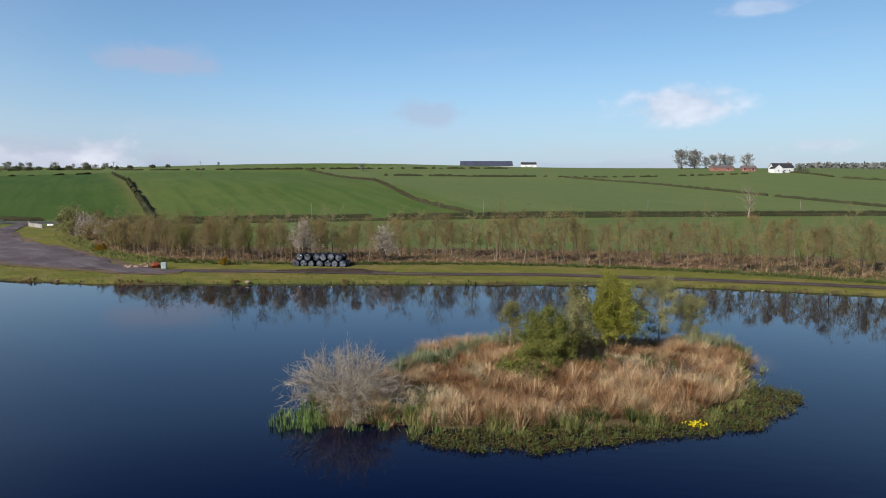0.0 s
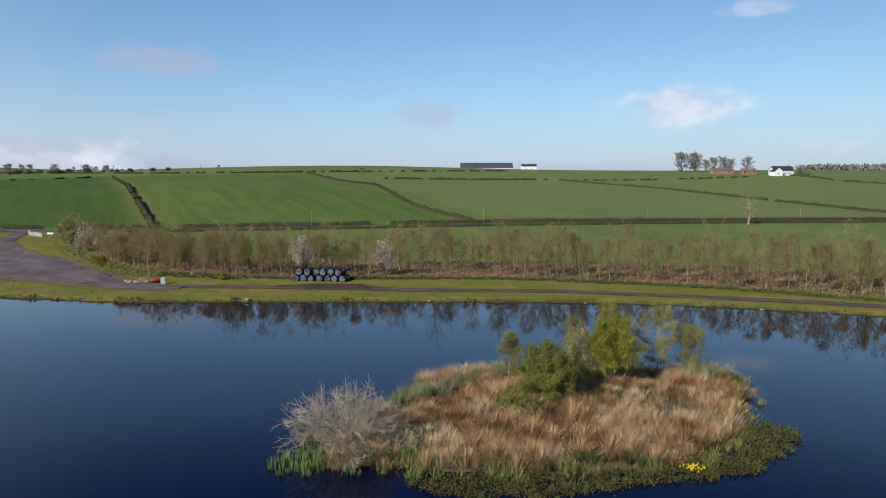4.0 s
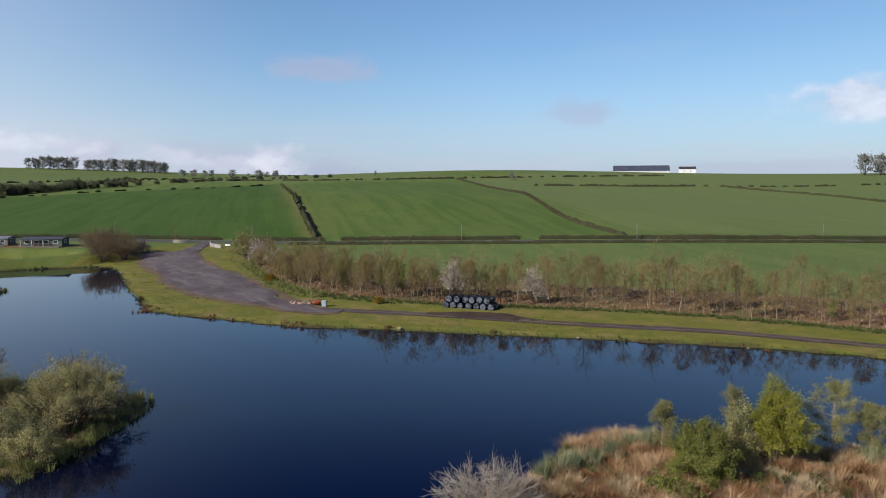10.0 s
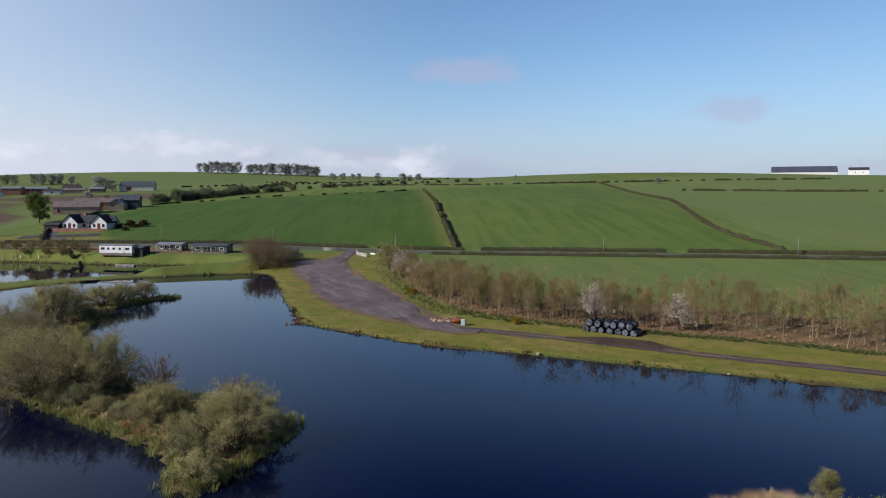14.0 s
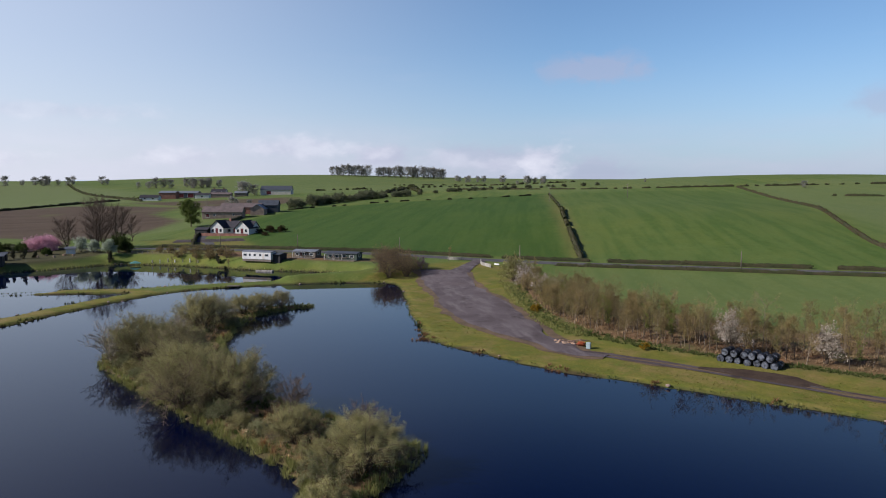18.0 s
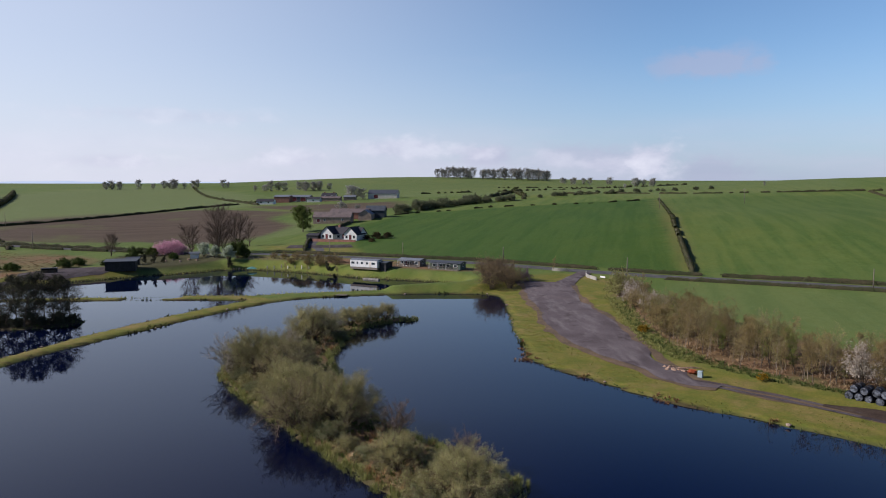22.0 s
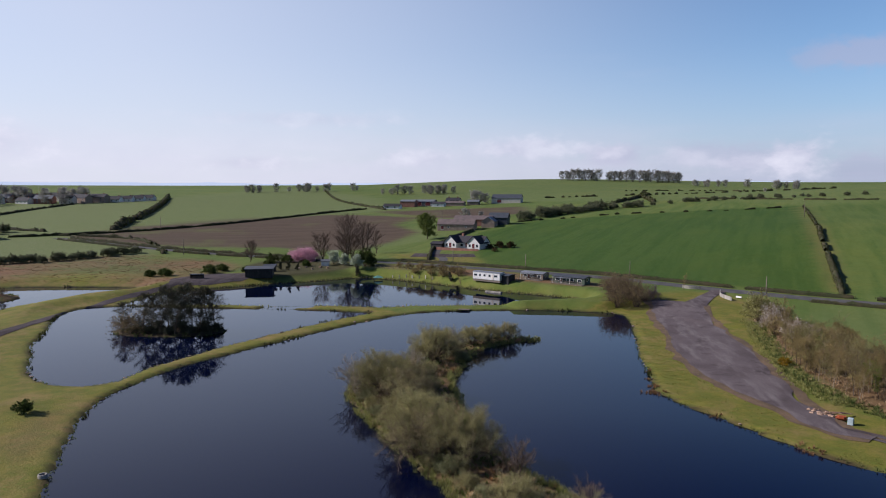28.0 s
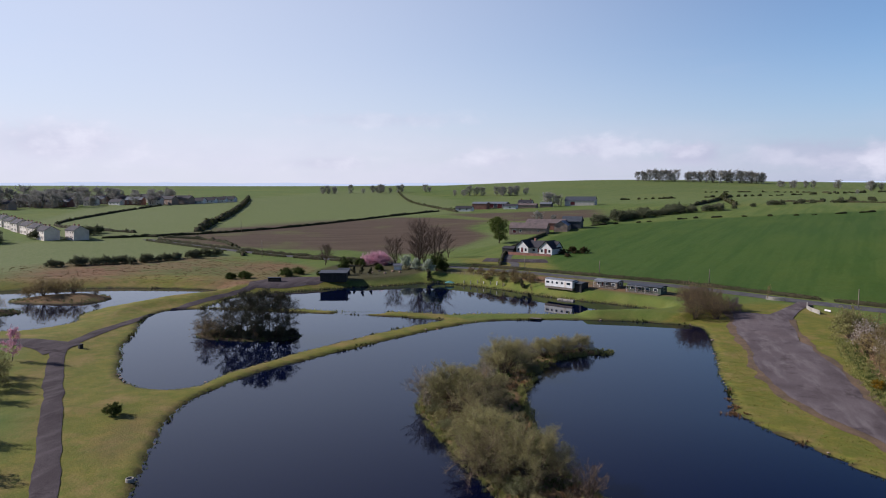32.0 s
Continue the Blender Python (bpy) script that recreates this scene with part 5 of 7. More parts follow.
gb = [dome("pond_garden_bush", "brown and green shrub on the pond side", "bush", rng, (0, 0, 0), M["bark"], M["leaf_alder"], 2.0, 2.8, 14, 7, 6, 3, 0.12, "shrubs along the pond garden", M["twig_dark"], 0.05) for k in range(2)]
copies(gb, [(-214, 147, 0.9), (-208, 148, 1.0), (-203, 149, 1.0), (-198, 150.5, 1.1), (-193, 151.5, 1.0), (-189, 152, 0.9), (-199, 146, 0.8), (-206, 144, 0.8), (-193, 147, 0.9), (-219, 146, 0.8), (-187, 149, 0.7)], rng)
hz = dome("house_shrub", "reddish shrub beside the bungalow", "bush", rng, (-221, 199.5, gz(-221, 199.5)), M["bark"], M["leaf_russet"], 2.6, 3.0, 12, 6, 5, 7, 0.25, "", M["bark"], 0.06)
copies([hz], [(-233, 209, 0.9), (-229, 212, 0.85), (-236, 206, 0.6), (-226, 200, 0.5)], rng)

# ---- hedges ----
def hedge(line, h, w, label, leafmat, seed, gaps=(), dense=7.0, leaf=0.3, ragged=0.25, gappy=0.0):
    """A clipped or ragged field hedge on the ground: a woody core and a coat of leaves."""
    rng = np.random.default_rng(seed)
    p = rounded(line, 6, False)
    u = np.concatenate([[0], np.cumsum(np.hypot(*np.diff(p, axis=0).T))])
    s = np.arange(0, u[-1], 0.9)
    c = np.stack([np.interp(s, u, p[:, i]) for i in (0, 1)], 1)
    t = np.gradient(c, axis=0)
    t /= np.hypot(*t.T)[:, None]
    n = np.stack([-t[:, 1], t[:, 0]], 1)
    keep = np.ones(len(s), bool)
    for a, b in gaps:
        keep &= ~((s > a) & (s < b))
    hs = h * (1 + ragged * np.interp(s, np.arange(0, u[-1] + 3, 2.5), rng.normal(0, 1, len(np.arange(0, u[-1] + 3, 2.5)))))
    if gappy:
        keep &= np.repeat(rng.uniform(size=len(s) // 4 + 1) > gappy, 4)[:len(s)]
    hs = np.maximum(hs, 0.3 * h)
    full = np.convolve(np.pad(keep.astype(float), 1), [0.25, 0.5, 0.25], "valid")
    full[[0, -1]] = 0
    hs = hs * np.clip(full * 2 - 1, 0.0, 1) ** 0.5
    z = height_at(c[:, 0], c[:, 1])
    prof = np.array([(-0.5, -0.05), (-0.52, 0.5), (-0.35, 0.85), (0, 0.95), (0.35, 0.85), (0.52, 0.5), (0.5, -0.05)])
    P = np.concatenate([(c[:, None] + n[:, None] * (prof[:, 0] * w * 0.85)[None, :, None]), (z[:, None] + prof[:, 1] * hs[:, None])[..., None]], -1)
    P[:, 1:6] += rng.normal(0, 0.09, P[:, 1:6].shape)
    ii = np.arange(len(s) * 7).reshape(len(s), 7)
    ok = keep[:-1] & keep[1:]
    F = np.stack([ii[:-1, :-1], ii[:-1, 1:], ii[1:, 1:], ii[1:, :-1]], -1)[ok].reshape(-1, 4)
    ob = thing("hedge", label, "hedge", (0, 0, 0), 0, "field hedges")
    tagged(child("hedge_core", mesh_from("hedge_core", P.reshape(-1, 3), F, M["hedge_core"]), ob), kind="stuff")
    m = int(len(s) * dense)
    i = rng.integers(0, len(s), m)
    i = i[keep[i]]
    a = rng.uniform(0, np.pi, len(i))
    off = np.cos(a) * 0.52 * w + rng.normal(0, 0.06, len(i))
    up = np.abs(np.sin(a)) ** 0.6 * hs[i] * rng.uniform(0.75, 1.12, len(i))
    C = np.stack([c[i, 0] + n[i, 0] * off + t[i, 0] * rng.uniform(-0.5, 0.5, len(i)), c[i, 1] + n[i, 1] * off + t[i, 1] * rng.uniform(-0.5, 0.5, len(i)), z[i] + up], 1)
    leafy = child("leaves", mesh_from("leaves", *leaf_quads(C, leaf, rng), leafmat), ob)
    tagged(leafy, kind="stuff")
    return ob


RD = rounded(ROAD, 6, False)
RD = RD[(RD[:, 0] > -235) & (RD[:, 0] < 260)]
hedge(offset(RD, 4.6)[::4], 1.15, 1.0, "clipped dark hedge along the road's upper side", M["leaf_hedge"], 1, [(128, 131), (160, 164), (221, 226)], 22, 0.2, 0.07)
low = RD[RD[:, 0] > -93]
hedge(offset(low, -4.4)[::4], 0.9, 0.95, "low hedge along the road's lower side", M["leaf_hedge"], 2, (), 18, 0.2, 0.15)
RDW = rounded(ROAD, 6, False)
RDW = RDW[(RDW[:, 0] < -262) & (RDW[:, 0] > -415)]
hedge(offset(RDW, 3.6)[::3], 1.2, 1.3, "low dark hedge beside the western road", M["leaf_hedge"], 24, (), 16, 0.25, 0.2)
hedge(offset(RDW, -3.6)[::3], 1.1, 1.2, "gappy dark hedge beside the western road", M["leaf_hedge"], 25, (), 16, 0.25, 0.3, 0.15)
RUSSET = offset(RD, 4.4)
hedge(RUSSET[(RUSSET[:, 0] > -62) & (RUSSET[:, 0] < -24)][::3], 1.25, 1.1, "russet stretch of beech hedge", M["leaf_russet"], 12, (), 20, 0.2, 0.08)
hedge(RUSSET[(RUSSET[:, 0] > 18) & (RUSSET[:, 0] < 58)][::3], 1.25, 1.1, "russet stretch of beech hedge", M["leaf_russet"], 13, (), 20, 0.2, 0.08)
hedge([(-87, 207), (-108, 247), (-131, 291), (-145, 320)], 1.7, 1.7, "dark thorn hedge climbing between two fields", M["leaf_hedge"], 3, [(60, 64), (78, 84)], 26, 0.24, 0.14)
hedge([(-147, 323), (-160, 348), (-186, 398), (-214, 450)], 1.2, 1.4, "gappy thorn hedge near the hilltop", M["leaf_hedge"], 4, (), 14, 0.3, 0.3, 0.35)
hedge([(10, 230), (4, 238), (-11, 268), (-24, 313), (-42, 386), (-79, 482), (-110, 556)], 1.25, 1.5, "brown unclipped hedge up the hillside", M["leaf_russet"], 5, (), 18, 0.26, 0.2)
hedge([(-42, 492), (-2, 499), (31, 501), (69, 508)], 1.2, 1.5, "dark hedge across the upper field", M["leaf_hedge"], 6, (), 12, 0.34, 0.25, 0.15)
hedge([(70, 508), (120, 505), (180, 520), (240, 545)], 1.0, 1.4, "broken hedge across the upper field", M["leaf_hedge"], 16, (), 12, 0.34, 0.3, 0.45)
hedge([(88, 500), (100, 479), (131, 438), (150, 394), (164, 356), (175, 321), (183, 286), (190, 262)], 1.15, 1.4, "dark hedge slanting down the eastern field", M["leaf_hedge"], 7, [(168, 172)], 12, 0.3, 0.2)
hedge([(277, 578), (289, 541), (290, 498), (330, 470), (400, 440)], 1.2, 1.5, "hedge below the white farmhouse", M["leaf_hedge"], 8, [(70, 78)], 7, 0.5, 0.25)
hedge([(-335, 505), (-282, 507), (-223, 512), (-190, 524), (-149, 545), (-87, 575), (-20, 610), (60, 640)], 1.2, 1.6, "long hedge along the hilltop", M["leaf_hedge"], 9, (), 9, 0.4, 0.3, 0.25)
hedge([(-306, 288), (-294, 318), (-285, 352), (-266, 378), (-246, 398), (-222, 440)], 1.0, 1.2, "low gappy hedge along the field's edge", M["leaf_hedge"], 10, (), 12, 0.3, 0.35, 0.5)
hedge([(-228, 166), (-240, 175.5), (-255, 188), (-273, 208), (-296, 246)], 1.5, 1.4, "dark hedge beside the farm lane", M["leaf_hedge"], 11, (), 8, 0.32, 0.1)
hedge([(-448, 94), (-560, 140), (-700, 190), (-830, 232)], 3.0, 5.0, "tall unclipped hedge between two pale fields", M["leaf_hedge"], 14, [(60, 70)], 7, 0.8, 0.35)
hedge([(-438, 39), (-432, 91), (-446, 171), (-488, 273), (-500, 300)], 1.3, 1.8, "long low field hedge", M["leaf_hedge"], 15, (), 5, 0.5, 0.2)
hedge([(-330, 90), (-360, 95), (-400, 90), (-437, 60)], 1.4, 2.0, "low hedge by the western lane", M["leaf_hedge"], 17, (), 12, 0.35, 0.3, 0.15)
hedge([(-475, 302), (-560, 330), (-700, 380), (-900, 470)], 1.6, 2.4, "far low field hedge on the slope", M["leaf_hedge"], 18, (), 5, 0.7, 0.3)
hedge([(-330, 455), (-420, 560), (-520, 700)], 2.4, 3.5, "dark hedge on the far slope", M["leaf_hedge"], 19, [(80, 90)], 6, 0.8, 0.3)
hedge([(-520, 520), (-470, 600), (-400, 700), (-330, 780)], 1.8, 3.0, "thin hedge below the hilltop wood", M["leaf_hedge"], 20, (), 7, 0.6, 0.3, 0.5)
hedge([(-460, 60), (-540, 20), (-640, 60), (-740, 120)], 1.5, 2.0, "thin hedge behind the terrace", M["leaf_hedge"], 21, (), 4, 0.6, 0.3)
hedge([(-356, 439), (-372, 477), (-399, 528), (-430, 580), (-456, 622)], 2.2, 2.4, "dark hedge climbing beyond the hedgerow", M["leaf_hedge"], 22, (), 8, 0.5, 0.25)
hedge([(-585, 745), (-560, 790), (-520, 815), (-480, 820), (-430, 800)], 1.6, 2.0, "broken hedge below the hilltop wood", M["leaf_hedge"], 23, (), 8, 0.5, 0.3, 0.5)
hb = [dome("hedgerow_tree", "bushy hedgerow thorn in dull leaf", "tree", rng, (0, 0, 0), M["bark"], M["leaf_grey"], 4.6, 5.6, 16, 6, 4, 10, 0.4, "hedgerow bushes", M["twig"], 0.1, scatter=0.45, twig_r=0.03) for k in range(3)]
row = [(-305, 293), (-308, 301), (-311, 310), (-313, 319), (-314, 327), (-315, 335), (-315, 344), (-315, 353), (-315, 362), (-315, 371), (-315, 380), (-314, 390), (-310, 399), (-309, 408), (-311, 430), (-311, 445), (-307, 472), (-302, 492), (-295, 509),
       (-289, 521), (-283, 529), (-276, 536), (-262, 547)]
copies(hb, [(x + rng.normal(0, 1.5), y + rng.normal(0, 1.5), rng.uniform(0.6, 1.05) * (1 if y < 415 else 0.5)) for x, y in row + [(a - 4, b + 4) for a, b in row[:14]]], rng)
west = [(-326, -12), (-327, -4), (-328, 4), (-328, 12), (-329, 19), (-327, 27), (-327, 34), (-326, 41), (-329, 48), (-331, 54), (-333, 60), (-335, 66), (-338, 72), (-340, 78)]
right = [(-323, 447), (-318, 455), (-318, 462), (-311, 467), (-305, 472), (-300, 480), (-299, 487), (-292, 492), (-285, 499), (-280, 506), (-274, 513), (-265, 521), (-259, 529), (-251, 537), (-243, 545), (-233, 558), (-226, 566)]
copies(hb, [(x + rng.normal(0, 1.5), y + rng.normal(0, 1.5), rng.uniform(0.3, 0.6)) for x, y in right], rng)
west = west + [(x - 1, y + 3.5) for x, y in west[3:]]
copies(hb, [(x + rng.normal(0, 1.2), y + rng.normal(0, 1), rng.uniform(0.36, 0.62) * (1.5 if i == 4 else 1)) for i, (x, y) in enumerate(west)], rng)

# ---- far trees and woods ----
# leaf_far carries the haze as colour
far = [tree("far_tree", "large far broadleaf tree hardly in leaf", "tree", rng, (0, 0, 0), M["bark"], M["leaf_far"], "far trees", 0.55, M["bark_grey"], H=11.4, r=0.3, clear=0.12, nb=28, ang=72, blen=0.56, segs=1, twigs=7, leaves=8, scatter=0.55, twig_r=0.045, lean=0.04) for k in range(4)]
wood = [(-850, 852), (-843, 858), (-836, 864), (-829, 871), (-822, 878), (-815, 884), (-808, 891), (-801, 898), (-793, 905), (-785, 911), (-778, 917), (-764, 929), (-757, 935), (-750, 940), (-742, 947), (-734, 953), (-725, 960), (-718, 966), (-711, 970), (-702, 977), (-695, 982), (-688, 987), (-681, 991), (-676, 995)]
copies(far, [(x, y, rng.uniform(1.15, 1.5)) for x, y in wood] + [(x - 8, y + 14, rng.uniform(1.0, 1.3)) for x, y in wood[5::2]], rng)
low_far = [(-606, 921), (-597, 927), (-588, 933), (-573, 942), (-564, 948), (-540, 961), (-458, 890), (-448, 896), (-437, 901), (-933, 366), (-931, 373), (-927, 382), (-918, 403), (-905, 432), (-900, 443), (-894, 454), (-889, 464), (-867, 503),
           (-758, 491), (-754, 497), (-744, 512), (-733, 527), (-729, 533), (-722, 541), (-718, 547), (-711, 556), (-65, 556), (-340, 640), (-200, 620)]
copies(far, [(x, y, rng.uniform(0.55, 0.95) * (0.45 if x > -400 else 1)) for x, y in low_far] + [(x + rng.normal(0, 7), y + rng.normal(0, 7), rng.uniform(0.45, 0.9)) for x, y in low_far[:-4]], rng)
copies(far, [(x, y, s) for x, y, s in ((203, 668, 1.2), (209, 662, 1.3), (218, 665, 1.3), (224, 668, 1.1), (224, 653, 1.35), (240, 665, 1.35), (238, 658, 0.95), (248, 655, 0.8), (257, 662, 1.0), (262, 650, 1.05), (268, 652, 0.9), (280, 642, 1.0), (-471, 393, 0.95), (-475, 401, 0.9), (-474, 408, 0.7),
                                       (-336, 273, 0.6), (-330, 280, 0.45), (295, 575, 0.5))], rng)
townwood = [(-790 + rng.uniform(-80, 40), y + rng.uniform(-10, 10), rng.uniform(0.5, 1.3)) for y in np.linspace(-60, 135, 64)] + [(-835 + rng.uniform(-30, 20), y, rng.uniform(1.1, 1.7)) for y in np.linspace(-20, 70, 9)]
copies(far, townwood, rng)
copies(hb, [(-470 + 8 * k, 40 - 6 * k, 0.8) for k in range(3)] + [(-452, 8, 0.9), (-462, -20, 1.4), (-440, -14, 1.2)], rng)
fw = np.random.default_rng(5)
C = np.stack([fw.uniform(640, 1000, 3200), fw.uniform(1180, 1300, 3200)], 1)
zz = height_at(C[:, 0], C[:, 1])
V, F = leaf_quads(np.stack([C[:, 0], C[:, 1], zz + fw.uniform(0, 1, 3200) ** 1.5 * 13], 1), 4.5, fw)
tagged(new("far_wood", mesh_from("far_wood", V, F, M["leaf_far"])), "brown wood on the far ridge, haze put into its colour", "wood", kind="stuff")


# ---- grasses, reeds and bank plants ----
def blades(centres, n, length, spread, width, rng, lean=0.5):
    """Tussocks of bent blades: each blade two triangles rising from its root."""
    c = np.repeat(np.asarray(centres, float), n, 0)
    m = len(c)
    az, out = rng.uniform(0, 2 * np.pi, m), np.abs(rng.normal(0, 1, m))
    ln = length * rng.uniform(0.55, 1.15, m) * np.repeat(rng.uniform(0.55, 1.4, len(centres)), n)
    d = np.stack([np.cos(az), np.sin(az)], 1)
    root = c.copy()
    root[:, :2] += d * (out * spread * 0.4)[:, None]
    ti = np.minimum(lean * (0.25 + 0.6 * out), 1.25)
    mid = root + np.concatenate([d * (np.sin(ti * 0.6) * ln * 0.6)[:, None], (np.cos(ti * 0.6) * ln * 0.6)[:, None]], 1)
    tip = mid + np.concatenate([d * (np.sin(ti * 1.5) * ln * 0.45)[:, None], (np.cos(ti * 1.5) * ln * 0.45)[:, None]], 1)
    side = np.stack([-np.sin(az + rng.normal(0, 0.7, m)), np.cos(az), 0 * az], 1) * (width * rng.uniform(0.7, 1.3, m))[:, None]
    V = np.stack([root - side, root + side, mid + side * 0.7, mid - side * 0.7, tip], 1).reshape(-1, 3)
    k = np.arange(m)[:, None] * 5
    F = np.concatenate([k + [0, 1, 2], k + [0, 2, 3], k + [3, 2, 4]], 1).reshape(-1, 3)
    return V, F


def stuff(name, vf, material, label, category="grass"):
    return tagged(new(name, mesh_from(name, *vf, material)), label, category, kind="stuff")


def on_ground(xy, lift=-0.03):
    return np.concatenate([xy, (np.maximum(height_at(xy[:, 0], xy[:, 1]), -0.05) + lift)[:, None]], 1)


def inside_spots(poly, n, rng, lo, hi):
    """Random spots whose distance inside the outline lies between lo and hi."""
    a, b = poly.min(0) - 4, poly.max(0) + 4
    xy = rng.uniform(a, b, (n * 12, 2))
    d = -outside(poly, xy[:, 0], xy[:, 1])
    return xy[(d > lo) & (d < hi)][:n]


rg = np.random.default_rng(21)
xy = inside_spots(ISLET, 1000, rg, 0.0, 20)
trees_at = np.array([(6.9, 45), (9.6, 48.6), (12.1, 49.5)])
shade = np.min(np.hypot(xy[:, None, 0] - trees_at[:, 0], xy[:, None, 1] - trees_at[:, 1]), 1)
lush = np.array([noise.noise((x * 0.25, y * 0.25, 2)) for x, y in xy])
big = xy[(lush < 0.25) & (shade > 0.9)]
stuff("tussock_grass", blades(on_ground(big[:460]), 190, 1.0, 0.85, 0.0095, rg, 1.05), M["dry"], "large arching straw-brown tussocks on the islet")
# russet grass; its dark colour also stands in for shadows among the mounds
dark_spots = inside_spots(ISLET, 500, rg, 0.8, 20)
dn = np.array([noise.noise((x * 0.33, y * 0.33, 12)) for x, y in dark_spots])
stuff("russet_tussocks", blades(on_ground(dark_spots[dn > 0.04]), 120, 0.75, 0.7, 0.011, rg, 0.8), M["russet_dry"], "dark russet-brown grass on the islet, partly painted shade")
stuff("pale_tussocks", blades(on_ground(dark_spots[dn < -0.14]), 150, 0.8, 0.75, 0.01, rg, 1.1), M["pale_dry"], "bleached straw tussocks on the islet")
bk = np.concatenate([np.stack([rg.uniform(-3.5, 4.5, 90), 0 * rg.uniform(size=90)], 1), np.stack([rg.uniform(17.5, 21.5, 60), 0 * rg.uniform(size=60)], 1)])
bk[:90, 1] = 44 + (bk[:90, 0] + 3.5) * 0.95 + rg.normal(0, 0.6, 90)
bk[90:, 1] = 51.3 + rg.normal(0, 0.8, 60)
bk = bk[-outside(ISLET, bk[:, 0], bk[:, 1]) > -0.4]
st = np.stack([rg.uniform(-5.5, 1.5, 46), rg.uniform(34.6, 38.0, 46)], 1)
stuff("bleached_sedge", blades(on_ground(st[-outside(ISLET, st[:, 0], st[:, 1]) > -0.2]), 110, 0.85, 0.6, 0.011, rg, 0.8), M["pale_dry"], "bleached sedge tussocks below the dead bush")
stuff("soft_rushes", blades(on_ground(bk), 60, 1.0, 0.45, 0.014, rg, 0.4), M["rush"], "grey-green soft rushes on the islet's far edge", "rushes")
stuff("tussock_litter", blades(on_ground(big[380:]), 26, 0.5, 0.5, 0.014, rg, 0.9), M["litter"], "low dead brown grass between the tussocks")
stuff("green_grass", blades(on_ground(xy[(lush >= 0.24)]), 60, 0.6, 0.4, 0.016, rg, 0.5), M["weed"], "green grass between the tussocks")
e = inside_spots(ISLET, 900, rg, -0.9, 0.9)
we = e[(e[:, 0] < 0) & (e[:, 1] < 40)]
stuff("reed_bed", blades(on_ground(np.concatenate([we[::2], np.stack([rg.uniform(-9.0, -5.8, 45), rg.uniform(34.0, 37.2, 45)], 1)])), 24, 0.55, 0.4, 0.018, rg, 0.2), M["reed"], "bright green upright reeds at the islet's edge", "reeds")
clumpy = np.array([noise.noise((x * 0.5, y * 0.5, 3)) for x, y in e])
stuff("edge_sedge", blades(on_ground(e[(e[:, 0] >= -2) & (clumpy > 0.0)]), 36, 0.5, 0.5, 0.014, rg, 0.45), M["sedge"], "pale green sedge round the islet", "sedge")
MATS = rounded([(-1.5, 33), (0, 31.5), (3, 31.2), (6, 31.3), (10.2, 32.8), (14.7, 33.8), (18.4, 36.2), (20.6, 38.4), (21.1, 40.3), (19.6, 42.2), (17, 40), (13, 36.4), (9, 35), (3, 34.8)], 4)
fl = rg.uniform((-3, 30), (23, 44), (5200, 2))
mat_in, patchy = -outside(MATS, fl[:, 0], fl[:, 1]), np.array([noise.noise((x * 0.8, y * 0.8, 6)) for x, y in fl])
keep = (mat_in + 0.5 * patchy > 0.12) & (patchy + 0.35 * np.clip(mat_in, 0, 1) > -0.22)
P = fl[keep]
c3 = np.concatenate([np.repeat(P, 18, 0) + rg.normal(0, 0.17, (len(P) * 18, 2)), rg.uniform(0.01, 0.22, (len(P) * 18, 1))], 1)
stuff("bogbean", leaf_quads(c3, 0.07, rg, 0.4), M["bogleaf"], "olive mats of bog plants on the water", "water plants")
stuff("mat_sedge", blades(on_ground(P[::3], 0.0), 14, 0.34, 0.3, 0.012, rg, 0.5), M["reed"], "short green sedge standing in the mats", "sedge")
mg = np.concatenate([rg.normal((12.9, 34.4), 0.25, (85, 2)), rg.uniform(0.2, 0.42, (85, 1))], 1)
stuff("marsh_marigold", leaf_quads(mg, 0.085, rg), M["marigold"], "clump of bright yellow marsh marigold", "flowers")

# the crescent island: sedge skirt and rank grass
e = inside_spots(CRESCENT, 1700, rg, -0.5, 0.9)
stuff("island_sedge", blades(on_ground(e), 30, 0.7, 0.5, 0.02, rg, 0.4), M["sedge"], "pale sedge skirting the crescent island", "sedge")
e = inside_spots(CRESCENT, 1500, rg, 0.6, 12)
stuff("island_grass", blades(on_ground(e), 20, 0.45, 0.55, 0.026, rg, 0.6), M["weed"], "rank green grass under the willows")
e = inside_spots(CRESCENT, 600, rg, 0.4, 6)
e = e[np.array([noise.noise((x * 0.12, y * 0.12, 7)) for x, y in e]) > 0.12]
stuff("island_straw", blades(on_ground(e), 40, 0.8, 0.5, 0.02, rg, 0.6), M["dry"], "patches of straw-coloured grass under the willows")
e = np.concatenate([inside_spots(p, 120, rg, -0.4, 3) for p in (PINE_ISLE, WEST_ISLE, WEST_ISLE_2)])
stuff("isle_grass", blades(on_ground(e), 12, 0.5, 0.6, 0.04, rg, 0.5), M["weed"], "rank grass on the small islands")


def along_shore(poly, step, rng, jitter=0.2, inward=0.0):
    q = np.concatenate([poly, poly[:1]])
    u = np.concatenate([[0], np.cumsum(np.hypot(*np.diff(q, axis=0).T))])
    s = np.arange(0, u[-1], step) + rng.uniform(-step, step, len(np.arange(0, u[-1], step))) * 0.45
    p = np.stack([np.interp(s, u, q[:, i]) for i in (0, 1)], 1)
    return p + rng.normal(0, jitter, p.shape)


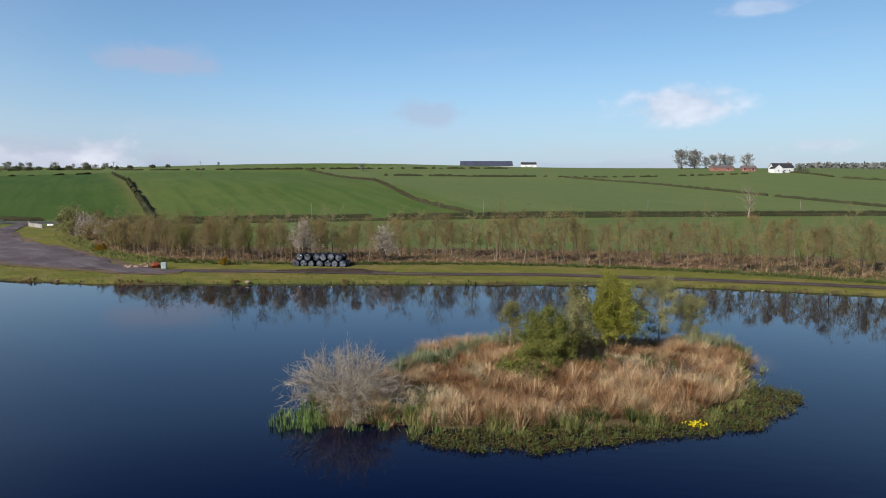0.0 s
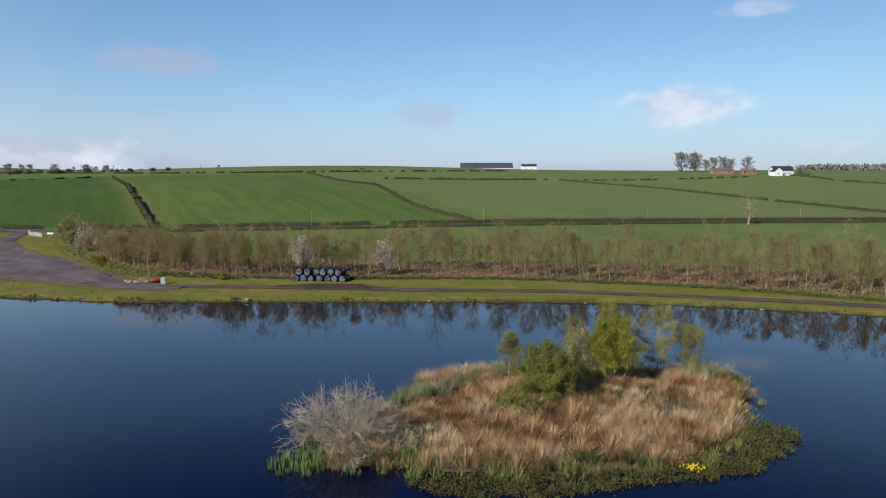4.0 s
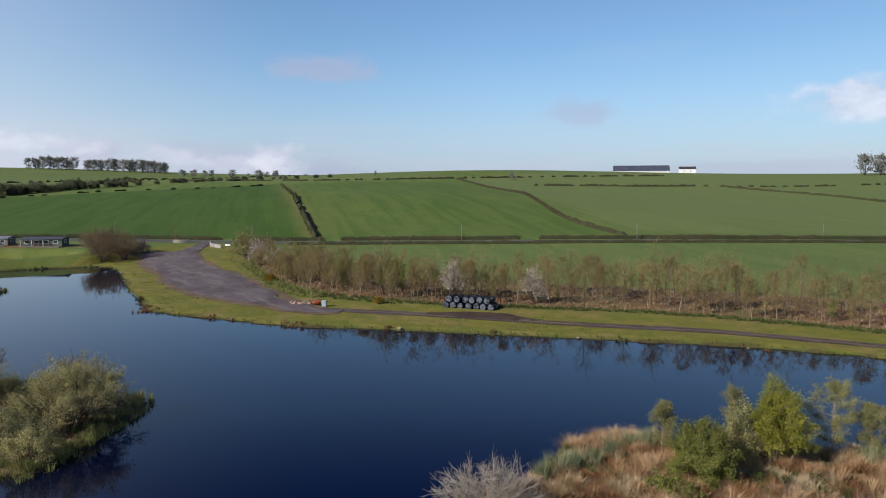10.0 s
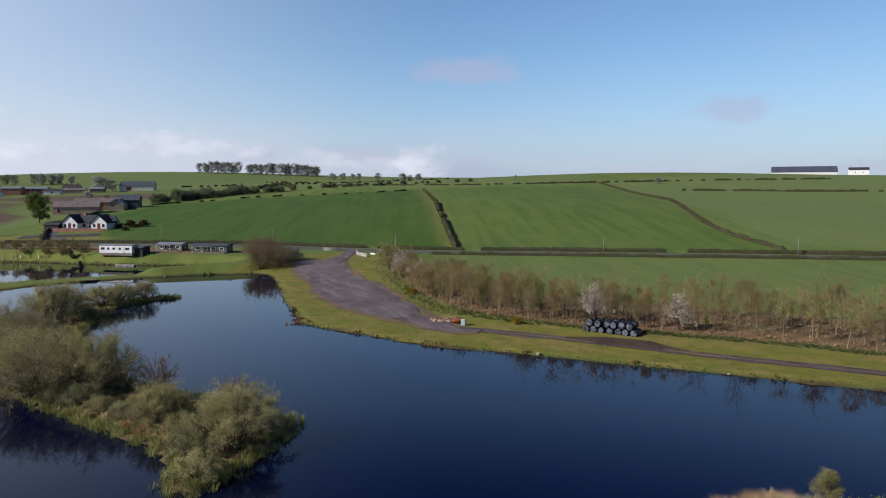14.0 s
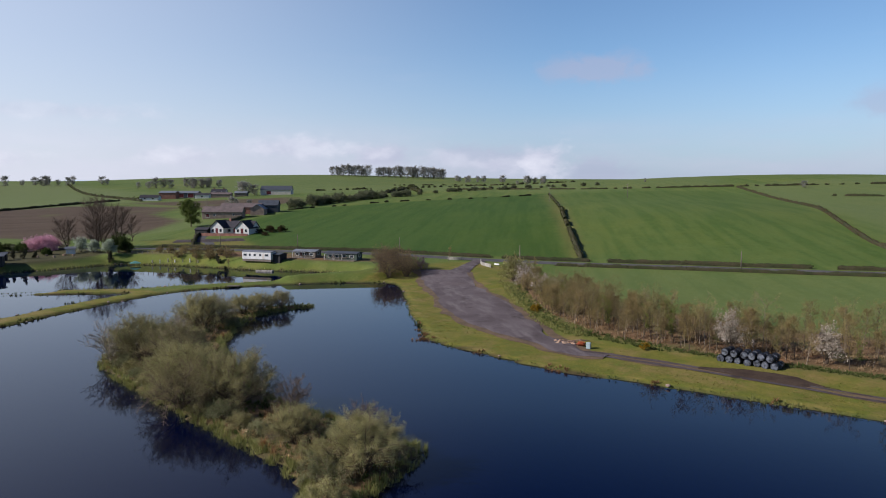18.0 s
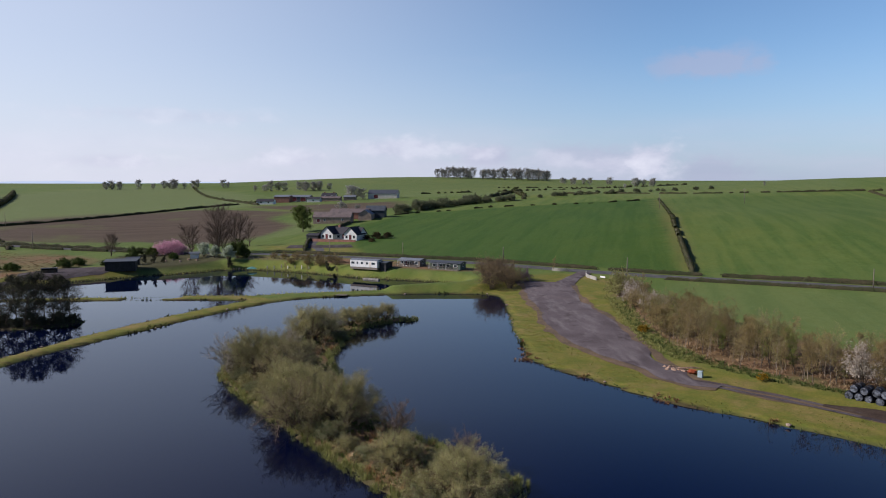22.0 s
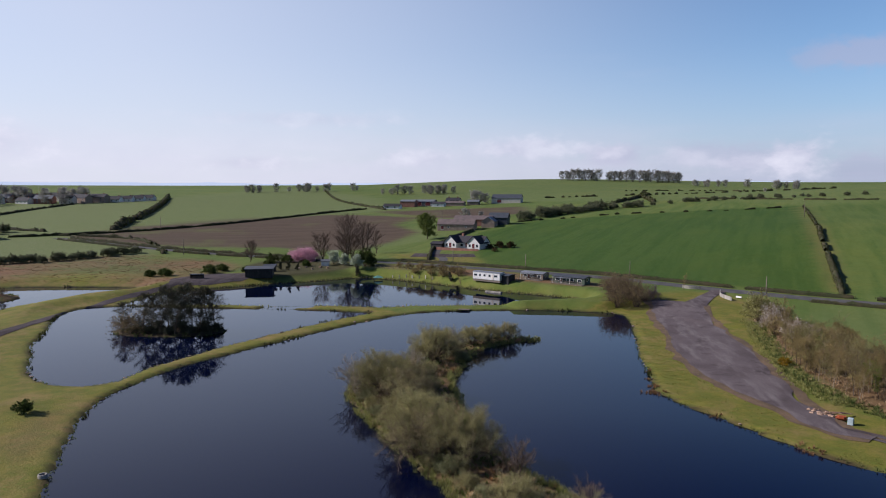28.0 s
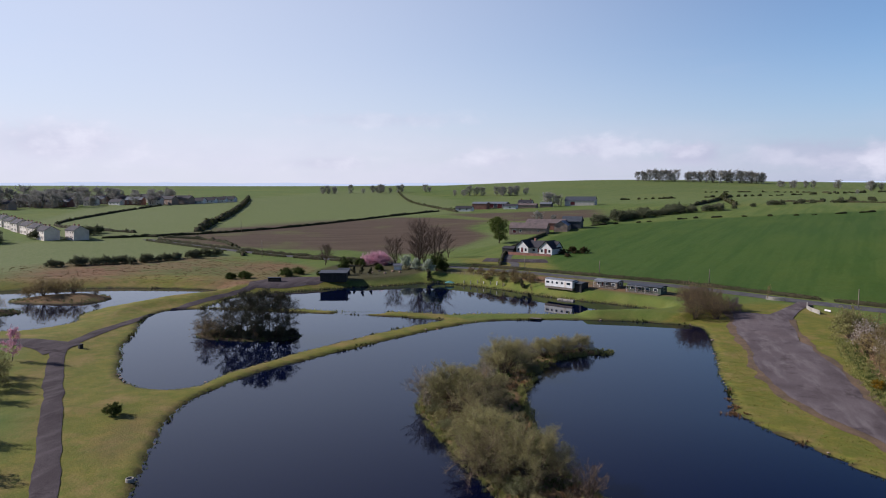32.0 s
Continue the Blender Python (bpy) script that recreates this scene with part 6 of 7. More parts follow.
sp = np.concatenate([along_shore(p, 0.55, rg) for p in (LAKE, PINE_POND, UPPER_POND, WEST_POND)])
sp = sp[(sp[:, 0] < 75) & (sp[:, 1] > -8)]
stuff("bank_edge_grass", blades(on_ground(sp), 9, 0.28, 0.35, 0.03, rg, 0.7), M["weed"], "short ragged grass hanging over the bank's edge")
dk = np.array([noise.noise((x * 0.16, y * 0.16, 1)) for x, y in sp])
stuff("bank_rushes", blades(on_ground(sp[dk > 0.3]), 22, 0.5, 0.3, 0.03, rg, 0.4), M["leaf_hedge"], "dark rush tufts along the shore", "rushes")
# russet clumps on the northern shore
cl = []
for x, y, n, s in ((-67.8, 94.4, 22, 0.8), (-69.5, 96.5, 9, 0.7), (-41.5, 88.6, 9, 0.6), (-40, 88.3, 7, 0.5), (-27, 88.8, 5, 0.3), (-55, 91.2, 5, 0.4), (-73, 100.5, 6, 0.5), (-76, 104, 5, 0.5), (-13, 88.6, 4, 0.3), (20, 86.5, 4, 0.3)):
    cl.append(rg.normal((x, y), s, (n, 2)))
stuff("russet_tufts", blades(on_ground(np.concatenate(cl)), 40, 0.42, 0.3, 0.018, rg, 0.8), foliage("russet_grass", [(0.24, 0.12, 0.05), (0.32, 0.2, 0.1), (0.16, 0.08, 0.04)]), "russet grass tufts on the shore")
wr = np.concatenate([rg.normal((-15 + k * 1.0, 88.4), 0.3, (4, 2)) for k in range(6)])
stuff("white_reeds", blades(on_ground(wr), 14, 0.5, 0.3, 0.015, rg, 0.25), M["sedge"], "sparse pale reeds at the shore", "reeds")

# the floor of the tree belt, its front verge and the slope by the gravel
b = []
for s in np.arange(2, run[-1], 0.1):
    b.append(behind_front(s, rg.uniform(-0.5, 14 if s < 92 else 21)))
b = np.array(b)
stuff("dead_bracken", blades(on_ground(b), 20, 0.6, 0.8, 0.04, rg, 1.1), M["bracken"], "dead brown bracken and grass under the belt", "bracken")
v = np.array([behind_front(s, rg.uniform(-3.0, 0.6) * (1.0 if s < 78 else 0.55)) for s in np.arange(6, run[-1], 0.12)])
stuff("verge_grass", blades(on_ground(v), 22, 0.42, 0.5, 0.03, rg, 0.6), M["weed"], "lush green verge in front of the belt")
v = np.array([behind_front(s, rg.uniform(-4.5, 0.5)) for s in np.arange(0, 62, 0.1)])
stuff("pale_verge", blades(on_ground(v), 22, 0.55, 0.5, 0.025, rg, 0.7), M["sedge"], "pale rank grass on the slope above the gravel")
h = np.stack([rg.uniform(-335, -235, 2600), rg.uniform(-30, 110, 2600)], 1)
hm = (shore(h[:, 0], h[:, 1]) > 3) & (outside(np.array([(-240, 62), (-262, 100), (-300, 100), (-335, 75), (-335, -40), (-300, -30), (-278, 20), (-262, 50)], float), h[:, 0], h[:, 1]) < 2)
stuff("rough_grass", blades(on_ground(h[hm]), 16, 0.24, 1.6, 0.05, rg, 0.9), M["litter"], "rough rank grass on the heath")
sp2 = along_shore(UPPER_POND, 0.8, rg, 0.25)
sp2 = sp2[shore(sp2[:, 0], sp2[:, 1]) > -0.6]
stuff("pond_sedge", blades(on_ground(sp2), 14, 0.6, 0.35, 0.035, rg, 0.4), M["sedge"], "pale sedge round the upper pond", "sedge")
# tufts and clover in the mown banks
mt = rg.uniform((-125, 60), (80, 140), (26000, 2))
sd = shore(mt[:, 0], mt[:, 1])
mt = mt[(sd > 0.5) & (sd < 14) & (mt[:, 1] > 84 - 0.3 * np.abs(mt[:, 0])) & (np.array([noise.noise((x * 0.11, y * 0.11, 5)) for x, y in mt]) > -0.1)]
stuff("bank_tufts", blades(on_ground(mt[:7000]), 7, 0.14, 0.45, 0.03, rg, 0.9), M["tuft"], "short yellowish tufts in the mown bank")


# ---- buildings ----
def box(bm, x0, x1, y0, y1, z0, z1):
    v = [bm.verts.new(p) for p in ((x0, y0, z0), (x1, y0, z0), (x1, y1, z0), (x0, y1, z0), (x0, y0, z1), (x1, y0, z1), (x1, y1, z1), (x0, y1, z1))]
    for f in ((0, 3, 2, 1), (4, 5, 6, 7), (0, 1, 5, 4), (1, 2, 6, 5), (2, 3, 7, 6), (3, 0, 4, 7)):
        bm.faces.new([v[i] for i in f])
    return v


def boxed(name, dims, material, parent, label="", bevel=0.0):
    bm = bmesh.new()
    box(bm, *dims)
    if bevel:
        bmesh.ops.bevel(bm, geom=bm.edges[:], offset=bevel, segments=1, affect="EDGES")
    return part(name, bm, material, parent, label)


def prism(bm, l, w, h, rise, z0=-0.6):
    """Gabled walls, ridge along x."""
    a, b = l / 2, w / 2
    lo = [bm.verts.new(p) for p in ((-a, -b, z0), (a, -b, z0), (a, b, z0), (-a, b, z0))]
    hi = [bm.verts.new(p) for p in ((-a, -b, h), (a, -b, h), (a, b, h), (-a, b, h))]
    r = [bm.verts.new((-a, 0, h + rise)), bm.verts.new((a, 0, h + rise))]
    for f in ((lo[0], lo[1], hi[1], hi[0]), (lo[2], lo[3], hi[3], hi[2]), (lo[1], lo[2], hi[2], r[1], hi[1]), (lo[3], lo[0], hi[0], r[0], hi[3]), tuple(lo[::-1]), (hi[0], hi[1], r[1], r[0]), (hi[2], hi[3], r[0], r[1])):
        bm.faces.new(f)


def slab_roof(bm, l, w, h, rise, over, thick=0.18):
    """Two sloping slabs that meet at the ridge, with overhanging eaves."""
    a, b = l / 2 + over, w / 2
    k = rise / b
    for s in (-1, 1):
        e = b + over
        pts = [(-a, s * e, h - over * k + 0.03), (a, s * e, h - over * k + 0.03), (a, 0, h + rise + 0.03), (-a, 0, h + rise + 0.03)]
        lo, hi = [bm.verts.new(p) for p in pts], [bm.verts.new((p[0], p[1], p[2] + thick)) for p in pts]
        fs = [tuple(lo), tuple(hi[::-1])] + [(lo[i], hi[i], hi[(i + 1) % 4], lo[(i + 1) % 4]) for i in range(4)]
        for f in fs:
            bm.faces.new(f if s > 0 else f[::-1])


def window(parent, side, u, z, w, h, l, wd, frame_mat, glass=True, name="window", l_off=0.0):
    """A window or door on one of the four walls: side f, b (long walls), l, r (gables); u along the wall."""
    bm = bmesh.new()
    t = 0.12
    for d in ((-w / 2, w / 2, -0.04, 0.05, 0, t), (-w / 2, w / 2, -0.04, 0.05, h - t, h), (-w / 2, -w / 2 + t, -0.04, 0.05, t, h - t), (w / 2 - t, w / 2, -0.04, 0.05, t, h - t)):
        box(bm, *d)
    fr = part(name, bm, frame_mat, parent)
    pane = boxed("pane" if glass else "leaf", (-w / 2 + t, w / 2 - t, -0.02, 0.02, t, h - t), M["glass"] if glass else M["red_paint"], fr)
    spot = {"f": ((u, -wd / 2, z), 0), "b": ((u, wd / 2, z), 180), "l": ((-l / 2, -u, z), -90), "r": ((l / 2, u, z), 90)}[side]
    fr.location, fr.rotation_euler = spot[0], (0, 0, radians(spot[1]))
    return fr


def gabled(name, label, category, x, y, turn, l, w, h, rise, wall, roof, windows=(), chimneys=(), over=0.35, group="", trim="white", roof_label="", z=None, ribs=0):
    """A gabled building, ridge along its own x: walls, roof, windows, doors, chimneys."""
    c, s = math.cos(radians(turn)), math.sin(radians(turn))
    corners = [(x + c * a - s * b, y + s * a + c * b) for a, b in ((-l / 2, -w / 2), (l / 2, -w / 2), (l / 2, w / 2), (-l / 2, w / 2))]
    z = z if z is not None else max(gz(*p) for p in corners) * 0.5 + min(gz(*p) for p in corners) * 0.5
    ob = thing(name, label, category, (x, y, z), turn, group)
    bm = bmesh.new()
    prism(bm, l, w, h, rise, -1.6)
    part("wall", bm, M[wall], ob)
    bm = bmesh.new()
    slab_roof(bm, l, w, h, rise, over)
    rf = part("roof", bm, M[roof], ob, roof_label)
    for side, u, wz, ww, wh, *rest in windows:
        window(ob, side, u, wz, ww, wh, l, w, M[rest[1]] if len(rest) > 1 else M[trim], not rest or rest[0] != "door", "door" if rest and rest[0] == "door" else "window")
    for cx in chimneys:
        bm = bmesh.new()
        box(bm, cx - 0.45, cx + 0.45, -0.35, 0.35, h + rise - 0.5, h + rise + 1.0)
        box(bm, cx - 0.52, cx + 0.52, -0.42, 0.42, h + rise + 1.004, h + rise + 1.12)
        part("chimney", bm, M["brick"], rf)
    return ob


# the bungalow: two gabled wings and a linking range
AX = 20.0
wing_w = [("l", -1.9, 0.7, 1.3, 1.5), ("l", 1.9, 0.7, 1.3, 1.5), ("l", 0, 0.3, 1.2, 2.1, "door", "red_paint")]
bung = gabled("bungalow", "white rendered bungalow with two dark slate gables", "house", -246.6, 202.2, AX, 18.4, 6.4, 2.6, 2.7, "white", "slate",
              [("f", -1.8, 0.6, 1.6, 1.4), ("f", 0.6, 0.3, 1.1, 2.0, "door"), ("f", 2.6, 0.6, 1.2, 1.4), ("r", 0, 0.7, 1.5, 1.3)], (-3.0,))
for cx in (-6.1, 6.1):
    w = gabled("wing", "", "", 0, 0, 0, 7.6, 6.4, 2.7, 3.0, "white", "slate", wing_w, (), 0.45, z=0)
    kids = list(w.children)
    m = Matrix.Translation((cx, -2.4, 0)) @ Matrix.Rotation(radians(90), 4, "Z")
    for k in kids:
        k.parent = bung
        k.matrix_basis = m @ k.matrix_basis
    bpy.data.objects.remove(w)
boxed("garden_wall_brick", (-11, 11, -10.2, -9.9, -0.8, 0.5), M["brick"], bung)

gabled("car_port", "dark flat-gabled car port beside the bungalow", "shed", -257, 193, AX, 6, 5, 2.3, 0.8, "dark_wood", "slate")
gabled("stone_barn", "long stone barn with a grey slate roof", "barn", -308, 244, 38, 21, 8.5, 3.2, 2.7, "stone", "barn_roof", [("f", -7.5, 0.2, 2.0, 2.2, "door"), ("f", -4, 1.0, 1.3, 1.2), ("f", 6, 1.2, 1.0, 1.0)])
gabled("cattle_shed", "wide grey-roofed cattle shed of brick", "barn", -316, 263, 38, 22, 11, 3.6, 2.0, "brick", "barn_roof", [("f", 8, 0.2, 3, 3.0, "door")])
gabled("small_barn", "stone barn end with pale roof", "barn", -302, 263, 128, 10, 7.5, 3.2, 2.4, "stone", "tin")
gabled("dark_barn", "tall dark sheeted barn", "barn", -307, 275, 38, 11, 9, 4.0, 2.6, "dark_tin", "dark_tin")
# the farm on the slope
gabled("farm_cottage", "low white cottage with dark roof", "house", -484, 315, 38, 14, 7, 2.3, 1.9, "white", "slate", [("f", -3, 0.8, 1.4, 1.3), ("f", 3, 0.8, 1.4, 1.3), ("l", 0, 0.8, 1.4, 1.3)])
gabled("red_shed", "red brick farm shed with pale roof", "barn", -498, 341, 38, 13, 10, 4.8, 1.4, "brick", "tin")
gabled("open_shed", "dark open-fronted cattle shed", "barn", -499, 359, 38, 19, 11, 4.0, 1.5, "dark_tin", "tin", [("f", -4, 0.2, 5, 3.6, "door"), ("f", 4, 0.2, 5, 3.6, "door")])
gabled("white_shed", "white-walled low farm shed", "barn", -475, 356, 38, 11, 7, 2.6, 1.5, "white", "slate", [("f", 0, 0.6, 1.6, 1.4)])
gabled("long_shed", "long pale-roofed farm shed", "barn", -473, 372, 38, 17, 8, 2.5, 1.4, "stone", "barn_roof")
gabled("farmhouse", "white two-storey farmhouse behind the sheds", "house", -484, 379, 38, 12, 8, 4.0, 2.5, "white", "slate", [("f", -3, 3.0, 1.2, 1.4), ("f", 3, 3.0, 1.2, 1.4)], (-4, 4))
gabled("lean_shed", "small grey shed among the farm trees", "barn", -468, 389, 38, 10, 7, 2.8, 1.5, "grey_wood", "tin")
gabled("big_dark_barn", "large barn with a dark blue-grey roof", "barn", -463, 424, 38, 26, 15, 4.2, 3.4, "cream", "dark_tin", [("f", -6, 0.2, 4, 3.2, "door")])
# the terrace of council houses
row_xy = [(-440, 27), (-447, 13), (-468, 9), (-487, 5), (-508, 0), (-531, -4), (-556, -9), (-584, -15), (-614, -20)]
proto = None
for i, (x, y) in enumerate(row_xy):
    if proto is None:
        proto = gabled("terrace_house", "two-storey cream harled house block with grey hipped roof", "house", x, y, 14, 14.5, 8, 5.2, 2.3, "cream", "slate",
                       [(sd, u, zz, 1.2, 1.3) for sd in ("f",) for u in (-5.4, -2.2, 2.2, 5.4) for zz in (0.8, 3.4)] + [("f", -3.8, 0.1, 1.0, 2.1, "door"), ("f", 3.8, 0.1, 1.0, 2.1, "door"), ("l", 0, 3.2, 1.2, 1.3)], (-3.6, 3.6), group="terrace houses")
    else:
        copy_thing(proto, Matrix.Translation((x, y, gz(x, y))) @ Matrix.Rotation(radians(14), 4, "Z"))
# the village beyond
tr = random.Random(4)
vil = [gabled("village_house", lab, "house", -700, 300 + 30 * i, 70, l, 8, h, 3.0, wl, rf, [("f", u, 0.8, 1.5, 1.3) for u in (-l / 3.2, 0, l / 3.2)] + ([("f", u, 3.4, 1.5, 1.3) for u in (-l / 3.2, l / 3.2)] if h > 4 else []), (l / 3,), group="village houses")
       for i, (l, h, wl, rf, lab) in enumerate(((16, 2.9, "white", "slate", "far white bungalow with dark roof"), (13, 5.2, "cream", "slate", "far cream two-storey house"), (22, 5.4, "stone", "slate", "far grey stone house row"), (18, 5.0, "brick", "tin", "far brick house with pale roof")))]
places = [(-766 - tr.uniform(0, 70), y + tr.uniform(-4, 4)) for y in range(-30, 150, 9)] + [(-762, 160), (-766, 172), (-771, 184), (-778, 196), (-760, 130), (-764, 146), (-758, 118), (-770, 100), (-780, 84)]
for i, (x, y) in enumerate(places):
    p = vil[0] if x in (-762, -766, -771, -778) else vil[tr.randrange(4)]
    a = 40 + tr.uniform(-14, 14)
    if i < 4:
        q = vil[i]
        q.location, q.rotation_euler = (x, y, gz(x, y)), (0, 0, radians(a))
    else:
        copy_thing(p, Matrix.Translation((x, y, gz(x, y))) @ Matrix.Rotation(radians(a), 4, "Z"))
# the hilltop barn with panels on its roof, the white farms and the red steading
sb = gabled("hilltop_barn", "very long hilltop barn with dark solar roof", "barn", 62, 998, 0, 74, 22, 4.0, 7.2, "white", "dark_tin", (), z=41.2)
for k in range(24):
    bm = bmesh.new()
    v = box(bm, -35 + k * 2.95, -35 + k * 2.95 + 2.6, 0, 12.6, 0, 0.08)
    pn = part("solar_panel", bm, M["solar"], sb)
    pn.location, pn.rotation_euler = (0, -11.4, 3.95), (math.atan2(7.2, 11), 0, 0)
gabled("hilltop_house", "white hilltop farmhouse with grey roof", "house", 120, 975, 0, 21, 9, 4.6, 3.0, "white", "slate", [("f", -4, 1, 1.4, 1.4), ("f", 4, 1, 1.4, 1.4)], (-8, 8), z=42.2)
gabled("white_farmhouse", "white farmhouse with dark slate roof", "house", 276, 568, 5, 17, 8, 4.0, 3.4, "white", "slate", [("f", u, 0.9, 1.3, 1.3) for u in (-3, 1, 5)] + [("l", 0, 0.9, 1.3, 1.3)], (6,))
gabled("farm_porch", "white gabled porch wing of the farmhouse", "house", 270, 563.5, 95, 7, 7, 3.6, 3.0, "white", "slate", [("l", 0, 0.9, 1.3, 1.3)])
gabled("steading", "old red stone steading with tiled roof", "barn", 238, 594, 2, 18, 8, 2.6, 2.0, "brick", "barn_roof", [("f", 4, 0.2, 2, 2.4, "door")])
gabled("steading", "red stone barn with arched doors", "barn", 258, 588, -4, 11, 7, 2.6, 2.0, "brick", "barn_roof", [("f", -4, 0.2, 2.2, 2.4, "door"), ("f", 3, 0.2, 2.2, 2.4, "door")])
bm = bmesh.new()
for k in range(8):
    box(bm, k * 1.6, k * 1.6 + 0.25, 0, 0.25, 0, 3.2)
for zz in (0.8, 2.0, 3.0):
    box(bm, 0, 11.5, 0.26, 0.34, zz, zz + 0.2)
part("yard_fence", bm, M["dark_wood"], thing("yard_fence", "dark timber yard fence by the farmhouse", "fence", (287, 566, gz(287, 566)), 0))


# the dark hut by the upper pond
hut = thing("dark_hut", "black timber hut with open red-framed front", "hut", (-236, 97.5, gz(-236, 97.5)), 60)
bm = bmesh.new()
for d in ((-4.6, 4.6, 2.9, 3.1, -0.5, 2.9), (-4.6, 4.6, -3.1, -2.9, -0.5, 2.7), (4.4, 4.6, -2.9, 2.9, -0.5, 2.8), (-4.6, -4.4, 0.6, 2.9, -0.5, 2.8)):
    box(bm, *d)
part("wall", bm, M["dark_wood"], hut)
bm = bmesh.new()
v = box(bm, -5.1, 5.1, -3.4, 3.4, 2.86, 3.02)
for p in v:
    p.co.z += 0.05 * p.co.y
part("roof", bm, M["dark_tin"], hut, "dark sheet roof")
for a in (-2.7, -1.2, 0.4):
    boxed("post", (-4.62, -4.42, a, a + 0.22, -0.4, 2.75), M["red_paint"], hut, "dull red post")
boxed("counter", (-4.5, -4.3, -2.9, 0.6, 0.0, 0.95), M["red_paint"], hut, "dull red counter front")
boxed("floor_deck", (-4.4, 4.4, -2.9, 2.9, -0.1, 0.06), M["grey_wood"], hut)
for k in range(22):
    boxed("wall_board", (-4.55 + k * 0.415, -4.55 + k * 0.415 + 0.38, -3.13, -3.1, -0.45, 2.7), M["dark_wood"], hut)
gabled("back_shed", "small dark shed behind the hut", "shed", -245.5, 105.5, 60, 4, 3, 2.1, 0.5, "dark_wood", "dark_tin")
st = thing("log_store", "low black log store beside the yard", "shed", (-242.5, 77.5, gz(-242.5, 77.5)), 62)
bm = bmesh.new()
for d in ((-2.2, 2.2, 0.7, 0.8, -0.3, 1.5), (-2.2, -2.1, -0.8, 0.7, -0.3, 1.4), (2.1, 2.2, -0.8, 0.7, -0.3, 1.4), (-0.05, 0.05, -0.8, 0.7, -0.3, 1.4)):
    box(bm, *d)
part("wall", bm, M["dark_wood"], st)
boxed("roof", (-2.4, 2.4, -1.0, 1.0, 1.5, 1.6), M["dark_tin"], st)
boxed("log_pile", (-2.0, 2.0, -0.6, 0.6, -0.3, 1.0), M["bark"], st, "stacked logs")

# the static caravan
cv = thing("static_caravan", "long cream-white static caravan on the grass bank", "caravan", (-173.5, 151.0, gz(-173.5, 151.0) + 0.35), 15)
bm = bmesh.new()
box(bm, -5.4, 5.4, -1.55, 1.55, 0.15, 2.5)
bmesh.ops.bevel(bm, geom=bm.edges[:], offset=0.12, segments=2, affect="EDGES")
part("body", bm, M["white"], cv)
bm = bmesh.new()
v = box(bm, -5.5, 5.5, -1.65, 1.65, 2.5, 2.62)
for p in v:
    if p.co.z > 2.55:
        p.co.y *= 0.4
        p.co.z += 0.16
part("roof", bm, M["tin"], cv, "pale grey roof")
boxed("skirt", (-5.3, 5.3, -1.45, 1.45, -0.5, 0.15), M["grey_wood"], cv)
for u, w in ((-4.2, 1.3), (-2.4, 0.7), (-0.6, 0.9), (1.4, 0.9), (3.8, 1.4)):
    fr = boxed("window", (u - w / 2, u + w / 2, -1.6, -1.53, 1.15, 1.95), M["white"], cv)
    boxed("pane", (u - w / 2 + 0.06, u + w / 2 - 0.06, -1.615, -1.602, 1.21, 1.89), M["glass"], fr)
boxed("door", (2.2, 2.95, -1.6, -1.53, 0.3, 2.05), M["cream"], cv)
an = gabled("awning_shed", "black awning shed at the caravan's end", "shed", -167.5, 154.3, 15, 2.6, 4.0, 2.2, 0.3, "dark_wood", "dark_tin")

# the two decked chalets
for (x, y, l, lab, wl, rf) in ((-164.3, 163.4, 8.0, "grey timber chalet with pale sheet roof", "grey_wood", "tin"), (-151.0, 166.4, 11.0, "long green-grey timber chalet with veranda", "green_wood", "dark_tin")):
    ch = gabled("chalet", lab, "chalet", x, y, 14, l, 3.8, 1.95, 0.4, wl, rf, [("f", u, 0.6, 1.4, 1.0) for u in np.arange(-l / 2 + 1.4, l / 2 - 1, 2.6)] + [("r", 0, 0.8, 1.2, 1.1), ("f", -l / 2 + 2.7, 0.05, 0.9, 1.8, "door")], group="chalets")
    boxed("deck", (-l / 2, l / 2, -3.7, -1.92, -0.5, -0.02), M["grey_wood"], ch, "weathered deck")
    for u in np.arange(-l / 2 + 0.05, l / 2, 1.35):
        boxed("rail_post", (u, u + 0.1, -3.68, -3.58, -0.5, 0.9), M["grey_wood"], ch)
    for zz in (0.4, 0.86):
        boxed("rail", (-l / 2, l / 2, -3.72, -3.685, zz, zz + 0.1), M["grey_wood"], ch)
    boxed("veranda_roof", (-l / 2, l / 2 - l * 0.4, -3.3, -2.1, 1.75, 1.82), M["tin"], ch)
    for u in (-l / 2 + 0.2, -l / 2 + l * 0.3, l / 2 - l * 0.42):
        boxed("veranda_post", (u, u + 0.1, -3.25, -3.15, -0.1, 1.745), M["white"], ch)
# garden huts and clutter by the upper pond
gabled("garden_hut", "small white garden hut", "shed", -247.5, 129.5, 60, 3.0, 2.2, 1.8, 0.5, "white", "tin")
tl = thing("market_tent", "small garden gazebo with teal canopy", "gazebo", (-216, 134.5, gz(-216, 134.5)), 60)
for a in (-1.4, 1.3):
    for b in (-1.2, 1.1):
        boxed("leg", (a, a + 0.1, b, b + 0.1, -0.2, 1.7), M["grey_wood"], tl)
bm = bmesh.new()
v = box(bm, -1.7, 1.7, -1.5, 1.5, 1.7, 1.8)
for p in v:
    if p.co.z > 1.75:
        p.co.x *= 0.2
        p.co.y *= 0.2
        p.co.z += 0.55
part("canopy", bm, M["teal"], tl, "teal canopy")


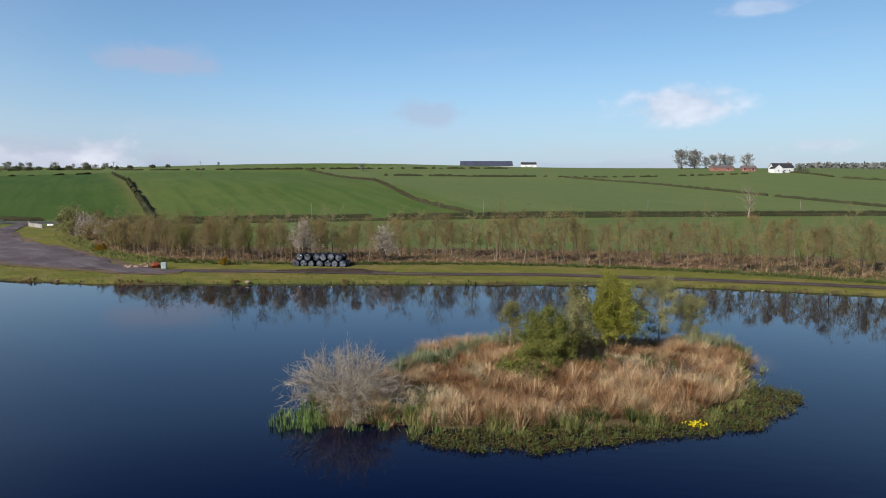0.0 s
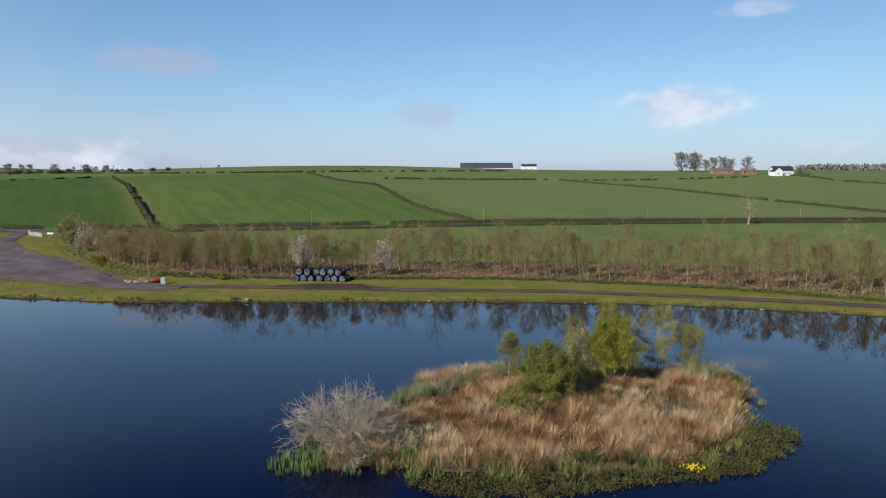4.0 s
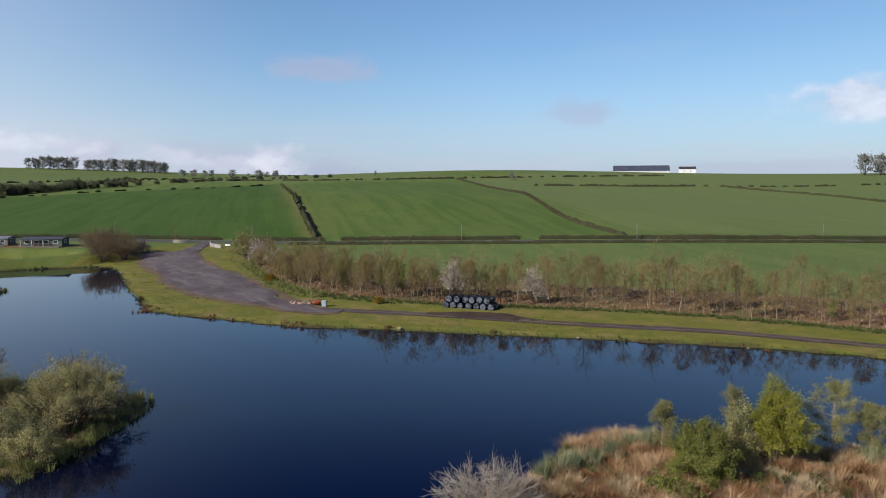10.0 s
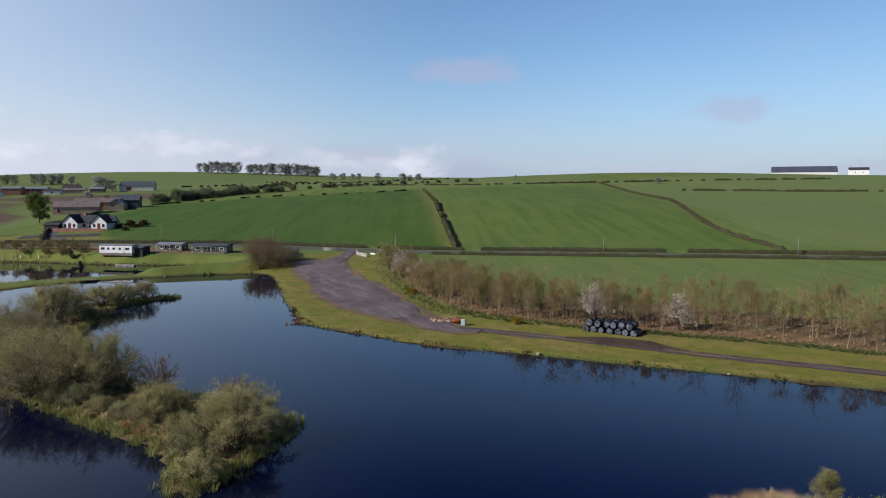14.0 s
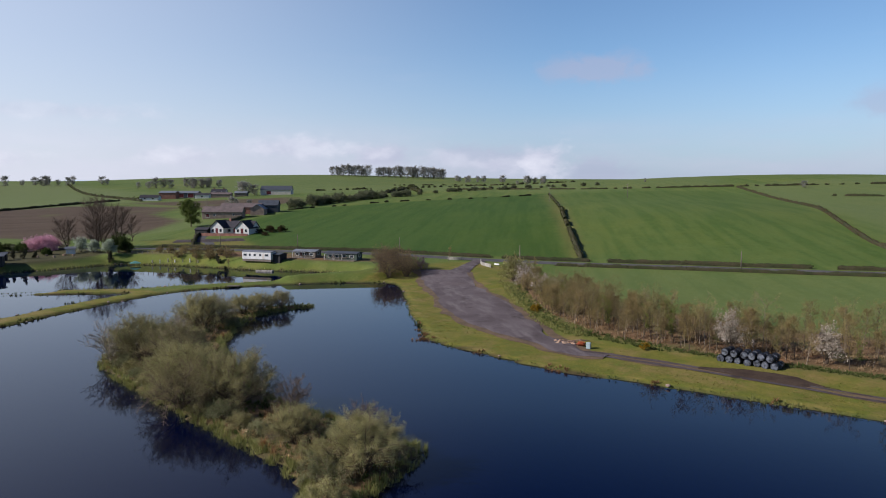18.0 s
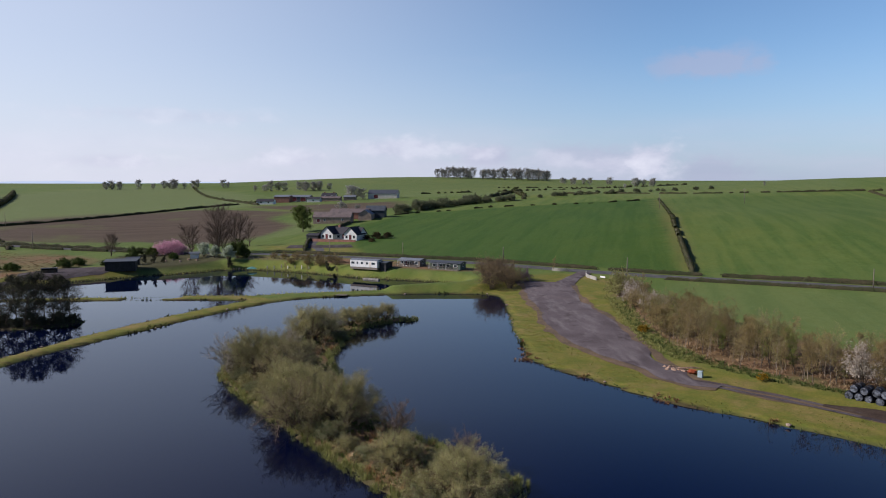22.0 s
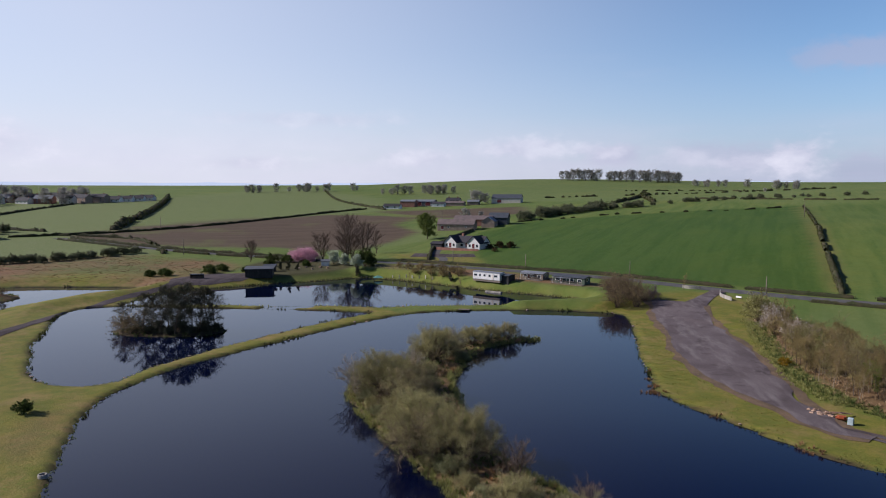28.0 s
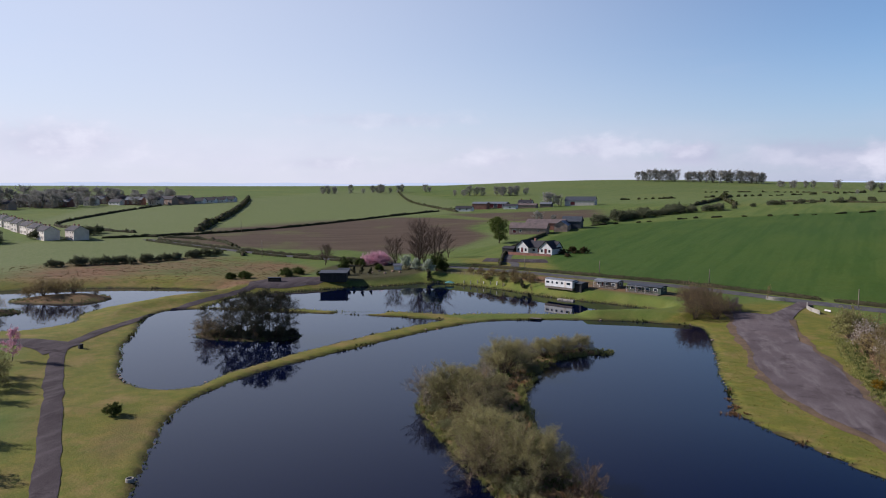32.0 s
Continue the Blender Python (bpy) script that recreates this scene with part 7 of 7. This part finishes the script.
# ---- bales, gate, poles and small things ----
def bale_proto():
    """A wrapped round bale lying on its side: barrel, wrapped ends with painted glints, rounded shoulders."""
    ob = thing("silage_bale", "round silage bale in shiny black plastic wrap", "bale", (0, 0, 0), 0, "stacked silage bales")
    rb = random.Random(3)
    bm = bmesh.new()
    prof = [(-0.6, 0.5), (-0.56, 0.58), (-0.45, 0.625), (-0.2, 0.64), (0.2, 0.64), (0.45, 0.625), (0.56, 0.58), (0.6, 0.5)]
    rings = []
    for y, r in prof:
        rings.append([bm.verts.new(((r + rb.uniform(-0.012, 0.012)) * math.cos(a), y, (r + rb.uniform(-0.012, 0.012)) * math.sin(a) + (0.06 if math.sin(a) < -0.9 else 0))) for a in np.arange(18) * 2 * math.pi / 18])
    for a, b in zip(rings, rings[1:]):
        for i in range(18):
            bm.faces.new((a[i], b[i], b[(i + 1) % 18], a[(i + 1) % 18]))
    part("barrel", bm, M["wrap"], ob, "", True)
    for s in (-1, 1):
        bm = bmesh.new()
        c = bm.verts.new((0, s * 0.63, 0))
        r1 = [bm.verts.new((0.3 * math.cos(a), s * (0.625 + rb.uniform(-0.012, 0.012)), 0.3 * math.sin(a))) for a in np.arange(18) * 2 * math.pi / 18]
        r2 = [bm.verts.new((0.51 * math.cos(a), s * 0.6, 0.51 * math.sin(a))) for a in np.arange(18) * 2 * math.pi / 18]
        for i in range(18):
            j = (i + 1) % 18
            bm.faces.new((c, r1[i], r1[j]))
            bm.faces.new((r1[i], r2[i], r2[j], r1[j]))
        bmesh.ops.recalc_face_normals(bm, faces=bm.faces[:])
        part("bale_end", bm, M["wrap_end"], ob, "black gathered plastic, pale glints put into its colour", True)
    return ob


bale = bale_proto()
spots = []
a0, along = Vector((-22.2, 104.6)), Vector((7.55, -1.0)).normalized()
away = Vector((-along.y, along.x))
zb = gz(-18.5, 104) + 0.42
for k in range(7):
    spots.append((a0 + along * (k * 1.21 + (0.02 if k % 2 else 0)), zb, k))
for k in range(6):
    spots.append((a0 + along * (0.64 + k * 1.21), zb + 0.96, k + 7))
for k in range(7):
    spots.append((a0 + along * (k * 1.21 + 0.1) + away * 1.3, zb, k + 14))
for k in range(6):
    spots.append((a0 + along * (0.7 + k * 1.21) + away * 1.32, zb + 0.96, k + 21))
turn = math.atan2(along.y, along.x)
for i, (p, z, k) in enumerate(spots):
    m = Matrix.Translation((p.x + 0.09 * math.sin(k * 5.1), p.y + 0.16 * math.sin(k * 3.7), z + 0.04 * math.sin(k * 1.9))) @ Matrix.Rotation(turn + 0.16 * math.sin(k * 2.3), 4, "Z") @ Matrix.Rotation(k * 1.1, 4, "Y") @ Matrix.Scale(0.95, 4)
    if i == 0:
        bale.matrix_basis = m
    else:
        copy_thing(bale, m)

# white cube, rubble and old machinery at the gravel's end
tank = thing("white_tank", "small pale plastic tank on the gravel", "tank", (-41.2, 101.4, gz(-41.2, 101.4)), 15)
boxed("body", (-0.35, 0.35, -0.35, 0.35, 0.0, 0.95), M["pale_plastic"], tank, "", 0.06)
boxed("pallet", (-0.42, 0.42, -0.42, 0.42, -0.12, -0.004), M["grey_wood"], tank)
roller = thing("old_machine", "rusty orange farm roller by the track", "machine", (-42.8, 102.4, gz(-42.8, 102.4)), 20)
bm = bmesh.new()
bmesh.ops.create_cone(bm, cap_ends=True, segments=14, radius1=0.34, radius2=0.34, depth=1.1, matrix=Matrix.Translation((0, 0, 0.36)) @ Matrix.Rotation(radians(90), 4, "Y"))
part("drum", bm, M["orange"], roller)
boxed("frame", (-0.75, 0.75, -0.5, -0.4, 0.3, 0.42), M["orange"], roller, "", 0.02)
for u in (-0.7, 0.6):
    boxed("arm", (u, u + 0.1, -0.4, 0.35, 0.32, 0.4), M["orange"], roller)
boxed("seat_box", (-0.3, 0.35, -0.9, -0.45, 0.4, 0.85), M["orange"], roller, "", 0.04)
rk = random.Random(8)
for i in range(26):
    bm = bmesh.new()
    bmesh.ops.create_icosphere(bm, subdivisions=1, radius=rk.uniform(0.16, 0.42))
    for v in bm.verts:
        v.co *= rk.uniform(0.75, 1.2)
        v.co.z *= 0.65
    x, y = -45.2 + rk.gauss(0, 0.9), 103.2 + rk.gauss(0, 0.5)
    rubble = part("rubble_block", bm, M["tan"])
    rubble.location, rubble.rotation_euler = (x, y, gz(x, y) + 0.12), (0, 0, rk.uniform(0, 6))
    tagged(rubble, "broken tan block in the rubble heap", "rubble", "rubble heap")
for k in range(5):
    pl = boxed("plank", (-1.3, 1.3, -0.1, 0.1, 0, 0.06), M["tan"], None)
    pl.location, pl.rotation_euler = (-44.2 + 0.3 * k, 103.0 + 0.28 * k, gz(-44, 103) + 0.5 + 0.02 * k), (0.05, 0.08 * k - 0.1, 0.3 + 0.25 * k)
    tagged(pl, "loose weathered plank on the heap", "plank", "planks on the heap")

# gate walls and gate
for pts, lab in ((((-111.5, 186), (-108.5, 181.5), (-103.5, 178.5)), "curved pale concrete entrance wall"), (((-118.5, 186.5), (-120.5, 185), (-123, 184.6)), "short pale concrete entrance wall")):
    w = thing("entrance_wall", lab, "wall", (0, 0, 0), 0, "entrance walls")
    q = rounded(pts, 5, False)
    for (xa, ya), (xb, yb) in zip(q, q[1:]):
        z = gz((xa + xb) / 2, (ya + yb) / 2)
        l = math.hypot(xb - xa, yb - ya)
        b = boxed("wall_panel", (-l / 2 - 0.01, l / 2 + 0.01, -0.12, 0.12, -0.4, 1.0), M["concrete"], w, "", 0.03)
        b.location, b.rotation_euler = ((xa + xb) / 2, (ya + yb) / 2, z), (0, 0, math.atan2(yb - ya, xb - xa))
sign = thing("white_boards", "low white boards by the entrance", "sign", (-103.8, 182.5, gz(-103.8, 182.5)), -10)
boxed("board", (-0.9, 0.9, -0.04, 0.04, 0.25, 0.7), M["white"], sign)
for u in (-0.8, 0.7):
    boxed("sign_post", (u, u + 0.1, 0.05, 0.15, -0.3, 0.8), M["grey_wood"], sign)


def pole(x, y, h, label="weathered wooden utility pole", arm=False):
    ob = thing("utility_pole", label, "pole", (x, y, gz(x, y)), 40, "utility poles")
    bm = bmesh.new()
    bmesh.ops.create_cone(bm, cap_ends=True, segments=8, radius1=0.16, radius2=0.11, depth=h + 0.6, matrix=Matrix.Translation((0, 0, h / 2 - 0.3)))
    part("shaft", bm, M["grey_wood"], ob, "", True)
    if arm:
        boxed("cross_arm", (-0.8, 0.8, 0.12, 0.22, h - 0.5, h - 0.38), M["grey_wood"], ob)
        for u in (-0.7, 0, 0.7):
            boxed("insulator", (u - 0.04, u + 0.04, 0.13, 0.21, h - 0.38, h - 0.22), M["white"], ob)
    return ob


for x, y, h in ((-101.5, 193, 5.2), (-39.5, 208, 5.2), (13, 220.5, 4.8), (69, 233, 4.6), (126, 244, 4.6), (-149, 193, 4.4), (-323, 97, 8.0), (-430, 116, 8.0), (-184, 178, 5), (-217, 170, 5)):
    pole(x, y, h)
for x, y in ((-180, 380), (-330, 250), (-150, 430)):
    pole(x, y, 9.0, "tall wooden power pole in the field", True)

# posts, stones and other clutter on the banks
ring = thing("concrete_ring", "worn concrete ring lying on the bank", "ring", (-88.4, 11.3, gz(-88.4, 11.3)), 30)
bm = bmesh.new()
for i in range(20):
    a, b = i * math.pi / 10, (i + 1) * math.pi / 10
    vs = [bm.verts.new((r * math.cos(t), r * math.sin(t), z)) for t in (a, b) for r, z in ((0.5, -0.1), (0.5, 0.4), (0.32, 0.4), (0.32, -0.1))]
    for f in ((0, 1, 5, 4), (1, 2, 6, 5), (2, 3, 7, 6)):
        bm.faces.new([vs[j] for j in f])
bmesh.ops.remove_doubles(bm, verts=bm.verts[:], dist=0.001)
part("ring_wall", bm, M["concrete"], ring, "", True)
bin_ = thing("litter_bin", "dark square litter bin by the track", "bin", (-167.5, 11.2, gz(-167.5, 11.2)), 20)
boxed("body", (-0.4, 0.4, -0.4, 0.4, 0, 0.9), M["dark_wood"], bin_, "", 0.03)
boxed("lid", (-0.44, 0.44, -0.44, 0.44, 0.904, 1.02), M["dark_wood"], bin_, "", 0.02)
rs = random.Random(12)
ponds_near = [LAKE, PINE_POND, UPPER_POND]
stones = []
for i in range(3):
    bm = bmesh.new()
    bmesh.ops.create_icosphere(bm, subdivisions=1, radius=0.3)
    for v in bm.verts:
        v.co *= rs.uniform(0.75, 1.25)
        v.co.z *= 0.6
    me = bpy.data.meshes.new("shore_stone")
    bm.to_mesh(me)
    bm.free()
    me.materials.append(M["stone"])
    stones.append(me)
for k in range(90):
    p = ponds_near[k % 3]
    x, y = p[rs.randrange(len(p))]
    if x > 60 or y < 8:
        continue
    x, y = x + rs.uniform(-0.4, 0.4), y + rs.uniform(-0.4, 0.4)
    o = new("shore_stone", stones[k % 3])
    s = rs.uniform(0.5, 1.4)
    o.location, o.rotation_euler, o.scale = (x, y, max(gz(x, y), -0.1) + 0.03), (0, 0, rs.uniform(0, 6)), (s, s, s)
    tagged(o, "grey stone at the water's edge", "stone", "stones at the water's edge")
# garden fence along the upper pond
for k in range(16):
    t = k / 15
    x, y = -233 + 26 * t, 134.5 + 12.5 * t
    po = boxed("fence_post", (-0.06, 0.06, -0.06, 0.06, -0.3, 1.0), M["grey_wood"], None)
    po.location = (x, y, gz(x, y))
    tagged(po, "short weathered garden fence post", "post", "garden fence posts")
for x, y, w, m in ((-243, 125, 1.2, "tan"), (-247, 121, 0.9, "grey_wood"), (-240, 120, 0.8, "stone"), (-239, 126, 1.0, "tan"), (-245, 117, 0.9, "stone"), (-205, 138, 0.9, "white"), (-199, 141, 0.7, "white"), (-212, 137, 0.8, "grey_wood"), (-195, 139.5, 0.9, "stone")):
    b = boxed("planter", (-w / 2, w / 2, -w / 3, w / 3, -0.1, 0.55), M[m], None, "", 0.05)
    b.location, b.rotation_euler = (x, y, gz(x, y)), (0, 0, x)
    tagged(b, "small garden planter box on bare soil", "planter", "garden planters")
jetty = thing("fishing_stage", "small weathered timber fishing stage", "jetty", (-145.5, 118, 0.0), 40)
boxed("deck", (-1.5, 1.5, -0.8, 0.8, 0.35, 0.43), M["grey_wood"], jetty)
for u in (-1.3, 1.2):
    for v2 in (-0.7, 0.6):
        boxed("leg", (u, u + 0.1, v2, v2 + 0.1, -0.9, 0.345), M["grey_wood"], jetty)

for k, (x, y) in enumerate(((-213.5, 139.2), (-210.8, 140.3), (-208.2, 141.6), (-205.5, 142.4), (-202.6, 143.4), (-199.8, 144.2), (-196.8, 145.1))):
    po = boxed("white_post", (-0.14, 0.14, -0.14, 0.14, -0.2, 1.0 + 0.12 * (k % 3)), M["white"] if k % 2 else M["concrete"], None, "", 0.03)
    po.location, po.rotation_euler = (x, y, gz(x, y)), (0, 0, k)
    tagged(po, "pale garden post by the upper pond", "post", "pale posts by the upper pond")
ledge = thing("stone_landing", "low pale stone landing at the caravan's shore", "landing", (-166, 146.6, 0.3), 16)
for k in range(6):
    boxed("slab", (-3 + k, -2.06 + k, -0.5, 0.5, -0.4, 0.12 + 0.04 * (k % 2)), M["concrete"], ledge, "", 0.04)
